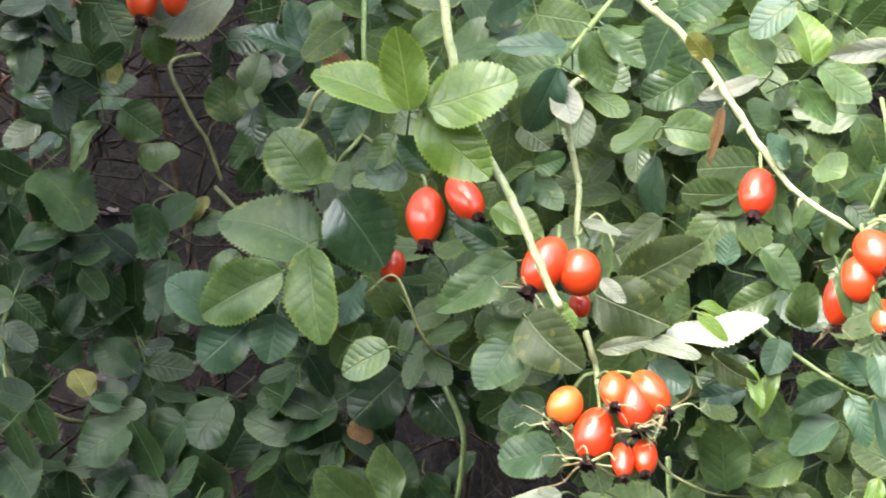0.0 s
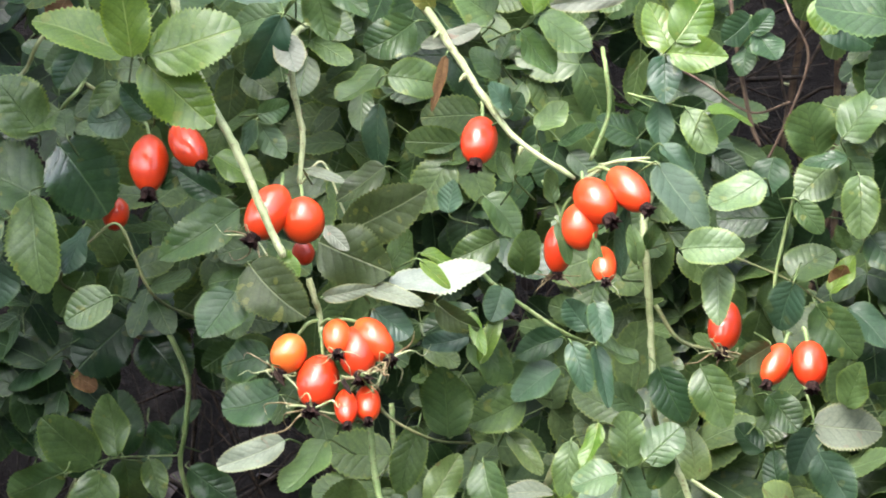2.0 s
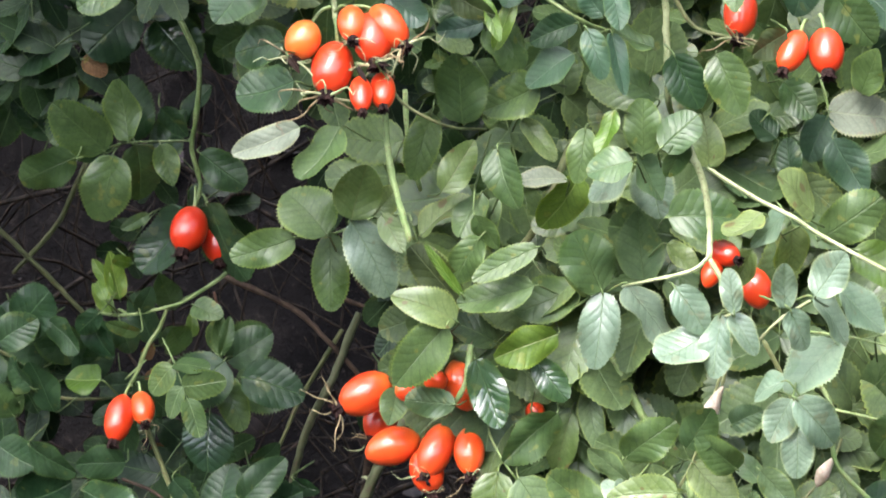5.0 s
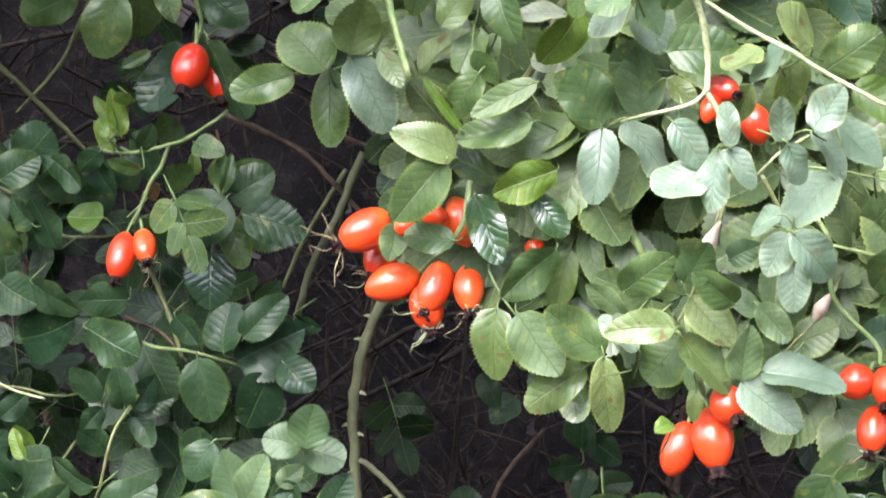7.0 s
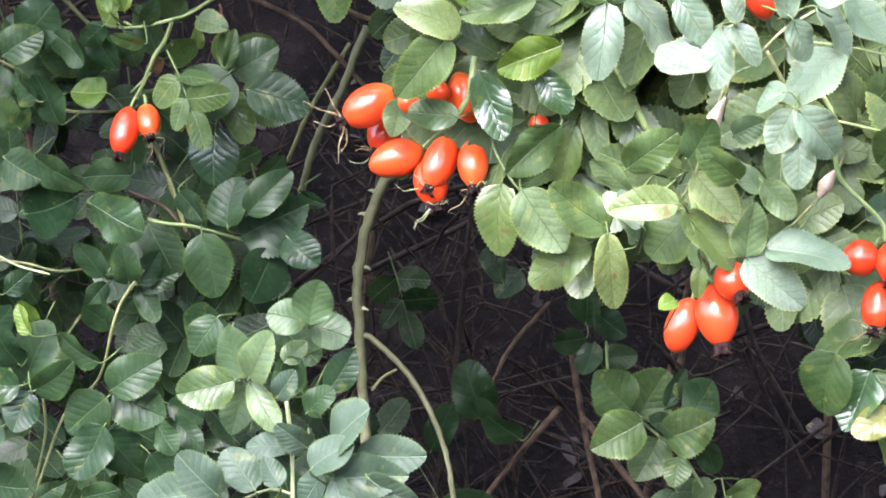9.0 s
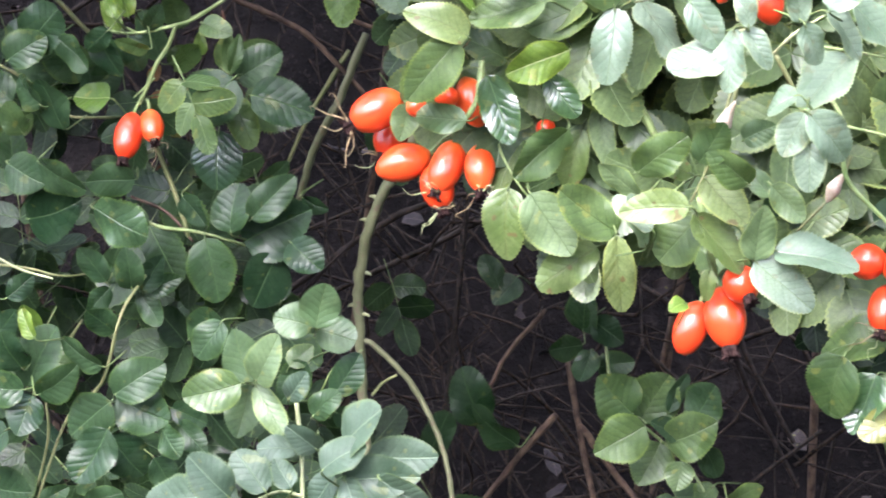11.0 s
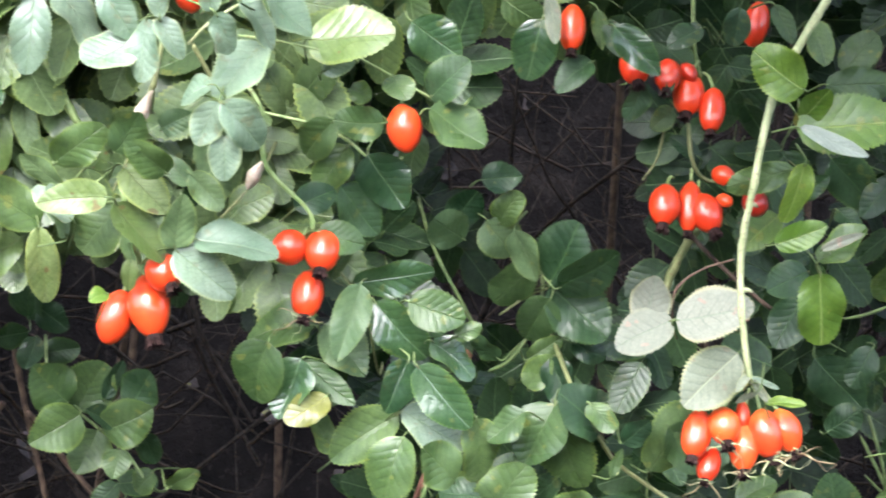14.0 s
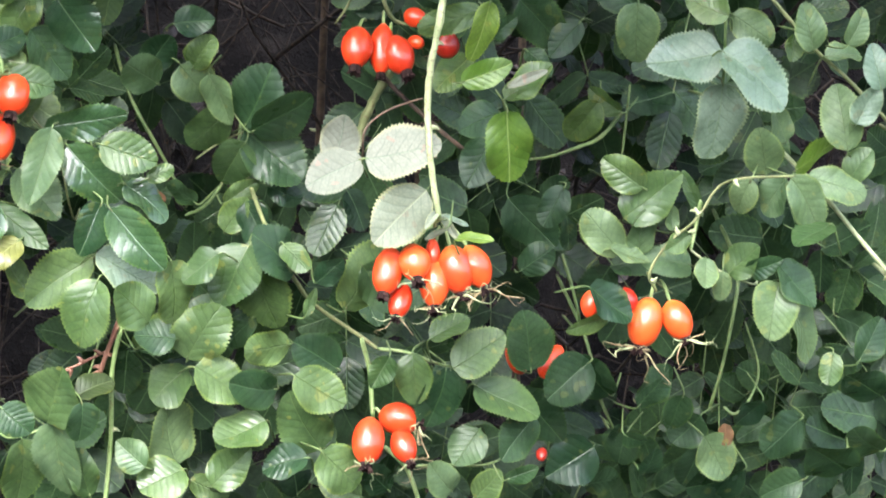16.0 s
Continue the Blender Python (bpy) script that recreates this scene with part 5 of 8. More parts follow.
b.leaf((-0.3436, 1.2283, 1.1483), (-0.3506, 1.2198, 1.1715), 0.67, "dark")
b.leaf((-0.3631, 1.2344, 1.1445), (-0.3706, 1.2270, 1.1579), 0.67, "green")
b.leaf((-0.3302, 1.2379, 1.1889), (-0.3220, 1.2335, 1.1700), 0.56, "dark")
b.leaf((-0.3147, 1.2260, 1.0788), (-0.3137, 1.2168, 1.0969), 0.58, "dark")
b.leaf((-0.3134, 1.2405, 1.0758), (-0.3036, 1.2349, 1.0925), 0.56, "dark")
b.leaf((-0.3133, 1.2419, 1.0742), (-0.2974, 1.2394, 1.0827), 0.56, "dark")
b.leaf((-0.3157, 1.2454, 1.0729), (-0.3041, 1.2402, 1.0602), 0.61, "dark")
b.leaf((-0.3267, 1.2290, 1.0816), (-0.3366, 1.2233, 1.0980), 0.56, "dark")
b.leaf((-0.3298, 1.2426, 1.0782), (-0.3246, 1.2426, 1.0957), 0.56, "dark")
b.leaf((-0.3261, 1.2313, 1.0782), (-0.3342, 1.2228, 1.0673), 0.61, "dark")
b.leaf((-0.3743, 1.2394, 1.0707), (-0.3628, 1.2449, 1.0799), 0.67, "dark")
b.leaf((-0.3587, 1.2372, 1.0563), (-0.3657, 1.2273, 1.0685), 0.67, "fresh")
b.leaf((-0.3678, 1.2237, 1.0491), (-0.3428, 1.2152, 1.0444), 0.78, "green")
b.leaf((-0.3230, 1.2271, 1.0596), (-0.3327, 1.2177, 1.0715), 0.67, "dark")
b.leaf((-0.2616, 1.2243, 1.1113), (-0.2443, 1.2248, 1.1312), 0.56, "dark")
b.leaf((-0.2434, 1.2446, 1.1178), (-0.2323, 1.2378, 1.1119), 0.56, "dark")
b.leaf((-0.2611, 1.2464, 1.1221), (-0.2481, 1.2440, 1.1327), 0.56, "dark")
b.stem(0.0006, 0.0005, (-0.3819, 1.2490, 1.0837), (-0.3665, 1.2514, 1.0815), (-0.3538, 1.2490, 1.0793), (-0.3441, 1.2632, 1.0776), (-0.3363, 1.3117, 1.0762), mat="olive")
b.stem(0.0008, 0.0006, (-0.3197, 1.2490, 1.1154), (-0.3047, 1.2523, 1.1082), (-0.2923, 1.2490, 1.0959), mat="brown")
b.leaf((-0.3594, 1.2806, 1.1625), (-0.3795, 1.2711, 1.1863), 0.67, "dark")
b.leaf((-0.3655, 1.2653, 1.1722), (-0.3597, 1.2650, 1.1949), 0.67, "dark")
b.leaf((-0.3465, 1.2807, 1.1627), (-0.3619, 1.2721, 1.1814), 0.72, "dark")
b.leaf((-0.3319, 1.2650, 1.1828), (-0.3346, 1.2686, 1.1596), 0.67, "wet")
b.leaf((-0.3417, 1.2608, 1.1581), (-0.3251, 1.2570, 1.1739), 0.67, "dark")
b.leaf((-0.3095, 1.2660, 1.1730), (-0.3168, 1.2669, 1.1952), 0.67, "dark")
b.leaf((-0.3022, 1.2803, 1.1863), (-0.3079, 1.2731, 1.2021), 0.67, "green")
b.leaf((-0.2975, 1.2758, 1.1781), (-0.3070, 1.2775, 1.1702), 0.78, "green")
b.leaf((-0.2942, 1.2781, 1.1741), (-0.2925, 1.2769, 1.1843), 0.56, "fresh")
b.leaf((-0.2858, 1.2802, 1.1684), (-0.2789, 1.2760, 1.1834), 0.56, "green")
b.leaf((-0.2758, 1.2680, 1.1682), (-0.2556, 1.2616, 1.1794), 0.80, "green")
b.leaf((-0.2739, 1.2767, 1.1557), (-0.2438, 1.2744, 1.1508), 0.80, "green")
b.leaf((-0.3171, 1.2645, 1.1555), (-0.3083, 1.2572, 1.1366), 0.56, "dark")
b.leaf((-0.3791, 1.2753, 1.1527), (-0.3942, 1.2750, 1.1653), 0.78, "dark")
b.leaf((-0.3873, 1.2751, 1.1373), (-0.3704, 1.2712, 1.1484), 0.78, "green")
b.stem(0.0006, 0.0005, (-0.3287, 1.2840, 1.1854), (-0.3210, 1.2839, 1.1830), (-0.3063, 1.2812, 1.1870), (-0.2869, 1.2840, 1.1961), mat="green")
b.stem(0.0008, 0.0006, (-0.4079, 1.3488, 1.1791), (-0.4009, 1.2993, 1.1753), (-0.3922, 1.2840, 1.1705), (-0.3696, 1.2857, 1.1580), (-0.3576, 1.2802, 1.1467), (-0.3418, 1.2840, 1.1447), (-0.3322, 1.3023, 1.1434), (-0.3244, 1.3542, 1.1424), mat="olive")
b.stem(0.0010, 0.0009, (-0.3047, 1.2840, 1.1630), (-0.3113, 1.2837, 1.1514), (-0.3220, 1.2840, 1.1345), (-0.3274, 1.3001, 1.1261), (-0.3317, 1.3502, 1.1193), mat="olive")
b.stem(0.0006, 0.0005, (-0.2849, 1.2840, 1.1936), (-0.2826, 1.2861, 1.1811), (-0.2776, 1.2840, 1.1685), (-0.2740, 1.2985, 1.1593), (-0.2712, 1.3473, 1.1519), mat="red")
b.leaf((-0.3468, 1.4243, 1.1367), (-0.3386, 1.4158, 1.1254), 0.67, "brown")
b.leaf((-0.3405, 1.4137, 1.1243), (-0.3352, 1.4172, 1.1131), 0.67, "yellow")
b.leaf((-0.3460, 1.4234, 1.0999), (-0.3408, 1.4275, 1.0878), 0.67, "brown")
b.leaf((-0.3521, 1.4289, 1.1416), (-0.3456, 1.4261, 1.1477), 0.67, "brown")

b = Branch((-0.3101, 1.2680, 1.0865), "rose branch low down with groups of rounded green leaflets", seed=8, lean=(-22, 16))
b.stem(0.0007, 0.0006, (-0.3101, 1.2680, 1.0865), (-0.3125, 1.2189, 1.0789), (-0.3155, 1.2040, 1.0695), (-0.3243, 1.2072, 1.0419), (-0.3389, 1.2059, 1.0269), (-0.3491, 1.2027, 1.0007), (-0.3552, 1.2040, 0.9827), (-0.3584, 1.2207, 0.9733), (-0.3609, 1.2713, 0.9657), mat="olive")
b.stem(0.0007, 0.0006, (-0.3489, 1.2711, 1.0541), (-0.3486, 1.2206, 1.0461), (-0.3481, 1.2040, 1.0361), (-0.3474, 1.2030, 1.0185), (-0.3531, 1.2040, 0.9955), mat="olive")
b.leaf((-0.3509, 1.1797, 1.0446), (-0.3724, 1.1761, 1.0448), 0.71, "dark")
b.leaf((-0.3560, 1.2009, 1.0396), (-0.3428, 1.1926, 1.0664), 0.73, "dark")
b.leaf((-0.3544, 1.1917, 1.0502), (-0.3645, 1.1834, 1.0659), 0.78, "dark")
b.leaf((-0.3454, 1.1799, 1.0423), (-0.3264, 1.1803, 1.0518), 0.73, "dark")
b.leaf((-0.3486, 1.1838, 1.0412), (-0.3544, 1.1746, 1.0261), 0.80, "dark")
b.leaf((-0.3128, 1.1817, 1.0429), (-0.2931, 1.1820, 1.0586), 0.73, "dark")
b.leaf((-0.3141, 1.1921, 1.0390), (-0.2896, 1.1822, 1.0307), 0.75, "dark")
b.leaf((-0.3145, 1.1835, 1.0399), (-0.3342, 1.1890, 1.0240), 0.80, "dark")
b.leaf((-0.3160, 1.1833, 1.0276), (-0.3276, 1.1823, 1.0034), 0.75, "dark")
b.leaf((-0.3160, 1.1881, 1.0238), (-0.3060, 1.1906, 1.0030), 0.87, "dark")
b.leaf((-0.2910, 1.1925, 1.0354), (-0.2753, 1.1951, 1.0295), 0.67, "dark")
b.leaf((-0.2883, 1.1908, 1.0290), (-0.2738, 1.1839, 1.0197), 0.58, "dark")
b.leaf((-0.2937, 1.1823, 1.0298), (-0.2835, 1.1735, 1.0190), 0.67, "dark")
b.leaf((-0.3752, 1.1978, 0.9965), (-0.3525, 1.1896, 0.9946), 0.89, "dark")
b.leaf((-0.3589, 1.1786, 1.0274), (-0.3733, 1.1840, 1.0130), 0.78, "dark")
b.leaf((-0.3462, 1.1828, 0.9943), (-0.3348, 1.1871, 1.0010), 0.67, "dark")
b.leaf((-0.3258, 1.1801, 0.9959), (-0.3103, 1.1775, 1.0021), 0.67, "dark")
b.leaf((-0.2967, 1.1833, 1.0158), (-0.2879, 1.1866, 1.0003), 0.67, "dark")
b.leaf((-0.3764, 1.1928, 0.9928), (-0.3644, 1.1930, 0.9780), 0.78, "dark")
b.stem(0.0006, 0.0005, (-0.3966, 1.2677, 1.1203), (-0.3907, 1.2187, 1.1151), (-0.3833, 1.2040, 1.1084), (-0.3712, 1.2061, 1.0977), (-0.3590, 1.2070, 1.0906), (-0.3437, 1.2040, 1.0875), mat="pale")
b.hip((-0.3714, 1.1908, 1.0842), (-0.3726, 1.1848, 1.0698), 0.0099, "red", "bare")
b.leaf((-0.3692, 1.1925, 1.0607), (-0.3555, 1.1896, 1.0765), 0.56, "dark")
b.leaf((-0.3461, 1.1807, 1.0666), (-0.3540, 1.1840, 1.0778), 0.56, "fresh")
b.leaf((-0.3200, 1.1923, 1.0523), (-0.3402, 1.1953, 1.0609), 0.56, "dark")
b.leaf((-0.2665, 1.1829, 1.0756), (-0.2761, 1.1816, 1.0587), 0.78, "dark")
b.stem(0.0005, 0.0003, (-0.2678, 1.2205, 1.0643), (-0.2606, 1.1703, 1.0608), (-0.2515, 1.1540, 1.0565), (-0.2422, 1.1537, 1.0521), (-0.2235, 1.1558, 1.0503), (-0.2140, 1.1506, 1.0648), (-0.2024, 1.1540, 1.0722), mat="green")
b.leaf((-0.2197, 1.1363, 1.0852), (-0.2343, 1.1341, 1.0910), 0.91, "light", tilt=25, spin=-2)
b.leaf((-0.2172, 1.1297, 1.0863), (-0.2141, 1.1286, 1.1054), 0.84, "light", tilt=25, spin=7)
b.leaf((-0.2199, 1.1456, 1.0826), (-0.2035, 1.1424, 1.0779), 0.84, "light", tilt=25, spin=-3)
b.leaf((-0.2471, 1.1436, 1.0597), (-0.2542, 1.1433, 1.0812), 0.71, "light", spin=10, tilt=16)
b.leaf((-0.2486, 1.1331, 1.0618), (-0.2707, 1.1287, 1.0547), 0.73, "green", spin=5, tilt=8)
b.leaf((-0.2488, 1.1519, 1.0567), (-0.2529, 1.1473, 1.0349), 0.73, "light", spin=3, tilt=14)
b.leaf((-0.2438, 1.1383, 1.0602), (-0.2314, 1.1297, 1.0417), 0.45, "light", tilt=30, spin=8)
b.leaf((-0.2428, 1.1332, 1.0624), (-0.2316, 1.1259, 1.0808), 0.67, "light", tilt=22, spin=-5)
b.leaf((-0.2246, 1.1503, 1.0672), (-0.2365, 1.1520, 1.0499), 0.69, "dark")
b.leaf((-0.2318, 1.1490, 1.0655), (-0.2234, 1.1548, 1.0738), 0.67, "light", tilt=22, spin=4)
b.leaf((-0.2123, 1.1427, 1.0559), (-0.2014, 1.1476, 1.0714), 0.67, "dark")
b.leaf((-0.2213, 1.1409, 1.0466), (-0.2114, 1.1376, 1.0595), 0.67, "dark")
b.leaf((-0.2137, 1.1508, 1.0467), (-0.2004, 1.1552, 1.0388), 0.67, "dark")
b.stem(0.0008, 0.0007, (-0.2118, 1.0540, 1.0761), (-0.2107, 1.0576, 1.0565), (-0.2098, 1.0539, 1.0367), (-0.2088, 1.0540, 1.0279), mat="pale")
b.stem(0.0006, 0.0005, (-0.2098, 1.0540, 1.0389), (-0.2195, 1.0562, 1.0397), (-0.2347, 1.0540, 1.0336), (-0.2439, 1.0687, 1.0299), (-0.2513, 1.1176, 1.0270), mat="pale")
b.leaf((-0.2207, 1.0378, 1.0450), (-0.2327, 1.0437, 1.0589), 0.69, "mist", tilt=17)
b.leaf((-0.2108, 1.0501, 1.0586), (-0.2252, 1.0448, 1.0596), 0.58, "mist", tilt=28)
b.leaf((-0.2032, 1.0504, 1.0577), (-0.2117, 1.0434, 1.0688), 0.69, "mist", tilt=27)
b.leaf((-0.2098, 1.0303, 1.0488), (-0.2167, 1.0319, 1.0593), 0.69, "mist", tilt=14)
b.leaf((-0.1956, 1.0151, 1.0600), (-0.1813, 1.0134, 1.0731), 0.69, "mist", tilt=21)
b.leaf((-0.1897, 1.0233, 1.0677), (-0.1760, 1.0140, 1.0807), 0.84, "mist", tilt=39)
b.leaf((-0.1807, 1.0259, 1.0630), (-0.1544, 1.0203, 1.0634), 0.58, "mist", tilt=29)
b.leaf((-0.1879, 1.0184, 1.0560), (-0.1601, 1.0139, 1.0603), 0.58, "mist", tilt=25)
b.leaf((-0.1933, 1.0258, 1.0562), (-0.2021, 1.0278, 1.0414), 0.67, "mist", tilt=30)
b.leaf((-0.1874, 1.0149, 1.0574), (-0.1800, 1.0065, 1.0453), 0.67, "mist", tilt=28)
b.leaf((-0.1750, 1.0152, 1.0577), (-0.1582, 1.0118, 1.0467), 0.67, "mist", tilt=12)
b.leaf((-0.2328, 1.0299, 1.0446), (-0.2466, 1.0223, 1.0600), 0.67, "mist", tilt=29)
b.leaf((-0.2353, 1.0463, 1.0354), (-0.2418, 1.0475, 1.0493), 0.56, "mist", tilt=10)
b.leaf((-0.2449, 1.0514, 1.0384), (-0.2724, 1.0571, 1.0324), 0.56, "mist", tilt=39)
b.leaf((-0.2489, 1.0490, 1.0323), (-0.2612, 1.0450, 1.0198), 0.67, "mist", tilt=36)
b.leaf((-0.2108, 1.0319, 1.0817), (-0.2035, 1.0269, 1.0917), 0.67, "mist", tilt=25)

b = Branch((-0.1862, 1.3502, 1.1629), "tall thorny rose cane", seed=9)
b.stem(0.0026, 0.0022, (-0.1862, 1.3502, 1.1629), (-0.1900, 1.3001, 1.1559), (-0.1948, 1.2840, 1.1471), (-0.2102, 1.2837, 1.1190), (-0.2201, 1.2842, 1.0958), (-0.2247, 1.2843, 1.0700), (-0.2241, 1.2829, 1.0493), (-0.2234, 1.2868, 1.0155), (-0.2199, 1.2823, 0.9578), (-0.2173, 1.2840, 0.8912), mat="cane", thorns=14)
b.stem(0.0013, 0.0012, (-0.2242, 1.2840, 1.0451), (-0.2183, 1.2837, 1.0437), (-0.2019, 1.2871, 1.0258), (-0.1891, 1.2865, 1.0012), (-0.1824, 1.2824, 0.9763), (-0.1808, 1.2819, 0.9496), (-0.1813, 1.2840, 0.8983), mat="cane")
b.stem(0.0008, 0.0006, (-0.2190, 1.2840, 1.0200), (-0.2143, 1.2865, 1.0254), (-0.2076, 1.2840, 1.0299), mat="olive")

b = Branch((-0.2346, 1.3740, 1.1730), "thin old rose cane", seed=10)
b.stem(0.0020, 0.0017, (-0.2346, 1.3740, 1.1730), (-0.2463, 1.3701, 1.1431), (-0.2602, 1.3711, 1.1157), (-0.2689, 1.3740, 1.0855), mat="cane")
b.stem(0.0012, 0.0009, (-0.2428, 1.3740, 1.1648), (-0.2628, 1.3742, 1.1320), (-0.2740, 1.3740, 1.1073), mat="olive")
b.stem(0.0014, 0.0011, (-0.3001, 1.3740, 1.1896), (-0.2677, 1.3743, 1.1752), (-0.2488, 1.3713, 1.1593), (-0.2328, 1.3740, 1.1407), mat="brown")
b.stem(0.0012, 0.0009, (-0.2513, 1.3740, 1.1835), (-0.2297, 1.3704, 1.1757), (-0.2082, 1.3740, 1.1706), mat="brown")

b = Branch((-0.4242, 1.3940, 1.2177), "old rose canes crossing behind the leaves", seed=11, lean=(-25, 12))
b.stem(0.0013, 0.0011, (-0.4242, 1.3940, 1.2177), (-0.3967, 1.3916, 1.1932), (-0.3720, 1.3940, 1.1673), mat="olive")
b.stem(0.0014, 0.0011, (-0.3701, 1.3940, 1.2426), (-0.3863, 1.3962, 1.2111), (-0.4081, 1.3940, 1.1876), mat="olive")
b.stem(0.0017, 0.0014, (-0.1454, 1.3940, 0.9853), (-0.1642, 1.3937, 0.9627), (-0.1864, 1.3940, 0.9331), mat="brown")
b.stem(0.0012, 0.0010, (-0.1507, 1.3940, 1.0373), (-0.1699, 1.3978, 1.0137), (-0.1795, 1.3940, 0.9936), mat="brown")
b.stem(0.0015, 0.0014, (-0.1396, 1.3940, 1.0118), (-0.1338, 1.3963, 0.9751), (-0.1251, 1.3940, 0.9354), mat="brown")
b.stem(0.0016, 0.0014, (-0.1338, 1.3940, 0.9808), (-0.1170, 1.3978, 0.9557), (-0.1002, 1.3940, 0.9363), mat="brown")
b.leaf((-0.1781, 1.3688, 0.9859), (-0.1909, 1.3618, 1.0124), 0.70, "dark")
b.leaf((-0.1616, 1.3683, 0.9754), (-0.1859, 1.3652, 0.9922), 0.60, "dark")
b.leaf((-0.2065, 1.3761, 0.9661), (-0.1943, 1.3669, 0.9915), 0.50, "dark")
b.leaf((-0.1318, 1.3811, 1.0299), (-0.1281, 1.3726, 1.0518), 0.75, "dark")
b.leaf((-0.1260, 1.3755, 1.0374), (-0.1115, 1.3694, 1.0268), 0.80, "dark")
b.leaf((-0.1322, 1.3873, 1.0220), (-0.1481, 1.3839, 1.0190), 0.80, "dark")
b.leaf((-0.1272, 1.3742, 1.0225), (-0.1303, 1.3650, 1.0085), 0.70, "dark")
b.leaf((-0.1247, 1.3783, 1.0132), (-0.1066, 1.3783, 1.0179), 0.70, "dark")
b.leaf((-0.1717, 1.3842, 1.0495), (-0.1805, 1.3888, 1.0650), 0.60, "dark")
b.leaf((-0.1639, 1.3874, 1.0546), (-0.1741, 1.3814, 1.0417), 0.80, "dark")

b = Branch((-0.1556, 1.1640, 1.1891), "rose branch with a spray of orange hips and dried sepals", seed=12)
b.stem(0.0013, 0.0010, (-0.1508, 1.1290, 1.1940), (-0.1531, 1.1261, 1.1786), (-0.1613, 1.1290, 1.1656), mat="green", bristle=24)
b.stem(0.0007, 0.0006, (-0.1628, 1.1640, 1.1936), (-0.1594, 1.1661, 1.1868), (-0.1561, 1.1640, 1.1755), mat="olive")
b.hip((-0.1860, 1.1543, 1.1758), (-0.2053, 1.1483, 1.1653), 0.0163, "orange", "wisps", stalk=(-0.1655, 1.1580, 1.1626))
b.hip((-0.1896, 1.1735, 1.1652), (-0.1952, 1.1625, 1.1501), 0.0140, "red", "wisps")
b.hip((-0.1748, 1.1546, 1.1530), (-0.1955, 1.1486, 1.1461), 0.0154, "orange", "bare", stalk=(-0.1644, 1.1580, 1.1615))
b.hip((-0.1636, 1.1524, 1.1585), (-0.1707, 1.1414, 1.1399), 0.0135, "orange", "wisps", stalk=(-0.1632, 1.1580, 1.1626))
b.hip((-0.1735, 1.1502, 1.1490), (-0.1684, 1.1442, 1.1327), 0.0136, "red", "wisps")
b.hip((-0.1546, 1.1493, 1.1578), (-0.1525, 1.1383, 1.1409), 0.0126, "orange", "wisps", stalk=(-0.1610, 1.1580, 1.1627))
b.hip((-0.1598, 1.1430, 1.1854), (-0.1524, 1.1370, 1.1670), 0.0138, "orange", "bare")
b.hip((-0.1703, 1.1320, 1.1813), (-0.1607, 1.1320, 1.1779), 0.0085, "orange", "bare")
b.hip((-0.1806, 1.1320, 1.1771), (-0.1733, 1.1320, 1.1733), 0.0085, "orange", "bare")
b.leaf((-0.1605, 1.1397, 1.1968), (-0.1852, 1.1372, 1.1776), 0.62, "lime")
b.leaf((-0.1559, 1.1200, 1.1719), (-0.1756, 1.1200, 1.1738), 0.62, "light", tilt=0, spin=0)
b.leaf((-0.1810, 1.1375, 1.1757), (-0.1838, 1.1372, 1.1602), 0.72, "light", tilt=-10, spin=0)
b.leaf((-0.1490, 1.1279, 1.1886), (-0.1379, 1.1262, 1.1626), 0.52, "wet")
b.leaf((-0.1167, 1.1221, 1.1997), (-0.1404, 1.1150, 1.1903), 0.56, "fresh", tilt=2)
b.leaf((-0.1125, 1.1344, 1.1905), (-0.0928, 1.1403, 1.1729), 0.78, "green")
b.leaf((-0.1407, 1.1311, 1.1440), (-0.1448, 1.1277, 1.1161), 0.62, "lime")
b.leaf((-0.1171, 1.1264, 1.1685), (-0.1376, 1.1237, 1.1493), 0.56, "green", tilt=-6)
b.leaf((-0.1127, 1.1373, 1.1668), (-0.1201, 1.1345, 1.1433), 0.50, "lime")
b.leaf((-0.1065, 1.1410, 1.1752), (-0.1035, 1.1335, 1.1516), 0.40, "light")
b.leaf((-0.1257, 1.1256, 1.1893), (-0.1136, 1.1239, 1.1733), 0.60, "wet")
b.hip((-0.1291, 1.1513, 1.1677), (-0.1268, 1.1453, 1.1619), 0.0080, "orange", "bare", stalk=(-0.1332, 1.1580, 1.1756))
b.stem(0.0006, 0.0004, (-0.1369, 1.2240, 1.1972), (-0.1359, 1.1767, 1.1897), (-0.1345, 1.1640, 1.1804), (-0.1334, 1.1668, 1.1724), (-0.1305, 1.1640, 1.1657), mat="olive")
b.leaf((-0.1282, 1.1379, 1.1665), (-0.1243, 1.1428, 1.1478), 0.50, "lime")
b.stem(0.0005, 0.0004, (-0.1514, 1.2000, 1.1660), (-0.1468, 1.1500, 1.1594), (-0.1411, 1.1340, 1.1513), (-0.1333, 1.1340, 1.1402), (-0.1276, 1.1500, 1.1321), (-0.1230, 1.2000, 1.1255), mat="green")
b.stem(0.0017, 0.0015, (-0.1072, 1.1974, 1.2098), (-0.1035, 1.1486, 1.2028), (-0.0989, 1.1340, 1.1940), (-0.0960, 1.1349, 1.1886), (-0.0862, 1.1302, 1.1700), (-0.0773, 1.1340, 1.1547), mat="green")
b.leaf((-0.1295, 1.1018, 1.1473), (-0.1144, 1.1006, 1.1233), 0.72, "light")
b.leaf((-0.0961, 1.0997, 1.1332), (-0.1195, 1.0942, 1.1493), 0.58, "green", tilt=8)
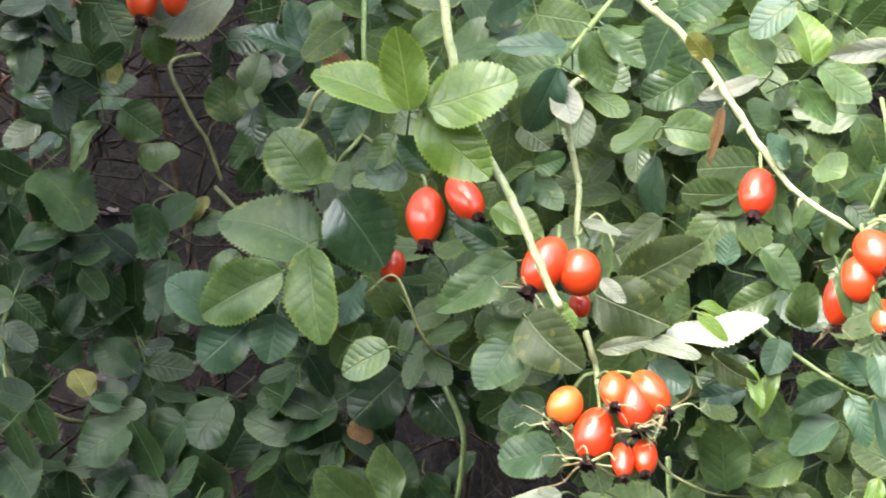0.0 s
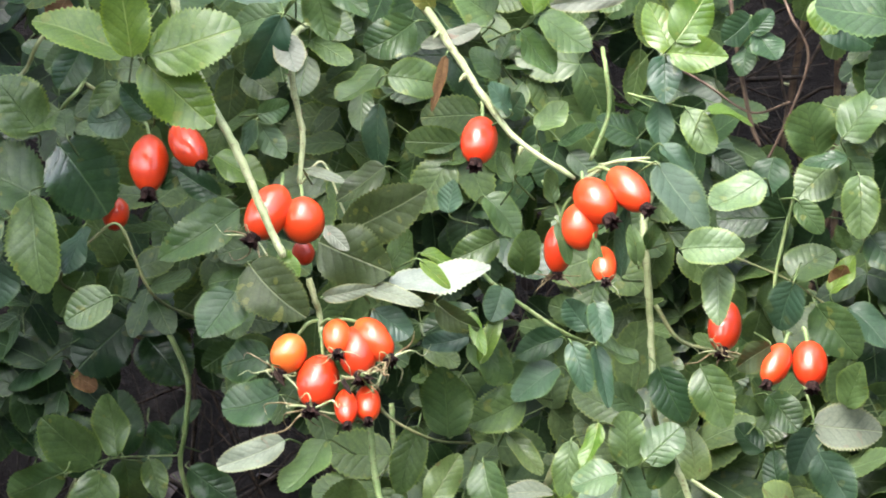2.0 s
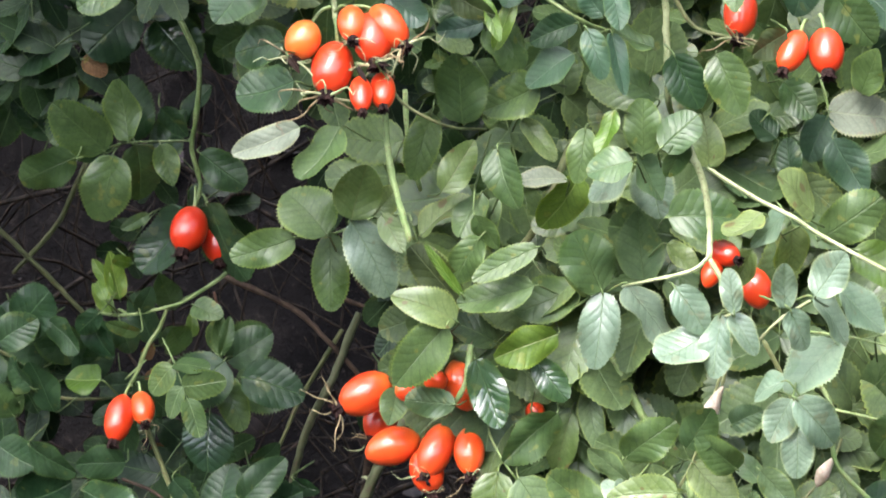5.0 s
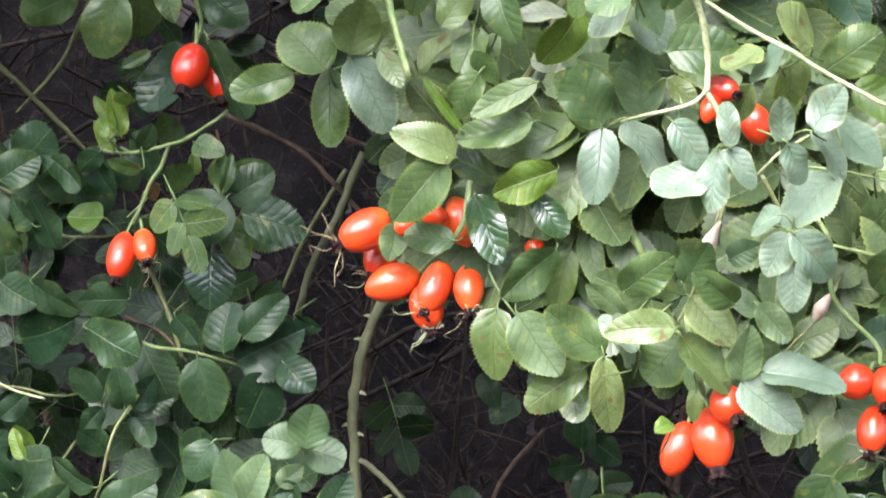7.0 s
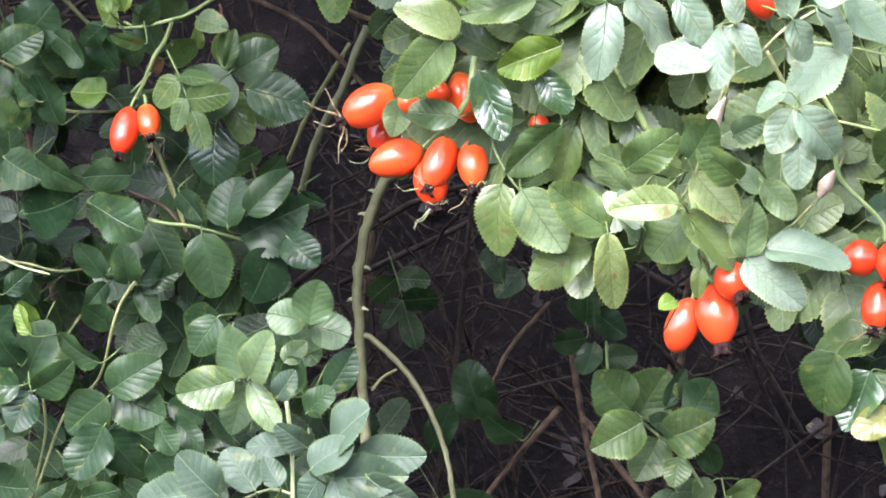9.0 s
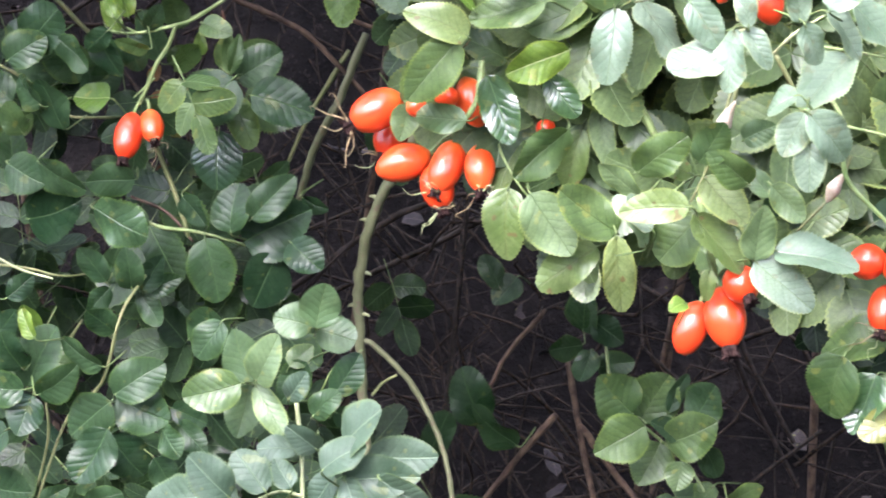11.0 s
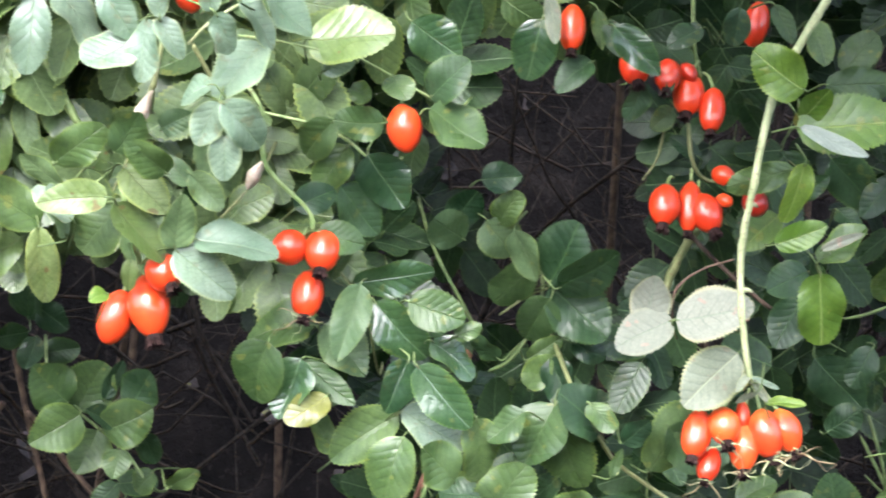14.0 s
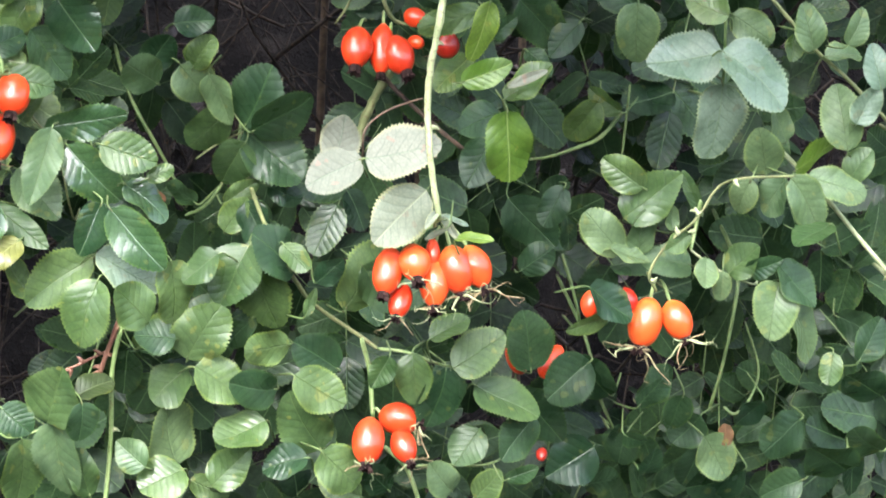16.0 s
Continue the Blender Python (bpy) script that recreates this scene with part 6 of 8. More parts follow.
b.leaf((-0.1041, 1.1050, 1.1265), (-0.1277, 1.1096, 1.1092), 0.52, "lime")
b.leaf((-0.0957, 1.0905, 1.1339), (-0.0940, 1.0912, 1.1032), 0.42, "lime")
b.leaf((-0.0874, 1.0969, 1.1480), (-0.1022, 1.0951, 1.1609), 0.50, "light")
b.stem(0.0004, 0.0003, (-0.1139, 1.1944, 1.1162), (-0.1078, 1.1469, 1.1207), (-0.1002, 1.1340, 1.1264), (-0.0925, 1.1372, 1.1322), (-0.0794, 1.1340, 1.1414), (-0.0714, 1.1481, 1.1470), (-0.0650, 1.1965, 1.1515), mat="green")
b.stem(0.0006, 0.0004, (-0.2404, 1.2153, 1.2311), (-0.2327, 1.1674, 1.2317), (-0.2231, 1.1540, 1.2324), (-0.2096, 1.1577, 1.2335), (-0.1916, 1.1551, 1.2406), (-0.1782, 1.1540, 1.2423), mat="green")
b.leaf((-0.2074, 1.1327, 1.2356), (-0.2226, 1.1374, 1.2545), 0.88, "green")
b.leaf((-0.1943, 1.1123, 1.2440), (-0.1891, 1.1085, 1.2661), 0.78, "lime")
b.leaf((-0.1879, 1.1279, 1.2437), (-0.1779, 1.1229, 1.2564), 0.60, "lime")
b.leaf((-0.1947, 1.1145, 1.2428), (-0.1781, 1.1197, 1.2148), 0.56, "pale")
b.leaf((-0.2091, 1.1507, 1.2350), (-0.2088, 1.1457, 1.2040), 0.47, "green")
b.leaf((-0.2210, 1.1374, 1.2341), (-0.2448, 1.1319, 1.2244), 0.55, "green")
b.leaf((-0.1823, 1.1112, 1.2462), (-0.1742, 1.1052, 1.2319), 0.50, "lime")
b.leaf((-0.1550, 1.1315, 1.2084), (-0.1713, 1.1228, 1.2335), 0.58, "lime")
b.leaf((-0.1542, 1.1135, 1.2053), (-0.1759, 1.1067, 1.2189), 0.52, "lime")
b.leaf((-0.1577, 1.1099, 1.2041), (-0.1787, 1.1083, 1.1819), 0.60, "green", tilt=-15, spin=0)
b.stem(0.0006, 0.0004, (-0.1782, 1.1540, 1.2423), (-0.1697, 1.1559, 1.2157), (-0.1587, 1.1540, 1.2012), mat="green")
b.leaf((-0.1706, 1.1281, 1.2360), (-0.1530, 1.1282, 1.2533), 0.50, "lime")
b.leaf((-0.1464, 1.1276, 1.2533), (-0.1542, 1.1177, 1.2370), 0.60, "green")
b.leaf((-0.1601, 1.1148, 1.2544), (-0.1476, 1.1202, 1.2732), 0.55, "lime")
b.leaf((-0.1380, 1.1097, 1.2717), (-0.1335, 1.1039, 1.2489), 0.60, "green", tilt=10)
b.leaf((-0.1321, 1.1396, 1.2805), (-0.1187, 1.1339, 1.2656), 0.40, "lime")
b.leaf((-0.1125, 1.1211, 1.2590), (-0.1324, 1.1119, 1.2609), 0.32, "under")
b.leaf((-0.1364, 1.1137, 1.2544), (-0.1241, 1.1190, 1.2582), 0.50, "lime")
b.leaf((-0.1450, 1.1115, 1.2376), (-0.1564, 1.1159, 1.2200), 0.60, "green", tilt=8)
b.leaf((-0.1471, 1.1123, 1.2460), (-0.1393, 1.1182, 1.2326), 0.50, "green", tilt=10)
b.leaf((-0.1675, 1.1442, 1.2827), (-0.1768, 1.1445, 1.2564), 0.50, "green")
b.stem(0.0012, 0.0010, (-0.1797, 1.1540, 1.2910), (-0.1778, 1.1511, 1.2711), (-0.1736, 1.1540, 1.2512), mat="green")
b.stem(0.0017, 0.0013, (-0.1135, 1.2241, 1.2741), (-0.1161, 1.1723, 1.2667), (-0.1194, 1.1540, 1.2575), (-0.1245, 1.1504, 1.2432), (-0.1367, 1.1561, 1.2254), (-0.1411, 1.1540, 1.2220), (-0.1486, 1.1665, 1.2163), (-0.1546, 1.2137, 1.2118), mat="olive")
b.leaf((-0.1232, 1.1122, 1.2342), (-0.1478, 1.1053, 1.2227), 0.36, "green", tilt=-8)
b.leaf((-0.1087, 1.1277, 1.2597), (-0.1214, 1.1317, 1.2372), 0.62, "fresh", tilt=10)
b.leaf((-0.0873, 1.1092, 1.2655), (-0.1038, 1.1145, 1.2529), 0.78, "pale")
b.leaf((-0.0814, 1.1208, 1.2667), (-0.0789, 1.1170, 1.2444), 0.78, "pale")
b.leaf((-0.0984, 1.1106, 1.2175), (-0.1088, 1.1068, 1.2406), 0.78, "green", tilt=14)
b.leaf((-0.0841, 1.1317, 1.2196), (-0.0881, 1.1262, 1.2464), 0.68, "light")
b.leaf((-0.0985, 1.1112, 1.2175), (-0.0988, 1.1035, 1.1892), 0.52, "pale")
b.leaf((-0.0889, 1.1110, 1.2208), (-0.0732, 1.1067, 1.1987), 0.62, "pale")
b.leaf((-0.1099, 1.1300, 1.2173), (-0.1311, 1.1212, 1.2057), 0.68, "green", tilt=5)
b.leaf((-0.1243, 1.1126, 1.2192), (-0.1534, 1.1176, 1.2091), 0.42, "green")
b.leaf((-0.1363, 1.1319, 1.2201), (-0.1238, 1.1376, 1.2086), 0.40, "lime")
b.leaf((-0.1041, 1.1139, 1.2160), (-0.1122, 1.1096, 1.2250), 0.50, "lime")
b.leaf((-0.1404, 1.1308, 1.2506), (-0.1489, 1.1286, 1.2334), 0.50, "light")
b.leaf((-0.1572, 1.1249, 1.2206), (-0.1652, 1.1199, 1.2319), 0.30, "lime")
b.leaf((-0.1540, 1.1180, 1.2113), (-0.1717, 1.1140, 1.2340), 0.52, "olive", tilt=-6, spin=0)
b.leaf((-0.1518, 1.1130, 1.2151), (-0.1662, 1.1090, 1.2346), 0.16, "fresh", tilt=20, spin=0)

b = Branch((-0.0657, 1.0480, 1.2836), "pale forking rose stem with small greyish leaflets", seed=13)
b.stem(0.0014, 0.0011, (-0.0657, 1.0480, 1.2836), (-0.0629, 1.0442, 1.2771), (-0.0577, 1.0468, 1.2643), (-0.0558, 1.0500, 1.2504), (-0.0556, 1.0480, 1.2374), mat="pale")
b.stem(0.0008, 0.0007, (-0.0567, 1.0480, 1.2698), (-0.0404, 1.0503, 1.2594), (-0.0266, 1.0486, 1.2526), (-0.0167, 1.0477, 1.2463), (0.0070, 1.0480, 1.2335), (0.0158, 1.0641, 1.2287), (0.0228, 1.1142, 1.2249), mat="pale")
b.stem(0.0011, 0.0008, (-0.0556, 1.0480, 1.2374), (-0.0510, 1.0483, 1.2289), (-0.0503, 1.0480, 1.2204), mat="pale")
b.stem(0.0008, 0.0005, (-0.0557, 1.0480, 1.2384), (-0.0620, 1.0475, 1.2333), (-0.0779, 1.0483, 1.2292), (-0.0904, 1.1000, 1.2209), mat="pale")
b.stem(0.0005, 0.0004, (-0.0582, 1.0740, 1.2069), (-0.0535, 1.0767, 1.2121), (-0.0471, 1.0740, 1.2148), mat="pale")
b.stem(0.0006, 0.0005, (-0.0388, 1.0740, 1.2051), (-0.0308, 1.0716, 1.2134), (-0.0204, 1.0740, 1.2197), mat="pale")
b.stem(0.0005, 0.0004, (-0.0206, 1.0740, 1.2084), (-0.0064, 1.0748, 1.2065), (0.0087, 1.0740, 1.2033), mat="green")
b.stem(0.0009, 0.0007, (-0.0372, 1.0740, 1.2051), (-0.0295, 1.0775, 1.1897), (-0.0259, 1.0740, 1.1800), mat="olive")
b.hip((-0.0578, 1.0998, 1.2365), (-0.0473, 1.0888, 1.2325), 0.0095, "red", "dark")
b.hip((-0.0548, 1.0944, 1.2325), (-0.0585, 1.0884, 1.2223), 0.0079, "red", "bare")
b.leaf((-0.0726, 1.0861, 1.2483), (-0.0457, 1.0896, 1.2507), 0.70, "green", tilt=4)
b.leaf((-0.0381, 1.0670, 1.2518), (-0.0492, 1.0613, 1.2427), 0.82, "lime")
b.leaf((-0.0191, 1.0679, 1.2518), (-0.0314, 1.0587, 1.2679), 0.72, "lime")
b.leaf((-0.0172, 1.0865, 1.2405), (0.0052, 1.0830, 1.2561), 0.62, "green", tilt=12)
b.leaf((-0.0051, 1.1039, 1.2351), (0.0156, 1.0958, 1.2258), 0.60, "fresh")
b.leaf((-0.0290, 1.0633, 1.2522), (-0.0414, 1.0673, 1.2402), 0.60, "pale")
b.leaf((-0.0274, 1.0821, 1.2464), (-0.0273, 1.0879, 1.2258), 0.60, "lime")
b.leaf((-0.0673, 1.0395, 1.2283), (-0.0549, 1.0379, 1.2133), 0.62, "pale")
b.leaf((-0.0564, 1.0414, 1.2112), (-0.0723, 1.0329, 1.2017), 0.78, "pale")
b.leaf((-0.0513, 1.0360, 1.2195), (-0.0539, 1.0330, 1.1970), 0.52, "pale")
b.leaf((-0.0460, 1.0265, 1.2208), (-0.0481, 1.0261, 1.2369), 0.50, "pale")
b.leaf((-0.0471, 1.0308, 1.2202), (-0.0389, 1.0289, 1.2058), 0.54, "pale")
b.leaf((-0.0287, 1.0320, 1.2223), (-0.0297, 1.0271, 1.2393), 0.50, "pale")
b.leaf((-0.0181, 1.0316, 1.2268), (-0.0082, 1.0312, 1.2426), 0.72, "pale")
b.leaf((-0.0193, 1.0465, 1.2246), (-0.0049, 1.0515, 1.2091), 0.58, "pale")
b.leaf((-0.0106, 1.0637, 1.2251), (0.0071, 1.0671, 1.2107), 0.62, "pale")
b.leaf((-0.0267, 1.0299, 1.2220), (-0.0214, 1.0355, 1.2071), 0.62, "pale")
b.leaf((-0.0102, 1.0495, 1.2087), (-0.0272, 1.0414, 1.1912), 0.82, "pale")
b.leaf((-0.0288, 1.0350, 1.1965), (-0.0400, 1.0367, 1.1921), 0.92, "pale")
b.leaf((-0.0263, 1.0312, 1.1907), (-0.0345, 1.0315, 1.1756), 0.72, "pale")
b.leaf((-0.0247, 1.0298, 1.1910), (-0.0101, 1.0352, 1.1728), 0.62, "pale")
b.leaf((-0.0243, 1.0339, 1.1798), (-0.0230, 1.0315, 1.1624), 0.66, "pale")
b.leaf((-0.0422, 1.1008, 1.2351), (-0.0485, 1.1048, 1.2199), 0.60, "lime")
b.leaf((-0.0742, 1.1117, 1.2358), (-0.0614, 1.1101, 1.2255), 0.50, "lime")
b.hip((-0.0435, 1.1315, 1.2246), (-0.0393, 1.1255, 1.2099), 0.0123, "red", "bare")

b = Branch((-0.0495, 1.0940, 1.2027), "rose twig with three glossy red hips and mottled leaflets", seed=14)
b.stem(0.0008, 0.0006, (-0.0495, 1.0940, 1.2027), (-0.0528, 1.0940, 1.1843), (-0.0546, 1.1100, 1.1744), (-0.0561, 1.1600, 1.1666), mat="olive")
b.bud((-0.0574, 1.0680, 1.1742), (-0.0514, 1.0680, 1.1888), 0.0050)
b.stem(0.0006, 0.0006, (-0.0535, 1.1587, 1.1875), (-0.0560, 1.1093, 1.1799), (-0.0590, 1.0940, 1.1704), (-0.0631, 1.0949, 1.1575), (-0.0682, 1.0940, 1.1467), mat="olive")
b.stem(0.0013, 0.0010, (-0.0651, 1.0940, 1.1489), (-0.0607, 1.0906, 1.1297), (-0.0585, 1.0934, 1.1190), (-0.0612, 1.0940, 1.1093), mat="green")
b.hip((-0.0636, 1.0848, 1.1106), (-0.0702, 1.0788, 1.0916), 0.0129, "red", "bare", stalk=(-0.0609, 1.0880, 1.1159))
b.hip((-0.0563, 1.0842, 1.1164), (-0.0520, 1.0732, 1.0955), 0.0162, "red", "dark", stalk=(-0.0592, 1.0880, 1.1192))
b.hip((-0.0515, 1.0785, 1.1246), (-0.0451, 1.0675, 1.1161), 0.0137, "red", "dark", stalk=(-0.0572, 1.0880, 1.1203))
b.leaf((-0.0667, 1.0685, 1.1619), (-0.0854, 1.0647, 1.1697), 0.52, "lime", tilt=20)
b.leaf((-0.0624, 1.0716, 1.1604), (-0.0477, 1.0674, 1.1429), 0.62, "lime")
b.leaf((-0.0667, 1.0532, 1.1522), (-0.0924, 1.0519, 1.1532), 0.48, "lime", tilt=22)
b.leaf((-0.0656, 1.0692, 1.1472), (-0.0484, 1.0661, 1.1251), 0.52, "lime")
b.leaf((-0.0656, 1.0688, 1.1452), (-0.0773, 1.0702, 1.1269), 0.92, "green")
b.leaf((-0.0434, 1.0567, 1.1330), (-0.0402, 1.0515, 1.1535), 0.62, "light")
b.leaf((-0.0365, 1.0601, 1.1360), (-0.0057, 1.0565, 1.1311), 0.46, "pale")
b.leaf((-0.0430, 1.0569, 1.1324), (-0.0225, 1.0574, 1.1126), 0.58, "pale")
b.leaf((-0.0599, 1.0690, 1.1263), (-0.0618, 1.0684, 1.1142), 0.50, "lime")
b.leaf((-0.0673, 1.0515, 1.1173), (-0.0734, 1.0450, 1.1174), 0.60, "fresh")
b.stem(0.0004, 0.0003, (-0.0607, 1.0940, 1.1319), (-0.0491, 1.0930, 1.1279), (-0.0376, 1.0940, 1.1292), (-0.0277, 1.1109, 1.1304), (-0.0198, 1.1616, 1.1313), mat="green")
b.leaf((-0.0868, 1.0628, 1.1625), (-0.0700, 1.0550, 1.1786), 0.60, "green", tilt=5)
b.leaf((-0.0636, 1.0500, 1.1693), (-0.0534, 1.0451, 1.1845), 0.70, "green", tilt=12)
b.leaf((-0.0456, 1.0548, 1.1606), (-0.0573, 1.0453, 1.1743), 0.60, "green")
b.leaf((-0.0378, 1.0609, 1.1555), (-0.0482, 1.0657, 1.1669), 0.50, "light")
b.leaf((-0.0378, 1.0608, 1.1597), (-0.0256, 1.0626, 1.1472), 0.60, "light")
b.leaf((-0.0809, 1.0679, 1.1408), (-0.0958, 1.0713, 1.1524), 0.50, "pale")
b.leaf((-0.0831, 1.0699, 1.1340), (-0.0892, 1.0670, 1.1534), 0.50, "pale")
b.leaf((-0.0482, 1.0644, 1.1754), (-0.0379, 1.0563, 1.1830), 0.60, "light")
b.leaf((-0.0379, 1.0691, 1.1457), (-0.0359, 1.0652, 1.1590), 0.50, "dark")

b = Branch((-0.1130, 1.2802, 1.0462), "low rose shoot with rounded toothed leaflets", seed=15)
b.stem(0.0007, 0.0006, (-0.1130, 1.2802, 1.0462), (-0.1069, 1.2301, 1.0411), (-0.0993, 1.2140, 1.0346), (-0.0848, 1.2138, 1.0222), (-0.0739, 1.2171, 1.0114), (-0.0641, 1.2140, 0.9981), (-0.0583, 1.2281, 0.9902), (-0.0537, 1.2767, 0.9839), mat="green")
b.leaf((-0.0958, 1.1949, 1.0386), (-0.1100, 1.1879, 1.0542), 0.91, "green")
b.leaf((-0.0929, 1.2078, 1.0315), (-0.0823, 1.2073, 1.0539), 0.91, "green")
b.leaf((-0.0902, 1.1900, 1.0345), (-0.1094, 1.1805, 1.0231), 0.82, "green")
b.leaf((-0.0816, 1.1964, 1.0258), (-0.0614, 1.1866, 1.0340), 0.82, "green")
b.leaf((-0.0845, 1.2080, 1.0226), (-0.0922, 1.2009, 1.0053), 0.91, "green")
b.leaf((-0.0750, 1.1946, 1.0185), (-0.0763, 1.1908, 1.0063), 0.92, "green")
b.leaf((-0.0701, 1.2003, 1.0344), (-0.0616, 1.1972, 1.0522), 0.87, "dark")
b.leaf((-0.0809, 1.2031, 1.0375), (-0.0741, 1.2036, 1.0546), 0.40, "dark")
b.leaf((-0.0758, 1.1985, 1.0291), (-0.0872, 1.1900, 1.0358), 0.56, "dark")
b.leaf((-0.0618, 1.2115, 1.0039), (-0.0688, 1.2126, 0.9934), 0.89, "green")
b.leaf((-0.0540, 1.1900, 1.0030), (-0.0424, 1.1871, 1.0115), 0.67, "green")
b.leaf((-0.0666, 1.2061, 1.0225), (-0.0595, 1.2120, 1.0088), 0.67, "dark")

b = Branch((-0.0193, 1.0830, 1.1913), "rose branch with red hips and wet glossy dark leaflets", seed=16)
b.stem(0.0009, 0.0008, (-0.0193, 1.0830, 1.1913), (-0.0119, 1.0795, 1.1787), (-0.0107, 1.0791, 1.1596), (0.0046, 1.0828, 1.1423), (0.0067, 1.0830, 1.1346), mat="green")
b.bud((-0.0178, 1.0830, 1.1497), (-0.0111, 1.0830, 1.1609), 0.0047)
b.stem(0.0006, 0.0005, (-0.0064, 1.1750, 1.1581), (-0.0118, 1.1250, 1.1521), (-0.0185, 1.1090, 1.1447), (-0.0284, 1.1090, 1.1338), mat="olive")
b.stem(0.0006, 0.0005, (-0.0125, 1.1090, 1.1744), (0.0057, 1.1084, 1.1703), (0.0186, 1.1122, 1.1639), (0.0277, 1.1090, 1.1570), (0.0354, 1.1223, 1.1512), (0.0415, 1.1702, 1.1466), mat="green")
b.stem(0.0007, 0.0005, (0.0068, 1.1764, 1.2051), (0.0138, 1.1258, 1.2012), (0.0225, 1.1090, 1.1963), (0.0375, 1.1077, 1.1879), (0.0536, 1.1090, 1.1790), (0.0623, 1.1257, 1.1741), (0.0693, 1.1763, 1.1703), mat="green")
b.hip((0.0033, 1.0964, 1.1287), (-0.0076, 1.0904, 1.1225), 0.0136, "red", "bare", stalk=(0.0051, 1.1030, 1.1311))
b.hip((0.0109, 1.0977, 1.1312), (0.0094, 1.0867, 1.1183), 0.0136, "red", "dark", stalk=(0.0066, 1.1030, 1.1311))
b.hip((0.0060, 1.1001, 1.1153), (0.0032, 1.0891, 1.0998), 0.0124, "red", "wisps")
b.hip((0.0394, 1.0946, 1.1803), (0.0417, 1.0886, 1.1630), 0.0134, "red", "bare", stalk=(0.0395, 1.1030, 1.1856))
b.leaf((0.0044, 1.0924, 1.2049), (0.0362, 1.0838, 1.2064), 0.67, "lime", tilt=30, spin=-12, shape=0)
b.leaf((0.0362, 1.0984, 1.1905), (0.0403, 1.0888, 1.1825), 0.78, "green")
b.leaf((0.0272, 1.1054, 1.1592), (0.0403, 1.1038, 1.1385), 0.84, "wet")
b.leaf((0.0499, 1.0968, 1.1824), (0.0627, 1.0881, 1.1964), 0.73, "dark")
b.leaf((0.0497, 1.0886, 1.1795), (0.0702, 1.0861, 1.1659), 0.73, "green")
b.leaf((0.0433, 1.1036, 1.2101), (0.0608, 1.1022, 1.1962), 0.80, "wet")
b.leaf((0.0142, 1.0898, 1.1747), (0.0013, 1.0955, 1.1603), 0.72, "green")
b.leaf((0.0197, 1.0989, 1.1635), (0.0078, 1.0973, 1.1470), 0.69, "green")
b.leaf((0.0331, 1.0879, 1.1741), (0.0149, 1.0826, 1.1738), 0.69, "green")
b.leaf((0.0205, 1.1046, 1.1841), (0.0293, 1.0967, 1.1828), 0.67, "green")
b.leaf((0.0098, 1.0958, 1.1918), (0.0223, 1.0957, 1.1983), 0.67, "pale")
b.leaf((0.0084, 1.0915, 1.1324), (0.0255, 1.0938, 1.1256), 0.67, "green")
b.leaf((0.0215, 1.1048, 1.1089), (0.0531, 1.1086, 1.1144), 0.42, "wet")
b.leaf((0.0301, 1.1007, 1.1033), (0.0479, 1.0940, 1.0816), 0.62, "wet")
b.leaf((0.0425, 1.0844, 1.1073), (0.0632, 1.0814, 1.0991), 0.69, "green")
b.leaf((0.0246, 1.0905, 1.1122), (0.0164, 1.0836, 1.0838), 0.46, "light")
b.leaf((0.0109, 1.1039, 1.0935), (0.0277, 1.0974, 1.0760), 0.69, "light")
b.leaf((0.0070, 1.1027, 1.0937), (-0.0188, 1.1077, 1.0921), 0.73, "green")
b.leaf((-0.0103, 1.0859, 1.0909), (-0.0192, 1.0905, 1.0671), 0.80, "green")
b.leaf((0.0025, 1.0925, 1.0828), (-0.0062, 1.0859, 1.0608), 0.69, "wet")
b.leaf((0.0123, 1.0875, 1.0699), (-0.0018, 1.0781, 1.0608), 0.58, "yellow")
b.leaf((0.0516, 1.0950, 1.0896), (0.0692, 1.0911, 1.0782), 0.56, "wet")
b.leaf((0.0537, 1.1034, 1.0868), (0.0677, 1.1068, 1.0798), 0.38, "brown")
b.leaf((0.0461, 1.0844, 1.0822), (0.0649, 1.0808, 1.0578), 0.56, "wet")
b.leaf((0.0529, 1.0923, 1.0737), (0.0591, 1.0852, 1.0712), 0.56, "brown")
b.leaf((0.0431, 1.0890, 1.0832), (0.0333, 1.0832, 1.0648), 0.69, "wet")
b.leaf((0.0394, 1.0997, 1.0593), (0.0121, 1.0951, 1.0451), 0.58, "green")
b.leaf((0.0413, 1.0857, 1.0543), (0.0309, 1.0792, 1.0309), 0.73, "green")
b.leaf((0.0403, 1.0936, 1.0620), (0.0657, 1.0926, 1.0467), 0.58, "pale")
b.leaf((0.0691, 1.0889, 1.0604), (0.0731, 1.0901, 1.0359), 0.69, "green")
b.leaf((0.0871, 1.0882, 1.0631), (0.0731, 1.0889, 1.0523), 0.69, "green")
b.leaf((0.0994, 1.0976, 1.0641), (0.0884, 1.0904, 1.0419), 0.80, "green")
b.leaf((0.0997, 1.1010, 1.0632), (0.1072, 1.0973, 1.0289), 0.62, "green")
b.leaf((0.0744, 1.0959, 1.0283), (0.0870, 1.0955, 1.0422), 0.78, "green")
b.leaf((0.0562, 1.0981, 1.0229), (0.0720, 1.0952, 1.0375), 0.78, "green")
b.leaf((0.0597, 1.0843, 1.0934), (0.0703, 1.0869, 1.0972), 0.56, "green")
b.leaf((0.0128, 1.1036, 1.1124), (0.0213, 1.1015, 1.1239), 0.56, "green")
b.leaf((0.0025, 1.0969, 1.0806), (0.0220, 1.0912, 1.0646), 0.40, "green")
b.leaf((0.0158, 1.1046, 1.0429), (0.0048, 1.1055, 1.0560), 0.67, "green")
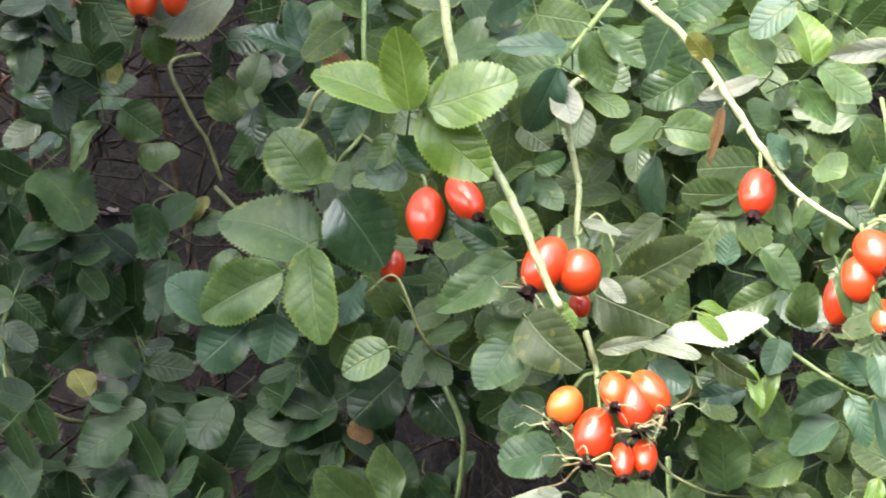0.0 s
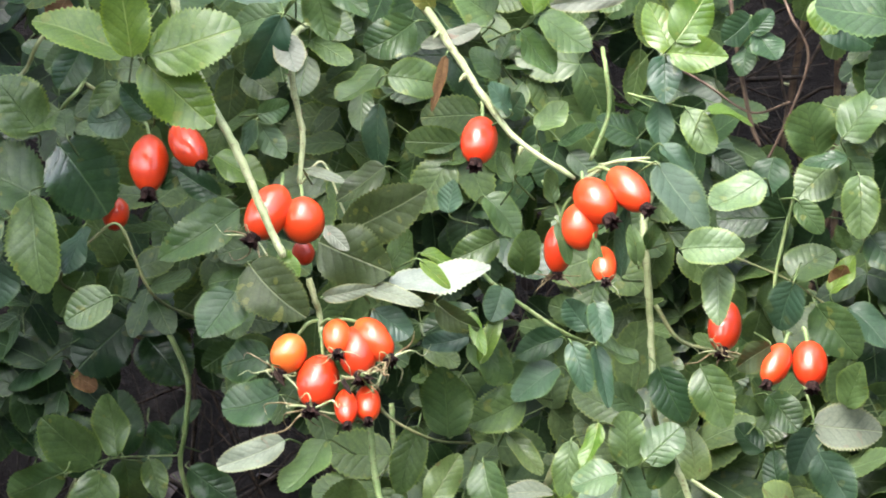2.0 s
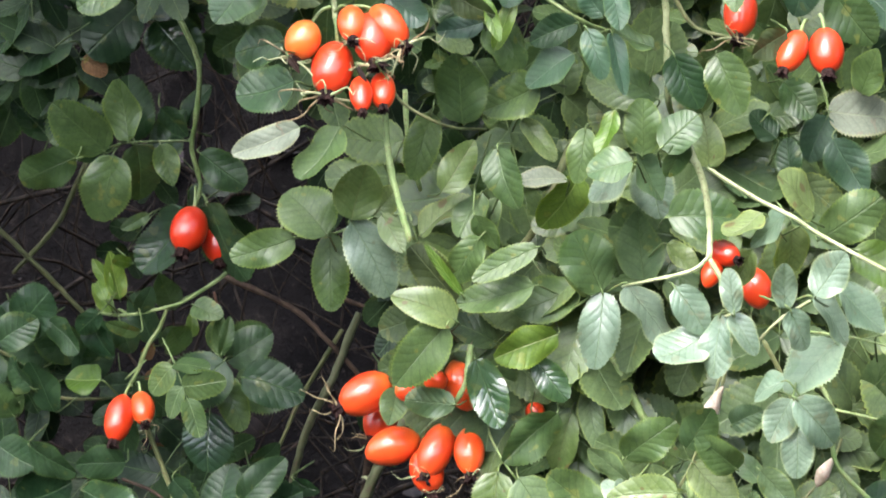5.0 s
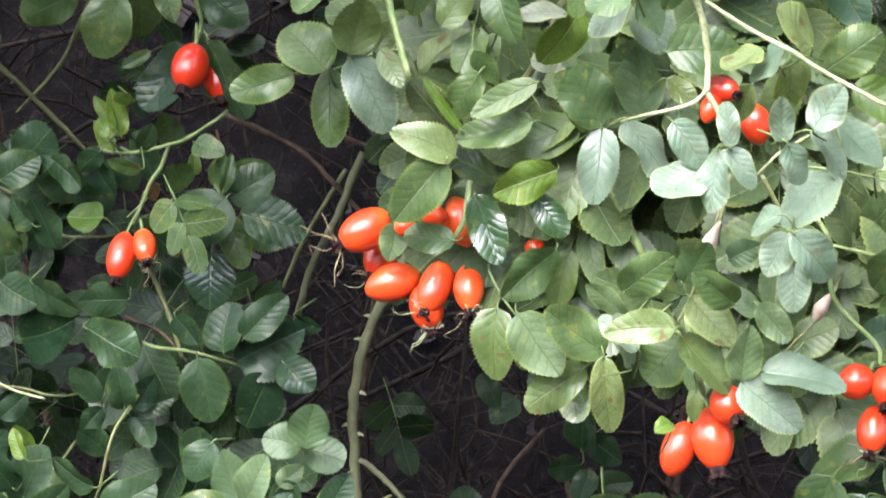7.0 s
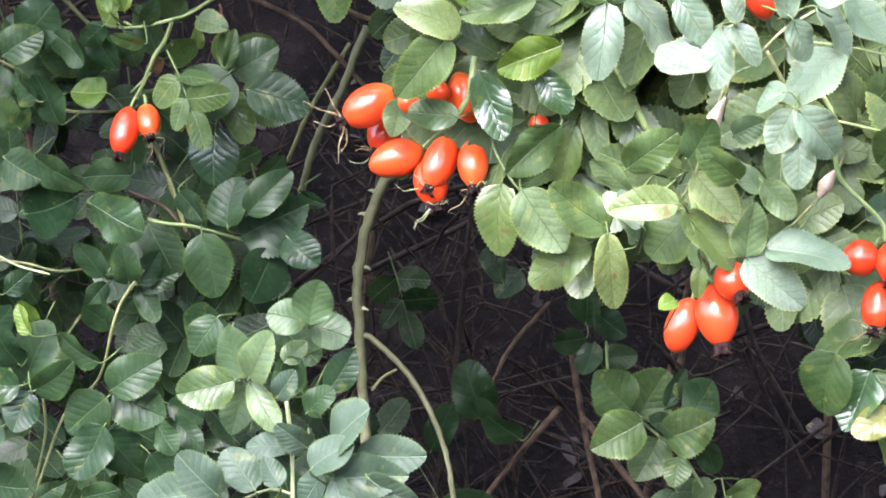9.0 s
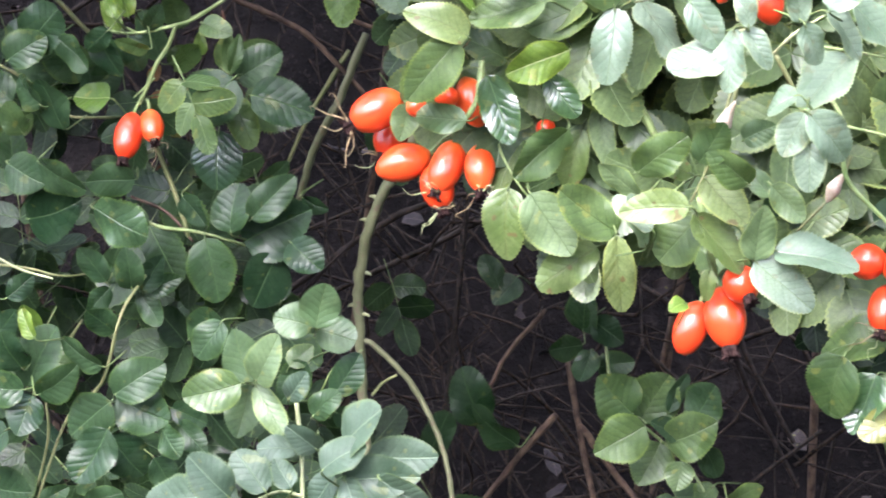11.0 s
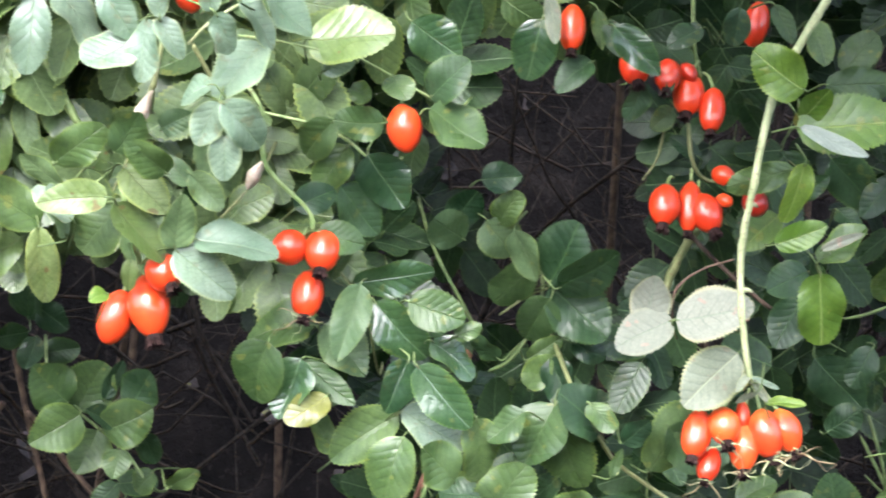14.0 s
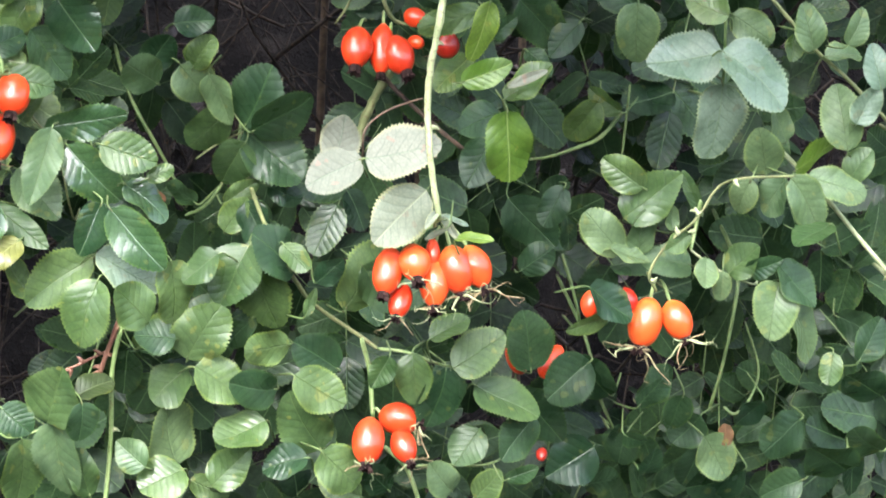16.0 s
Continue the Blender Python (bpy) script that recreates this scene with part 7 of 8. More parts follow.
b.stem(0.0005, 0.0004, (0.0149, 1.1090, 1.1156), (0.0259, 1.1068, 1.1002), (0.0306, 1.1090, 1.0780), (0.0326, 1.1260, 1.0682), (0.0343, 1.1768, 1.0604), mat="olive")
b.leaf((0.0167, 1.1026, 1.1476), (0.0299, 1.1084, 1.1270), 0.67, "dark")
b.leaf((-0.0002, 1.0913, 1.1410), (0.0145, 1.0972, 1.1487), 0.67, "dark")

b = Branch((0.0495, 1.2301, 1.1189), "rose branch with dark toothed leaflets", seed=17, lean=(-12, 28))
b.stem(0.0008, 0.0007, (0.0495, 1.2301, 1.1189), (0.0533, 1.1801, 1.1118), (0.0580, 1.1640, 1.1030), (0.0698, 1.1639, 1.0810), (0.0774, 1.1640, 1.0636), mat="stalk")
b.stem(0.0008, 0.0007, (0.1036, 1.2337, 1.0880), (0.0987, 1.1821, 1.0820), (0.0925, 1.1640, 1.0744), (0.0849, 1.1614, 1.0649), (0.0770, 1.1640, 1.0601), mat="stalk")
b.stem(0.0004, 0.0004, (0.0810, 1.1640, 1.0835), (0.0921, 1.1657, 1.0907), (0.1044, 1.1640, 1.0966), (0.1133, 1.1787, 1.1010), (0.1204, 1.2277, 1.1045), mat="olive")
b.leaf((0.0721, 1.1461, 1.1422), (0.0884, 1.1479, 1.1443), 0.73, "dark")
b.leaf((0.0662, 1.1520, 1.1167), (0.0537, 1.1437, 1.1271), 0.91, "light")
b.leaf((0.0749, 1.1507, 1.1248), (0.0848, 1.1543, 1.1080), 0.91, "light")
b.leaf((0.0860, 1.1495, 1.1214), (0.0949, 1.1481, 1.1008), 0.56, "light")
b.leaf((0.0619, 1.1587, 1.1215), (0.0704, 1.1559, 1.1370), 0.78, "dark")
b.leaf((0.0949, 1.1498, 1.2054), (0.0907, 1.1491, 1.1806), 0.71, "wet")
b.leaf((0.1006, 1.1578, 1.0968), (0.1245, 1.1510, 1.0784), 0.75, "dark")
b.leaf((0.1026, 1.1402, 1.0997), (0.1277, 1.1424, 1.1116), 0.80, "dark", tilt=-8)
b.leaf((0.1000, 1.1513, 1.0995), (0.1127, 1.1461, 1.1240), 0.82, "dark")
b.leaf((0.0938, 1.1594, 1.1038), (0.0782, 1.1636, 1.0890), 0.78, "green")
b.leaf((0.1006, 1.1510, 1.0931), (0.0885, 1.1568, 1.0756), 0.80, "green")
b.leaf((0.0811, 1.1581, 1.0663), (0.0697, 1.1600, 1.0750), 0.67, "dark")
b.leaf((0.1004, 1.1450, 1.0699), (0.1090, 1.1352, 1.0542), 0.67, "dark")
b.leaf((0.1099, 1.1543, 1.0747), (0.1237, 1.1560, 1.0674), 0.67, "dark")
b.leaf((0.0919, 1.1464, 1.0578), (0.1003, 1.1441, 1.0724), 0.67, "green")
b.leaf((0.0794, 1.1516, 1.1231), (0.0854, 1.1456, 1.1380), 0.67, "green")
b.leaf((0.0922, 1.1547, 1.0673), (0.1053, 1.1537, 1.0770), 0.56, "green")

b = Branch((0.1556, 1.1640, 1.2143), "upright rose branch with several red hips against dark twigs", seed=18)
b.stem(0.0008, 0.0007, (0.1556, 1.1640, 1.2143), (0.1565, 1.1631, 1.1940), (0.1596, 1.1640, 1.1808), mat="green")
b.stem(0.0009, 0.0008, (0.1550, 1.1640, 1.1632), (0.1567, 1.1609, 1.1483), (0.1624, 1.1644, 1.1396), (0.1734, 1.1640, 1.1385), mat="olive")
b.stem(0.0006, 0.0004, (0.1460, 1.1640, 1.1621), (0.1429, 1.1626, 1.1483), (0.1374, 1.1640, 1.1390), mat="olive")
b.hip((0.1546, 1.1538, 1.1830), (0.1515, 1.1428, 1.1694), 0.0125, "red", "dark", stalk=(0.1583, 1.1580, 1.1880))
b.hip((0.1632, 1.1494, 1.1785), (0.1608, 1.1384, 1.1632), 0.0103, "red", "dark", stalk=(0.1597, 1.1580, 1.1835))
b.hip((0.1306, 1.1512, 1.1938), (0.1321, 1.1402, 1.1820), 0.0125, "red", "dark")
b.hip((0.1453, 1.1496, 1.1896), (0.1431, 1.1386, 1.1792), 0.0107, "red", "dark")
b.hip((0.1508, 1.1513, 1.1878), (0.1548, 1.1453, 1.1820), 0.0067, "deep", "bare")
b.hip((0.1808, 1.1526, 1.2123), (0.1769, 1.1466, 1.1956), 0.0103, "red", "bare")
b.hip((0.1070, 1.1489, 1.2109), (0.1057, 1.1379, 1.1946), 0.0106, "red", "dark")
b.hip((0.1454, 1.1484, 1.1401), (0.1431, 1.1374, 1.1259), 0.0128, "red", "dark", stalk=(0.1492, 1.1580, 1.1413))
b.hip((0.1556, 1.1519, 1.1409), (0.1536, 1.1409, 1.1225), 0.0104, "red", "dark", stalk=(0.1562, 1.1580, 1.1448))
b.hip((0.1582, 1.1496, 1.1361), (0.1636, 1.1386, 1.1234), 0.0131, "red", "dark", stalk=(0.1595, 1.1580, 1.1402))
b.hip((0.1639, 1.1520, 1.1450), (0.1720, 1.1460, 1.1429), 0.0081, "red", "bare")
b.hip((0.1789, 1.1493, 1.1378), (0.1820, 1.1433, 1.1289), 0.0104, "deep", "bare")
b.hip((0.1658, 1.1488, 1.1351), (0.1706, 1.1428, 1.1340), 0.0054, "orange", "bare")
b.leaf((0.1692, 1.1256, 1.2136), (0.1684, 1.1304, 1.1971), 0.60, "sage")
b.leaf((0.1487, 1.1588, 1.1686), (0.1392, 1.1571, 1.1616), 0.80, "light")
b.leaf((0.1350, 1.1475, 1.1805), (0.1300, 1.1386, 1.1673), 0.60, "dark")
b.leaf((0.1217, 1.1284, 1.2052), (0.1395, 1.1235, 1.1881), 0.50, "wet")
b.leaf((0.1223, 1.1606, 1.2032), (0.1263, 1.1525, 1.1909), 0.50, "dark")
b.leaf((0.1177, 1.1608, 1.2077), (0.1200, 1.1584, 1.1923), 0.40, "green")
b.leaf((0.1936, 1.1359, 1.1490), (0.1669, 1.1301, 1.1428), 0.42, "green")
b.leaf((0.1922, 1.1611, 1.1259), (0.1763, 1.1541, 1.1141), 0.60, "fresh")
b.leaf((0.1584, 1.1517, 1.2024), (0.1438, 1.1499, 1.1958), 0.60, "dark")
b.leaf((0.1145, 1.1428, 1.1900), (0.0987, 1.1364, 1.1819), 0.60, "dark")
b.leaf((0.1597, 1.1617, 1.1488), (0.1484, 1.1643, 1.1574), 0.50, "dark")
b.stem(0.0019, 0.0016, (0.1606, 1.1640, 1.1206), (0.1519, 1.1659, 1.1043), (0.1475, 1.1672, 1.0926), (0.1386, 1.1640, 1.0785), (0.1334, 1.1781, 1.0702), (0.1292, 1.2266, 1.0635), mat="olive")
b.stem(0.0010, 0.0009, (0.1466, 1.1640, 1.1322), (0.1585, 1.1608, 1.1159), (0.1749, 1.1656, 1.0996), (0.1891, 1.1640, 1.0879), (0.1968, 1.1791, 1.0816), (0.2029, 1.2284, 1.0765), mat="brown")
b.leaf((0.1708, 1.1560, 1.1337), (0.1646, 1.1496, 1.1258), 0.40, "dark")
b.leaf((0.1644, 1.1490, 1.1305), (0.1744, 1.1546, 1.1214), 0.30, "green")
b.leaf((0.0966, 1.1350, 1.2169), (0.1002, 1.1310, 1.1983), 0.34, "under", tilt=30, spin=20)
b.leaf((0.1456, 1.1400, 1.1836), (0.1431, 1.1360, 1.1787), 0.50, "dark")

b = Branch((0.1910, 1.0480, 1.2285), "pale prickly shoot with orange hips and whitish leaf undersides", seed=19)
b.stem(0.0016, 0.0011, (0.1910, 1.0480, 1.2285), (0.1775, 1.0466, 1.2056), (0.1718, 1.0501, 1.1916), (0.1655, 1.0453, 1.1605), (0.1621, 1.0493, 1.1333), (0.1632, 1.0462, 1.1080), (0.1670, 1.0480, 1.0856), mat="pale", thorns=3, bristle=40)
b.hip((0.1512, 1.0621, 1.0711), (0.1468, 1.0511, 1.0563), 0.0114, "red", "dark", stalk=(0.1682, 1.0680, 1.0794))
b.hip((0.1582, 1.0610, 1.0725), (0.1593, 1.0500, 1.0620), 0.0123, "orange", "wisps", stalk=(0.1682, 1.0680, 1.0783))
b.hip((0.1665, 1.0650, 1.0741), (0.1664, 1.0590, 1.0648), 0.0055, "red", "bare")
b.hip((0.1672, 1.0640, 1.0669), (0.1663, 1.0530, 1.0503), 0.0121, "orange", "wisps", stalk=(0.1695, 1.0680, 1.0783))
b.hip((0.1728, 1.0620, 1.0718), (0.1771, 1.0560, 1.0549), 0.0131, "orange", "long", stalk=(0.1703, 1.0680, 1.0794))
b.hip((0.1796, 1.0635, 1.0714), (0.1858, 1.0575, 1.0566), 0.0119, "orange", "long", stalk=(0.1708, 1.0680, 1.0794))
b.hip((0.1557, 1.0614, 1.0571), (0.1517, 1.0504, 1.0476), 0.0089, "red", "wisps")
b.leaf((0.1294, 1.0673, 1.1030), (0.1341, 1.0614, 1.1224), 0.72, "white", tilt=30, spin=0, shape=2)
b.leaf((0.1393, 1.0611, 1.1060), (0.1176, 1.0604, 1.0971), 0.68, "white", tilt=35, spin=0, shape=0)
b.leaf((0.1399, 1.0573, 1.1068), (0.1673, 1.0481, 1.1122), 0.64, "white", tilt=35, spin=0, shape=0)
b.leaf((0.1626, 1.0521, 1.0957), (0.1422, 1.0523, 1.0765), 0.74, "under", spin=0, shape=2, tilt=15)
b.stem(0.0005, 0.0004, (0.1406, 1.0740, 1.1030), (0.1414, 1.0717, 1.1149), (0.1508, 1.0761, 1.1214), (0.1630, 1.0740, 1.1261), mat="brown")
b.stem(0.0001, 0.0001, (0.1417, 1.0740, 1.1030), (0.1494, 1.0740, 1.0932), (0.1582, 1.0740, 1.0800), mat="brown")
b.leaf((0.1633, 1.0709, 1.0780), (0.1563, 1.0744, 1.0751), 0.50, "yellow")
b.leaf((0.1813, 1.0360, 1.1955), (0.1612, 1.0319, 1.2074), 0.74, "fresh", tilt=10, spin=0, shape=5)
b.leaf((0.1805, 1.0490, 1.1801), (0.2198, 1.0480, 1.1809), 0.54, "fresh", tilt=30, spin=0, shape=0)
b.leaf((0.1793, 1.0337, 1.1827), (0.2048, 1.0384, 1.1711), 0.22, "silver", spin=0, shape=2, tilt=25)
b.leaf((0.1830, 1.0529, 1.1826), (0.1924, 1.0454, 1.1945), 0.58, "fresh")
b.leaf((0.1836, 1.0715, 1.1817), (0.1883, 1.0734, 1.1740), 0.50, "yellow")
b.leaf((0.1860, 1.0596, 1.1652), (0.1811, 1.0614, 1.1418), 0.42, "fresh")
b.leaf((0.1745, 1.0516, 1.1364), (0.1936, 1.0503, 1.1428), 0.52, "fresh")
b.leaf((0.1927, 1.0640, 1.1274), (0.2105, 1.0637, 1.1401), 0.50, "green")
b.leaf((0.1917, 1.0519, 1.1347), (0.2057, 1.0441, 1.1426), 0.20, "white")
b.leaf((0.1937, 1.0630, 1.1232), (0.1953, 1.0671, 1.0948), 0.66, "fresh", tilt=0)
b.leaf((0.1735, 1.0513, 1.0772), (0.1857, 1.0414, 1.0798), 0.25, "fresh")
b.leaf((0.1701, 1.0500, 1.0818), (0.1621, 1.0526, 1.0769), 0.30, "under")
b.leaf((0.1688, 1.0574, 1.0843), (0.1755, 1.0547, 1.0763), 0.30, "under")
b.leaf((0.1686, 1.0719, 1.0806), (0.1815, 1.0716, 1.0780), 0.25, "pale")
b.leaf((0.1685, 1.0543, 1.0840), (0.1598, 1.0555, 1.0822), 0.30, "yellow")
b.leaf((0.1665, 1.0480, 1.0888), (0.1607, 1.0426, 1.0842), 0.30, "under")
b.leaf((0.2004, 1.1348, 1.1083), (0.1830, 1.1275, 1.1026), 0.72, "dark")
b.leaf((0.1961, 1.1188, 1.1005), (0.1849, 1.1171, 1.0823), 0.74, "dark")
b.leaf((0.2064, 1.1259, 1.1553), (0.2263, 1.1314, 1.1348), 0.62, "dark")
b.leaf((0.2024, 1.1204, 1.1849), (0.2297, 1.1233, 1.1846), 0.48, "green")
b.leaf((0.2099, 1.1273, 1.1883), (0.2231, 1.1302, 1.2034), 0.70, "green")
b.leaf((0.2293, 1.1287, 1.2081), (0.2522, 1.1294, 1.2011), 0.62, "dark")
b.leaf((0.2611, 1.1258, 1.1999), (0.2446, 1.1194, 1.1859), 0.82, "dark")
b.leaf((0.2538, 1.1289, 1.1511), (0.2376, 1.1317, 1.1671), 0.78, "dark")
b.leaf((0.1959, 1.1263, 1.1395), (0.2035, 1.1200, 1.1496), 0.50, "dark")
b.leaf((0.2097, 1.1280, 1.1347), (0.2197, 1.1195, 1.1274), 0.50, "dark")
b.leaf((0.2311, 1.1256, 1.1465), (0.2181, 1.1247, 1.1331), 0.60, "dark")
b.leaf((0.2353, 1.1311, 1.1768), (0.2480, 1.1307, 1.1903), 0.70, "dark")
b.leaf((0.1957, 1.1250, 1.2083), (0.2035, 1.1154, 1.1944), 0.60, "green")
b.leaf((0.1815, 1.1186, 1.2156), (0.1878, 1.1141, 1.2010), 0.50, "green")
b.leaf((0.2624, 1.1227, 1.1805), (0.2518, 1.1218, 1.1650), 0.80, "dark")

b = Branch((0.2860, 1.1819, 1.1790), "rose branch with broad pale green toothed leaflets", seed=20, lean=(22, 56))
b.stem(0.0007, 0.0006, (0.2860, 1.1819, 1.1790), (0.2860, 1.1310, 1.1711), (0.2860, 1.1140, 1.1611), (0.2861, 1.1121, 1.1432), (0.2864, 1.1140, 1.1252), (0.2866, 1.1310, 1.1153), (0.2867, 1.1819, 1.1073), mat="green")
b.stem(0.0009, 0.0008, (0.2910, 1.1787, 1.1722), (0.2964, 1.1293, 1.1663), (0.3030, 1.1140, 1.1589), (0.3222, 1.1161, 1.1375), (0.3365, 1.1148, 1.1250), (0.3559, 1.1140, 1.1055), (0.3630, 1.1297, 1.0984), (0.3686, 1.1795, 1.0927), mat="olive")
b.leaf((0.2496, 1.1039, 1.1573), (0.2474, 1.1057, 1.1328), 0.72, "light")
b.leaf((0.2824, 1.1005, 1.1379), (0.2528, 1.0973, 1.1339), 0.68, "pale")
b.leaf((0.2814, 1.0954, 1.1399), (0.3077, 1.0864, 1.1233), 0.72, "pale")
b.leaf((0.2850, 1.1071, 1.1248), (0.2835, 1.1051, 1.0945), 0.70, "pale")
b.leaf((0.2824, 1.0904, 1.1540), (0.2660, 1.0952, 1.1598), 0.68, "lime")
b.leaf((0.2865, 1.1020, 1.1531), (0.3026, 1.1019, 1.1415), 0.72, "light")
b.leaf((0.3015, 1.0985, 1.0899), (0.2977, 1.0905, 1.1105), 0.68, "light")
b.leaf((0.3161, 1.1120, 1.0885), (0.3336, 1.1047, 1.1035), 0.58, "fresh")
b.leaf((0.3334, 1.0968, 1.0995), (0.3302, 1.1028, 1.1254), 0.62, "light")
b.leaf((0.3347, 1.0909, 1.1116), (0.3423, 1.0889, 1.1276), 0.65, "pale")
b.leaf((0.3348, 1.0995, 1.0871), (0.3416, 1.0935, 1.0997), 0.70, "light")
b.leaf((0.3116, 1.1102, 1.1009), (0.3056, 1.1068, 1.1152), 0.70, "light")
b.leaf((0.3158, 1.0883, 1.1411), (0.3099, 1.0859, 1.1591), 0.65, "light")
b.leaf((0.3290, 1.0881, 1.1433), (0.3375, 1.0894, 1.1562), 0.65, "light")
b.leaf((0.3256, 1.1089, 1.1351), (0.3426, 1.1133, 1.1364), 0.50, "light")
b.leaf((0.3436, 1.0892, 1.1253), (0.3384, 1.0900, 1.1429), 0.60, "pale")
b.leaf((0.3105, 1.0953, 1.1465), (0.3082, 1.0929, 1.1358), 0.70, "green")

b = Branch((0.2547, 1.0730, 1.0501), "thorny pale twig with two orange hips and small leaflets", seed=21, lean=(22, 56))
b.stem(0.0006, 0.0005, (0.2547, 1.0730, 1.0501), (0.2514, 1.0714, 1.0578), (0.2580, 1.0714, 1.0693), (0.2686, 1.0701, 1.0793), (0.2770, 1.0740, 1.0903), (0.2856, 1.0697, 1.0951), (0.3066, 1.0730, 1.0951), mat="olive", thorns=4)
b.stem(0.0008, 0.0007, (0.2706, 1.0730, 1.0859), (0.2699, 1.0767, 1.0748), (0.2674, 1.0730, 1.0665), mat="green", thorns=2)
b.stem(0.0006, 0.0004, (0.2728, 1.0990, 1.0599), (0.2817, 1.0954, 1.0534), (0.2956, 1.0990, 1.0463), (0.3043, 1.1173, 1.0419), (0.3112, 1.1691, 1.0384), mat="pale")
b.stem(0.0010, 0.0009, (0.3167, 1.1614, 1.0914), (0.3218, 1.1130, 1.0855), (0.3283, 1.0990, 1.0781), (0.3404, 1.1027, 1.0642), (0.3527, 1.0990, 1.0502), (0.3591, 1.1130, 1.0428), (0.3643, 1.1615, 1.0369), mat="pale", thorns=2)
b.hip((0.2549, 1.0845, 1.0443), (0.2499, 1.0785, 1.0264), 0.0134, "orange", "long", stalk=(0.2581, 1.0930, 1.0495))
b.hip((0.2621, 1.0837, 1.0433), (0.2675, 1.0777, 1.0296), 0.0116, "orange", "long", stalk=(0.2599, 1.0930, 1.0495))
b.stem(0.0006, 0.0004, (0.2558, 1.0990, 1.0510), (0.2593, 1.1010, 1.0468), (0.2663, 1.0990, 1.0421), mat="olive")
b.hip((0.2426, 1.0872, 1.0471), (0.2477, 1.0812, 1.0409), 0.0085, "deep", "bare")
b.hip((0.2333, 1.0892, 1.0467), (0.2299, 1.0832, 1.0373), 0.0084, "orange", "bare")
b.leaf((0.3152, 1.0852, 1.0923), (0.3390, 1.0853, 1.0842), 0.54, "light")
b.leaf((0.3060, 1.0750, 1.0940), (0.3210, 1.0758, 1.0738), 0.62, "light")
b.leaf((0.3063, 1.0853, 1.0917), (0.2988, 1.0907, 1.0765), 0.68, "light")
b.leaf((0.3220, 1.0731, 1.0764), (0.3052, 1.0642, 1.0705), 0.62, "green")
b.leaf((0.2938, 1.0892, 1.0902), (0.2876, 1.0940, 1.0763), 0.70, "light")
b.leaf((0.2424, 1.0831, 1.0620), (0.2284, 1.0845, 1.0796), 0.68, "light")
b.leaf((0.2497, 1.0865, 1.0615), (0.2497, 1.0827, 1.0814), 0.62, "light")
b.leaf((0.2623, 1.0842, 1.0715), (0.2614, 1.0838, 1.0819), 0.60, "light")
b.leaf((0.2668, 1.0737, 1.0724), (0.2566, 1.0686, 1.0664), 0.60, "green")
b.leaf((0.2720, 1.0907, 1.0557), (0.2523, 1.0848, 1.0624), 0.62, "light")
b.leaf((0.2433, 1.0844, 1.0763), (0.2629, 1.0785, 1.0963), 0.62, "green")
b.leaf((0.2501, 1.0816, 1.0886), (0.2348, 1.0820, 1.1008), 0.70, "green")
b.leaf((0.2272, 1.0673, 1.0538), (0.2440, 1.0727, 1.0399), 0.58, "dark")
b.leaf((0.2378, 1.0774, 1.0388), (0.2197, 1.0707, 1.0359), 0.42, "green", tilt=8)
b.leaf((0.2754, 1.0811, 1.0608), (0.2740, 1.0720, 1.0505), 0.62, "light")
b.leaf((0.2818, 1.0787, 1.0563), (0.2815, 1.0781, 1.0443), 0.60, "light")
b.leaf((0.2861, 1.0877, 1.0528), (0.2954, 1.0815, 1.0663), 0.70, "green")
b.leaf((0.3041, 1.0774, 1.0519), (0.2963, 1.0689, 1.0328), 0.82, "light")
b.leaf((0.3026, 1.0773, 1.0587), (0.3192, 1.0753, 1.0438), 0.68, "dark")
b.leaf((0.3095, 1.0791, 1.0411), (0.3223, 1.0833, 1.0202), 0.66, "light")
b.leaf((0.3293, 1.0866, 1.0208), (0.3265, 1.0820, 1.0085), 0.72, "green")
b.leaf((0.2918, 1.0833, 1.0550), (0.3040, 1.0740, 1.0596), 0.50, "dark")
b.leaf((0.2745, 1.0906, 1.0761), (0.2676, 1.0926, 1.0937), 0.30, "green")
b.leaf((0.2377, 1.0817, 1.0651), (0.2537, 1.0833, 1.0600), 0.40, "light")

b = Branch((0.2325, 1.1640, 1.0421), "rose branch with leaflets coloured dark for shade, half-hidden red hips", seed=22, lean=(-25, 12))
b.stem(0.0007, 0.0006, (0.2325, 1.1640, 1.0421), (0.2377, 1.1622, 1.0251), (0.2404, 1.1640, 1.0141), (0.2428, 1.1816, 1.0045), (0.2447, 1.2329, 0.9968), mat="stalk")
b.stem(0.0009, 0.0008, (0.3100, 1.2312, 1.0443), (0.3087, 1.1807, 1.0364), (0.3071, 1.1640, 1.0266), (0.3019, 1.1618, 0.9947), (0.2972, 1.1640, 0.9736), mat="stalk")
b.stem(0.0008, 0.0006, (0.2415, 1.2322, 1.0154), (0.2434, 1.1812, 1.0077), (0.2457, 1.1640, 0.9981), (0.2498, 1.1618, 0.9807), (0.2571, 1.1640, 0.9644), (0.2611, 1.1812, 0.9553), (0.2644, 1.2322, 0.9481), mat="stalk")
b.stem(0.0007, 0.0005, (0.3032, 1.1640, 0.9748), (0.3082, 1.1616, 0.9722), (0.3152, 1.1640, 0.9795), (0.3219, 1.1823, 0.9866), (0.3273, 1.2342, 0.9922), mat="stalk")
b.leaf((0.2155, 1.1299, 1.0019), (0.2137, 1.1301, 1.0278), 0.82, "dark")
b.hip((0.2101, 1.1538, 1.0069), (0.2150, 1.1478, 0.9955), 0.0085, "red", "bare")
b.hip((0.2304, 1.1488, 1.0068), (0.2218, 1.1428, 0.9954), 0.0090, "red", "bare")
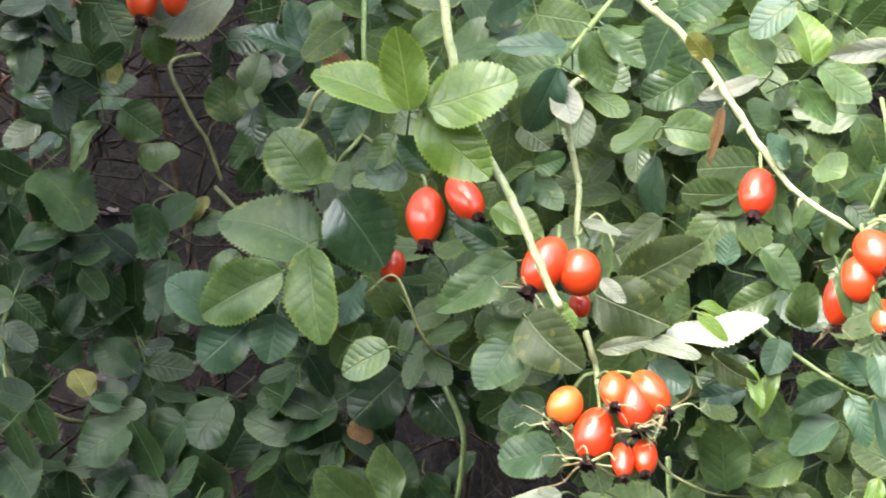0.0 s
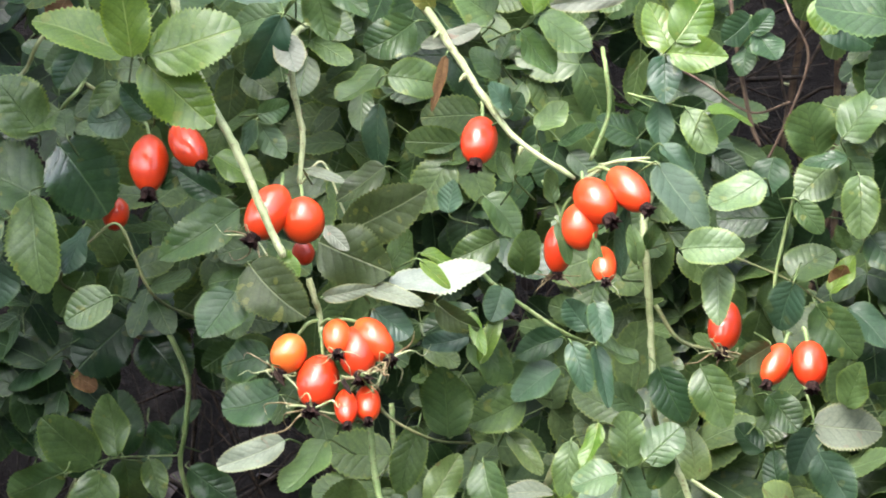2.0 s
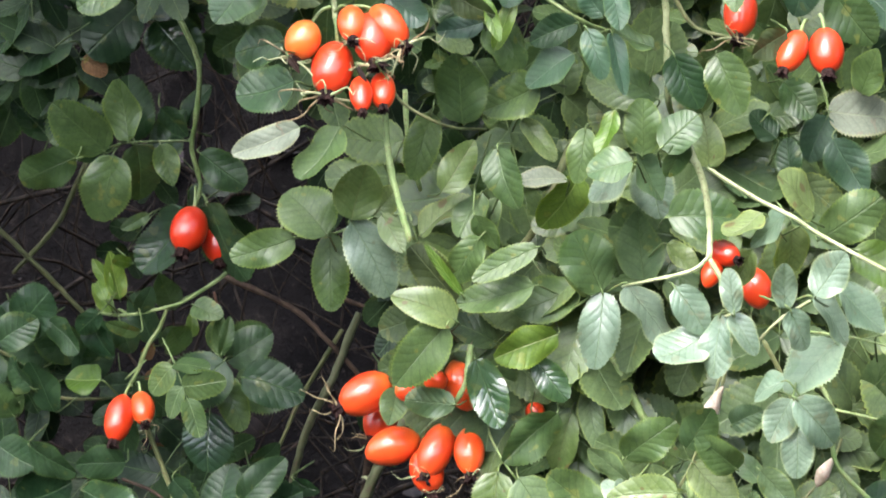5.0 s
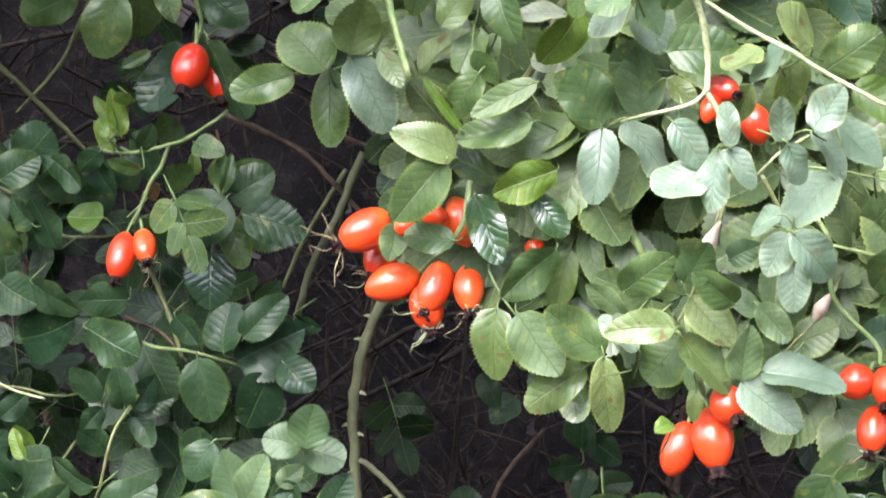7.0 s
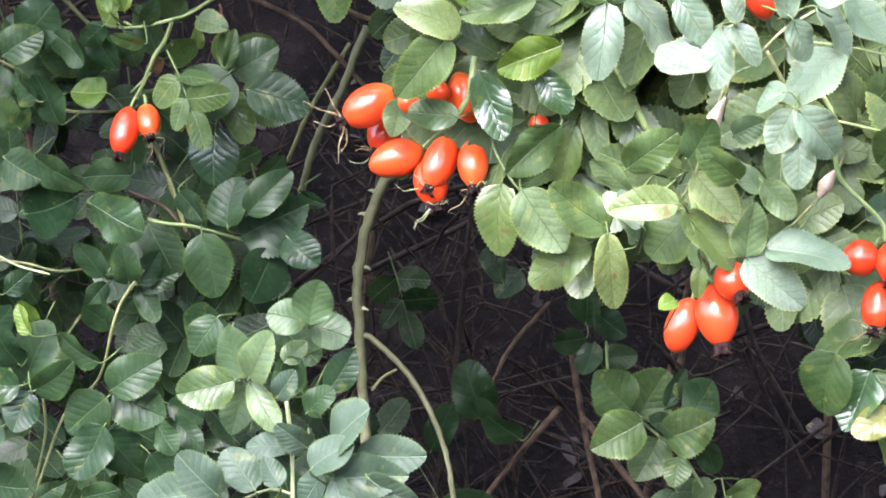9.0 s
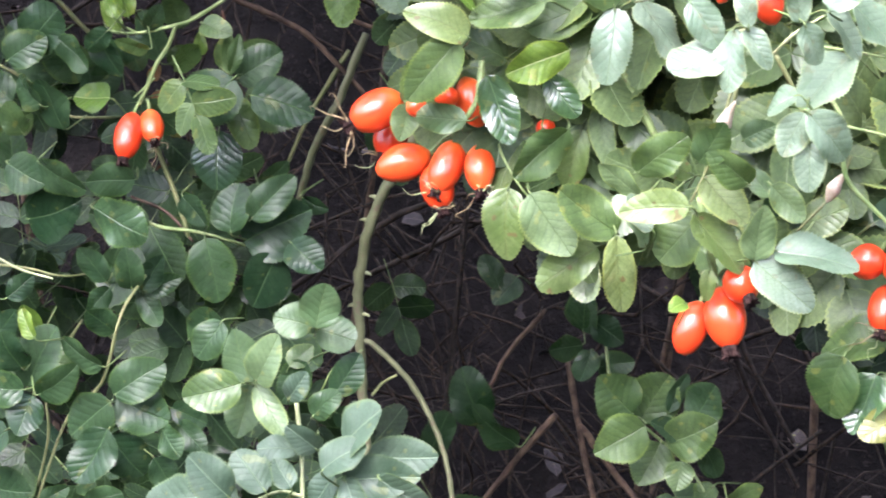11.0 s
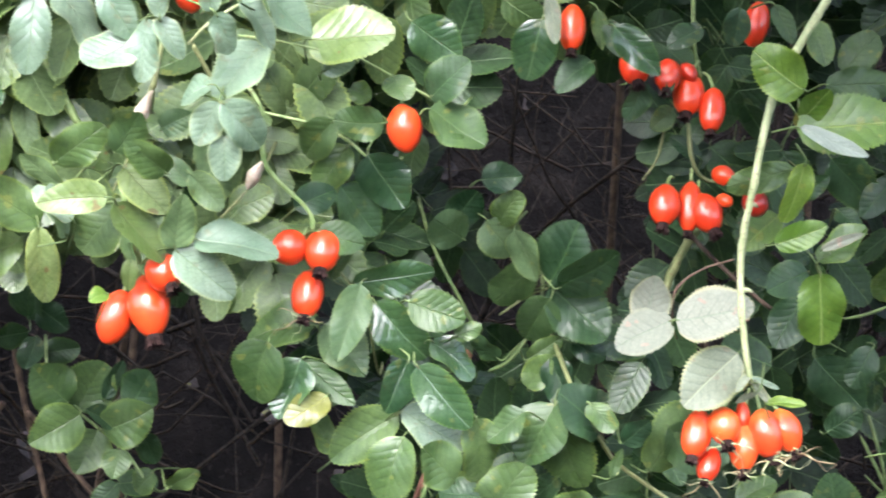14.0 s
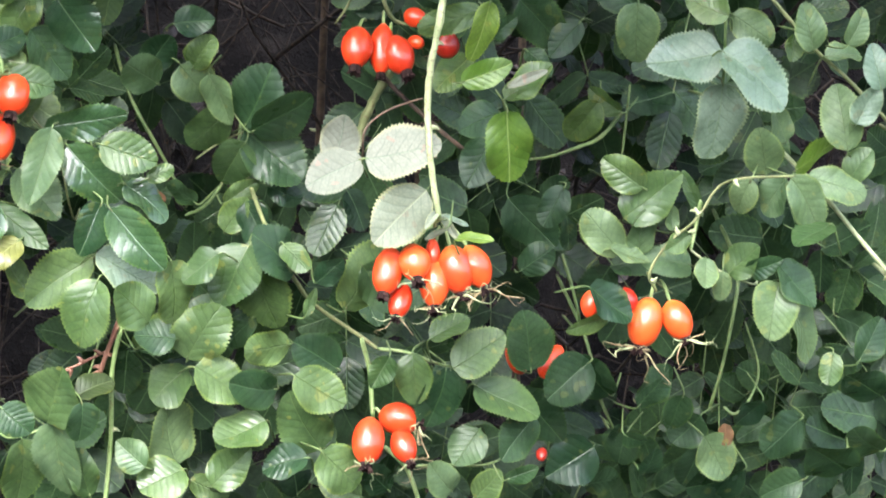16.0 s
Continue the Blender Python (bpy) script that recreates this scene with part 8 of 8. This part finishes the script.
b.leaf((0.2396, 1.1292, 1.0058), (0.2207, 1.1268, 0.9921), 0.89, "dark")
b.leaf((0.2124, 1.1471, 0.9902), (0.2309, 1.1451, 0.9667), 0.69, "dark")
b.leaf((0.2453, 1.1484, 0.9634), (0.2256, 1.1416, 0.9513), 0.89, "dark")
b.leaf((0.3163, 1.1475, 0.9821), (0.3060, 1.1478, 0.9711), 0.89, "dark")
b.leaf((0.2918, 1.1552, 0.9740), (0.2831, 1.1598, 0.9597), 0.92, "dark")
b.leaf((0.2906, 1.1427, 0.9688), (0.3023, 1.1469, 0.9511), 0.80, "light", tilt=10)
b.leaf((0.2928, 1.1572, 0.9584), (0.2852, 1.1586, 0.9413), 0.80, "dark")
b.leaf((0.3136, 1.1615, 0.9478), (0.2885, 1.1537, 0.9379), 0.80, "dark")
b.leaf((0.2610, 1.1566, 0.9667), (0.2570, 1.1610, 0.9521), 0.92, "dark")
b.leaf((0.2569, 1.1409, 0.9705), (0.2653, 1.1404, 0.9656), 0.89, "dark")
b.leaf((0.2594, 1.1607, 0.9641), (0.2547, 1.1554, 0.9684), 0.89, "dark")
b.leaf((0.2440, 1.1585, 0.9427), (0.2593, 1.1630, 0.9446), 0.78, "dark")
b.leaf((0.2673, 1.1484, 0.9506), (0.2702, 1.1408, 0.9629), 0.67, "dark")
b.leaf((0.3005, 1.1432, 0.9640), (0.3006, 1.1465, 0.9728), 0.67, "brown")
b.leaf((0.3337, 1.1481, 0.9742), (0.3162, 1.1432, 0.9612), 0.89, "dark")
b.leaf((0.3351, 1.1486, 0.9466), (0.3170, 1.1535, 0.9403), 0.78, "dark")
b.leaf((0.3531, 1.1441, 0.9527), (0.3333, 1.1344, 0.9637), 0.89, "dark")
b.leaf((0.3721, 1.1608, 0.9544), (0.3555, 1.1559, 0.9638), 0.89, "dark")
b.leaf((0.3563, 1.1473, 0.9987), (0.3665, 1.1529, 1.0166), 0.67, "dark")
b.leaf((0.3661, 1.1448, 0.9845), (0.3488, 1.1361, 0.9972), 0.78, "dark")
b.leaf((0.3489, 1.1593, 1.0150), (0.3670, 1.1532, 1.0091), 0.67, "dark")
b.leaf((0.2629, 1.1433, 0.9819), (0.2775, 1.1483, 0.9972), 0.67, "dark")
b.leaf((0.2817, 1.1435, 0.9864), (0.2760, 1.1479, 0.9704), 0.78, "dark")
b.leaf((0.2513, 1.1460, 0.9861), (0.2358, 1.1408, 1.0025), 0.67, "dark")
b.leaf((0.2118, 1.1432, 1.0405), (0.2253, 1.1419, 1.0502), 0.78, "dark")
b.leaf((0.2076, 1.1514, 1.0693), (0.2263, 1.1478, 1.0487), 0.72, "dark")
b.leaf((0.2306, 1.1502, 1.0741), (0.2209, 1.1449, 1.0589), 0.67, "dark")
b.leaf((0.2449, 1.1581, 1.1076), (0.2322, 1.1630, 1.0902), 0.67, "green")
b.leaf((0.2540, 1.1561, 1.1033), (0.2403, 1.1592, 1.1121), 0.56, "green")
b.stem(0.0010, 0.0004, (0.2555, 1.1640, 1.1016), (0.2464, 1.1606, 1.0922), (0.2371, 1.1620, 1.0876), (0.2231, 1.1640, 1.0829), (0.2137, 1.1813, 1.0798), (0.2062, 1.2324, 1.0773), mat="stalk")
b.stem(0.0006, 0.0005, (0.2586, 1.1640, 1.1134), (0.2568, 1.1616, 1.0969), (0.2557, 1.1640, 1.0803), (0.2550, 1.1814, 1.0704), (0.2545, 1.2325, 1.0625), mat="stalk")
b.hip((0.2241, 1.1492, 0.9626), (0.2225, 1.1432, 0.9594), 0.0048, "deep", "bare")

b = Branch((0.1021, 1.1714, 1.0752), "leafy rose shoot with three red hips", seed=23)
b.stem(0.0009, 0.0008, (0.1021, 1.1714, 1.0752), (0.1059, 1.1230, 1.0683), (0.1107, 1.1090, 1.0597), (0.1196, 1.1127, 1.0437), (0.1263, 1.1122, 1.0355), (0.1443, 1.1123, 1.0226), (0.1506, 1.1090, 1.0185), mat="olive")
b.leaf((0.1176, 1.0964, 1.0549), (0.1007, 1.0883, 1.0684), 0.78, "dark")
b.leaf((0.1119, 1.0932, 1.0659), (0.1210, 1.0841, 1.0570), 0.56, "green")
b.stem(0.0010, 0.0009, (0.1443, 1.1090, 1.0226), (0.1478, 1.1122, 1.0086), (0.1492, 1.1090, 0.9898), mat="green")
b.stem(0.0007, 0.0004, (0.1506, 1.1090, 1.0185), (0.1623, 1.1071, 1.0172), (0.1782, 1.1090, 1.0109), (0.1874, 1.1261, 1.0072), (0.1948, 1.1770, 1.0043), mat="green")
b.stem(0.0009, 0.0008, (0.1539, 1.1090, 0.9780), (0.1631, 1.1073, 0.9683), (0.1690, 1.1090, 0.9515), (0.1723, 1.1259, 0.9421), (0.1750, 1.1767, 0.9346), mat="green")
b.stem(0.0006, 0.0004, (0.1630, 1.1090, 0.9693), (0.1790, 1.1126, 0.9684), (0.1949, 1.1090, 0.9695), (0.2047, 1.1228, 0.9702), (0.2125, 1.1711, 0.9707), mat="green")
b.hip((0.1467, 1.0946, 0.9944), (0.1443, 1.0836, 0.9790), 0.0129, "red", "wisps")
b.hip((0.1510, 1.1004, 0.9937), (0.1656, 1.0944, 0.9922), 0.0129, "red", "long", stalk=(0.1490, 1.1030, 0.9952))
b.hip((0.1575, 1.0955, 0.9888), (0.1616, 1.0845, 0.9792), 0.0103, "red", "wisps")
b.leaf((0.1157, 1.0990, 1.0236), (0.0972, 1.0907, 1.0235), 0.69, "green")
b.leaf((0.1351, 1.1046, 1.0113), (0.1176, 1.1009, 1.0257), 0.75, "dark")
b.leaf((0.1164, 1.0913, 1.0132), (0.1357, 1.0918, 0.9996), 0.75, "green")
b.leaf((0.1281, 1.0972, 0.9806), (0.1116, 1.0913, 1.0034), 0.75, "green")
b.leaf((0.1217, 1.0860, 0.9814), (0.1036, 1.0852, 0.9793), 0.69, "dark")
b.leaf((0.1270, 1.0836, 0.9844), (0.1412, 1.0875, 0.9682), 0.87, "green")
b.leaf((0.1055, 1.0913, 0.9950), (0.0865, 1.0840, 0.9869), 0.69, "green")
b.leaf((0.1098, 1.0909, 1.0077), (0.0914, 1.0827, 1.0101), 0.80, "dark")
b.leaf((0.0780, 1.0906, 1.0175), (0.0992, 1.0893, 1.0056), 0.69, "green")
b.leaf((0.0749, 1.0928, 1.0198), (0.0847, 1.0881, 1.0434), 0.82, "green")
b.leaf((0.0705, 1.0900, 1.0291), (0.0547, 1.0878, 1.0322), 0.83, "dark")
b.leaf((0.0751, 1.1017, 1.0143), (0.0614, 1.0987, 1.0016), 0.89, "green")
b.leaf((0.0706, 1.1014, 0.9739), (0.0640, 1.0992, 1.0007), 0.82, "light")
b.leaf((0.0734, 1.0859, 0.9778), (0.0575, 1.0786, 0.9710), 0.87, "green")
b.leaf((0.0762, 1.1033, 0.9673), (0.0916, 1.1010, 0.9607), 0.67, "green")
b.leaf((0.0846, 1.0922, 0.9685), (0.0988, 1.0904, 0.9851), 0.67, "green")
b.leaf((0.0995, 1.1033, 0.9785), (0.0860, 1.0993, 0.9848), 0.78, "dark")
b.leaf((0.1626, 1.0917, 1.0215), (0.1650, 1.0875, 1.0015), 0.69, "green")
b.leaf((0.1529, 1.0833, 1.0229), (0.1464, 1.0820, 1.0098), 0.72, "green")
b.leaf((0.1764, 1.0945, 1.0147), (0.1722, 1.0924, 0.9899), 0.78, "dark")
b.leaf((0.1786, 1.0938, 1.0144), (0.1996, 1.0914, 1.0272), 0.69, "green")
b.leaf((0.1885, 1.1002, 1.0059), (0.2130, 1.0931, 0.9931), 0.58, "green")
b.leaf((0.2135, 1.1066, 0.9906), (0.1986, 1.0984, 0.9753), 0.72, "dark")
b.leaf((0.1916, 1.1038, 0.9860), (0.1797, 1.0966, 0.9739), 0.78, "green")
b.leaf((0.1897, 1.1021, 0.9577), (0.2000, 1.0963, 0.9699), 0.67, "green")
b.leaf((0.1996, 1.0849, 0.9709), (0.2127, 1.0835, 0.9757), 0.56, "dark")
b.leaf((0.1370, 1.1031, 1.0358), (0.1547, 1.1067, 1.0621), 0.67, "green")
b.leaf((0.1435, 1.1040, 1.0538), (0.1576, 1.1097, 1.0361), 0.67, "green")
b.leaf((0.1243, 1.0843, 1.0524), (0.1348, 1.0803, 1.0622), 0.67, "dark")
b.leaf((0.1202, 1.0856, 1.0386), (0.1246, 1.0876, 1.0493), 0.40, "green")
b.leaf((0.1695, 1.0938, 1.0265), (0.1851, 1.0957, 1.0349), 0.56, "green")
b.leaf((0.1016, 1.1021, 1.0343), (0.0908, 1.1081, 1.0214), 0.56, "dark")
b.leaf((0.1441, 1.0992, 0.9602), (0.1264, 1.1032, 0.9663), 0.67, "green")
b.leaf((0.1798, 1.0962, 0.9628), (0.1696, 1.0875, 0.9753), 0.67, "light")
b.leaf((0.1559, 1.1044, 0.9605), (0.1459, 1.0958, 0.9730), 0.67, "dark")

b = Branch((0.0529, 1.0940, 1.0418), "reddish thorny rose stem with mottled leaflets", seed=24)
b.stem(0.0009, 0.0009, (0.0529, 1.0940, 1.0418), (0.0466, 1.0907, 1.0193), (0.0455, 1.0966, 0.9873), (0.0425, 1.0940, 0.9572), (0.0416, 1.1091, 0.9473), (0.0408, 1.1584, 0.9394), mat="green", thorns=4)
b.stem(0.0010, 0.0009, (0.0529, 1.0940, 1.0463), (0.0445, 1.0922, 1.0238), (0.0405, 1.0940, 1.0114), mat="red", thorns=6)
b.stem(0.0006, 0.0005, (0.0441, 1.0940, 1.0234), (0.0358, 1.0953, 1.0190), (0.0275, 1.0940, 1.0155), mat="red", thorns=3)
b.leaf((0.0595, 1.0587, 1.0447), (0.0477, 1.0521, 1.0608), 0.80, "green")
b.leaf((0.0216, 1.0852, 0.9981), (0.0256, 1.0758, 1.0227), 0.87, "green")
b.leaf((0.0325, 1.0803, 1.0100), (0.0469, 1.0853, 1.0155), 0.67, "olive")
b.leaf((0.0346, 1.0731, 1.0095), (0.0355, 1.0744, 0.9933), 0.80, "dark")
b.leaf((0.0237, 1.0859, 0.9978), (0.0256, 1.0858, 0.9669), 0.58, "light", tilt=15)
b.leaf((0.0117, 1.0864, 0.9911), (0.0126, 1.0876, 0.9643), 0.69, "green")
b.leaf((0.0040, 1.0683, 1.0097), (0.0141, 1.0614, 1.0010), 0.89, "dark")
b.leaf((0.0587, 1.0809, 0.9805), (0.0469, 1.0864, 0.9890), 0.82, "light", tilt=15)
b.stem(0.0005, 0.0004, (-0.0040, 1.1632, 0.9813), (0.0029, 1.1118, 0.9850), (0.0116, 1.0940, 0.9898), (0.0225, 1.0917, 0.9957), (0.0313, 1.0940, 1.0047), (0.0382, 1.1118, 1.0118), (0.0437, 1.1632, 1.0174), mat="green")
b.leaf((0.0352, 1.0821, 0.9661), (0.0264, 1.0741, 0.9530), 0.67, "dark")
b.leaf((0.0374, 1.0883, 0.9663), (0.0311, 1.0854, 0.9857), 0.56, "green")

# open, dark places in the foliage: x, z, half width, half height
GAPS = [
    (-0.428, 1.436, 0.032, 0.029),
    (-0.431, 1.405, 0.040, 0.013),
    (-0.309, 1.287, 0.039, 0.027),
    (-0.397, 1.309, 0.016, 0.010),
    (-0.033, 1.427, 0.029, 0.042),
    (-0.338, 1.204, 0.056, 0.030),
    (-0.265, 1.239, 0.022, 0.038),
    (-0.254, 1.179, 0.045, 0.028),
    (-0.263, 1.192, 0.059, 0.027),
    (-0.367, 1.204, 0.034, 0.015),
    (-0.244, 1.131, 0.023, 0.033),
    (-0.193, 1.073, 0.054, 0.048),
    (-0.170, 1.041, 0.052, 0.057),
    (-0.081, 1.039, 0.046, 0.041),
    (-0.047, 0.998, 0.039, 0.052),
    (-0.144, 0.981, 0.047, 0.039),
    (-0.030, 0.997, 0.034, 0.048),
    (0.099, 1.139, 0.034, 0.043),
    (0.120, 1.114, 0.026, 0.025),
    (0.135, 1.114, 0.034, 0.028),
    (0.107, 1.111, 0.043, 0.021),
    (0.282, 0.944, 0.031, 0.026),
    (0.257, 0.988, 0.024, 0.017),
    (0.005, 0.981, 0.025, 0.019),
]


def open_place(x, z):
    """1 in the middle of a gap, 0 outside all of them."""
    best = 0.0
    for gx, gz, a, b in GAPS:
        r = math.hypot((x - gx) / a, (z - gz) / b)
        best = max(best, 1.0 - r * r)
    return best


class Mass:
    """Many leaflets in one mesh."""

    def __init__(self):
        self.pts, self.quads, self.uvs, self.outs = [], [], [], []

    def leaf(self, grid, base, turn, long, across):
        n = len(self.pts)
        m = turn @ Matrix.Diagonal((long, across, min(long, across)))
        base = Vector(base)
        self.pts += [tuple(base + m @ Vector(p)) for p in grid[0]]
        self.quads += [tuple(i + n for i in q) for q in grid[1]]
        self.uvs += grid[2]
        self.outs += grid[3]

    def done(self, name, material, label):
        me = bpy.data.meshes.new(name)
        me.from_pydata(self.pts, [], self.quads)
        index = np.empty(len(me.loops), dtype=np.int32)
        me.loops.foreach_get("vertex_index", index)
        for layer, values in (("uv", self.uvs), ("rim", self.outs)):
            me.uv_layers.new(name=layer).data.foreach_set("uv", np.array(values, dtype=np.float32)[index].ravel())
        me.shade_smooth()
        return tagged(linked(name, me, material), label, "foliage", kind="stuff")


def foliage(name, count, spot, material, label, seed, big=1.0):
    """Compound leaves in one mesh, thinner where one sees into the bush. spot: gives x, y and z of a leaf's foot."""
    rng = random.Random(seed)
    grids = [leaflet_grid(rng, 24, 2, True, c, f, w) for c, f, w in ((0.04, 0.14, 0.05), (0.1, 0.22, 0.08), (0.0, 0.1, 0.1), (0.14, 0.08, 0.1))]
    mass, stalks = Mass(), []
    for _ in range(count):
        x, y, z = spot(rng)
        size = rng.uniform(0.017, 0.028) * big
        a = rng.uniform(-2.6, -0.5) if rng.random() < 0.75 else rng.uniform(0, 6.3)
        along = Vector((math.cos(a), rng.uniform(-0.6, 0.2), math.sin(a))).normalized()
        side = along.cross(Vector((0, 1, 0.3))).normalized()
        b = Vector((x, y, z))
        long = size * rng.uniform(1.5, 2.0)
        k = 1.3 / y
        gap = max(open_place(p.x * k, 1.35 + (p.z - 1.35) * k) for p in (b, b + along * long, b + along * (long + size)))
        if rng.random() < gap * 4 and not (y > 1.38 and rng.random() < 0.10):
            continue
        stalks.append((b, b + along * long))
        tilt = rng.uniform(5, 55)
        spots = [(1.0, along)]
        for s in (0.45, 0.8):
            for sg in (-1, 1):
                w = radians(rng.uniform(52, 74))
                spots.append((s, along * math.cos(w) + side * sg * math.sin(w)))
        for s, d in spots:
            p = b + along * long * s
            k = size * rng.uniform(0.8, 1.1)
            mass.leaf(rng.choice(grids), p, facing(p, p + d, tilt + rng.uniform(-18, 18), rng.uniform(-35, 35)), k, k * rng.uniform(0.95, 1.3))
    mass.done(name, LEAF[material], label)
    twig_mass("leaf_stalks", [(p, (p + q) / 2 + Vector((0, 0, 0.002)), q) for p, q in stalks], 0.00045, 0.0003, STEM["stalk"], "thin green leaf stalks among the leaves", 3, 4)


def deep_spot(rng):
    x, z = rng.uniform(-0.8, 0.8), rng.uniform(0.55, 1.55)
    y = (1.185 if x > -0.2 else 1.26) + 0.27 * rng.random() ** 1.6
    part_of = rng.random()
    if part_of < 0.2:
        z, y = rng.uniform(1.52, 2.05), rng.uniform(1.2, 1.75)
    elif part_of < 0.23:
        x, z, y = rng.uniform(0.13, 0.6), rng.uniform(1.29, 1.65), rng.uniform(0.98, 1.3)
    elif part_of < 0.29:
        x, z, y = rng.uniform(-0.8, -0.32), rng.uniform(1.54, 1.95), rng.uniform(0.85, 1.2)
    elif part_of < 0.33:
        x, z, y = rng.uniform(-0.95, -0.6), rng.uniform(1.0, 1.6), rng.uniform(0.95, 1.3)
    return x * y / 1.25, y, z


def shade_overhang_spot(rng):
    if rng.random() < 0.6:
        return rng.uniform(0.06, 0.33), rng.uniform(0.86, 1.3), rng.uniform(1.32, 1.5)
    return rng.uniform(-0.75, -0.28), rng.uniform(0.82, 1.2), rng.uniform(1.57, 1.75)


def shade_top_spot(rng):
    return rng.uniform(-1.0, -0.15) if rng.random() < 0.75 else rng.uniform(-0.2, 0.9), rng.uniform(1.3, 2.15), rng.uniform(1.62, 2.25)


def low_spot(rng):
    return rng.uniform(-0.85, 0.85), 1.22 + 0.45 * rng.random(), rng.uniform(0.12, 0.72)


def upper_spot(rng):
    return rng.uniform(-0.30, 0.10), rng.uniform(1.18, 1.26), rng.uniform(1.18, 1.5)


def bright_spot(rng):
    return rng.uniform(-0.15, -0.02), rng.uniform(1.15, 1.20), rng.uniform(1.135, 1.28)


def twig_mass(name, lines, r0, r1, material, label, sides=5, steps=8):
    rng = random.Random(4)
    pts, faces = [], []
    for line in lines:
        n = len(pts)
        k = rng.uniform(0.6, 1.3)
        rings = tube_rows(line, r0 * k, r1 * k, rng, sides, steps)
        for ring in rings:
            pts += [tuple(v) for v in ring]
        for i in range(steps):
            for j in range(sides):
                a, b = n + i * sides + j, n + i * sides + (j + 1) % sides
                faces.append((a, b, b + sides, a + sides))
    me = bpy.data.meshes.new(name)
    me.from_pydata(pts, [], faces)
    me.shade_smooth()
    return tagged(linked(name, me, material), label, "twigs", kind="stuff")


def thicket():
    """Dead and living twigs in the dark inside of the bush."""
    rng = random.Random(8)
    dead, live = [], []
    for i in range(3600):
        x, y, z = rng.uniform(-0.9, 0.9), 1.38 + 0.57 * rng.random() ** 0.8, rng.uniform(0.35, 1.7)
        a = rng.choice((rng.gauss(1.57, 0.5), rng.gauss(0.5, 0.6), rng.gauss(2.6, 0.6), rng.uniform(0, 3.14)))
        d = Vector((math.cos(a), rng.uniform(-0.3, 0.3), math.sin(a))) * rng.choice((rng.uniform(0.02, 0.07), rng.uniform(0.05, 0.16)))
        p = Vector((x, y, z))
        bend = lambda: Vector((rng.uniform(-0.22, 0.22), rng.uniform(-0.15, 0.15), rng.uniform(-0.22, 0.22))) * d.length
        (dead if i % 9 < 4 else live).append((p - d, p - d * 0.45 + bend(), p + bend(), p + d * 0.5 + bend(), p + d * rng.uniform(0.75, 1.0) + bend()))
    stout = []
    for i in range(170):
        p = Vector((rng.uniform(-0.9, 0.9), rng.uniform(1.4, 1.8), rng.uniform(0.4, 1.6)))
        a = rng.uniform(0, 3.14)
        d = Vector((math.cos(a), rng.uniform(-0.2, 0.2), math.sin(a))) * rng.uniform(0.06, 0.2)
        side = Vector((-d.z, 0, d.x)) * rng.uniform(-0.25, 0.25)
        stout.append((p - d, p - d * 0.3 + side, p + d * 0.3 + side * 0.6, p + d))
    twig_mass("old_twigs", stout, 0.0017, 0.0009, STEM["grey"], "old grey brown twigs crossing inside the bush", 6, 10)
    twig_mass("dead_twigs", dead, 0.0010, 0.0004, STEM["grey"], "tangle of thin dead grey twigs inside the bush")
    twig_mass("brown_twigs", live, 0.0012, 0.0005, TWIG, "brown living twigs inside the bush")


def canes():
    """Upright canes that carry the bush, from the ground up."""
    rng = random.Random(17)
    for i in range(15):
        x = -0.84 + 0.12 * i + rng.uniform(-0.04, 0.04)
        y = rng.uniform(1.55, 1.9)
        foot = Vector((x, y, ground_height(x, y) - 0.02))
        lean = rng.uniform(-0.15, 0.15)
        c = Branch(foot, "old olive brown rose cane rising from the earth", "rose_cane", "canes of the rose bush", 50 + i)
        c.stem(0.0032, 0.0016, foot, foot + Vector((lean * 0.3, 0.03, 0.6)), foot + Vector((lean, -0.05, 1.15)), foot + Vector((lean * 1.8, -0.2, 1.6)), mat="brown", thorns=7)


def litter():
    """Dead leaves on the earth."""
    rng = random.Random(23)
    grid = leaflet_grid(rng, 6, 1, False, 0.3, 0.4, 0.3)
    mass = Mass()
    for _ in range(2600):
        x, y = rng.uniform(-1.2, 1.2), rng.uniform(1.2, 2.6)
        p = Vector((x, y, ground_height(x, y) + 0.004))
        d = Vector((rng.uniform(-1, 1), rng.uniform(-1, 1), rng.uniform(-0.3, 0.6)))
        k = rng.uniform(0.010, 0.028)
        mass.leaf(grid, p, facing(p, p + d, rng.uniform(20, 80), rng.uniform(-50, 50)), k, k)
    mass.done("leaf_litter", LITTER, "withered brown leaves lying on the earth, coloured dark for shade")


LITTER = leaf_material("leaf_litter", (0.005, 0.0035, 0.004), (0.055, 0.040, 0.038), (0.06, 0.045, 0.04), 0.8, island=True, wet=0.0, glow=0.05, sheen_bloom=0.0)
litter()
foliage("rose_foliage", 4500, deep_spot, "mass", "dense rose leaves deep inside the bush, coloured dark for shade", 11)
foliage("overhanging_foliage", 450, shade_overhang_spot, "mass", "unseen rose leaves added over the bush to shade it", 14)
foliage("top_foliage", 1900, shade_top_spot, "mass", "rose leaves added overhead to shade the earth behind the bush", 15)
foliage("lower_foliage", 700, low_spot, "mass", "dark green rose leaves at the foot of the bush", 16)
foliage("upper_foliage", 330, upper_spot, "half_lit_mass", "dense green rose leaves in the upper bush", 12, 0.95)
foliage("bright_foliage", 190, bright_spot, "lit_mass", "dense rose leaves out in the light, coloured bright for it", 13, 1.1)
thicket()
canes()
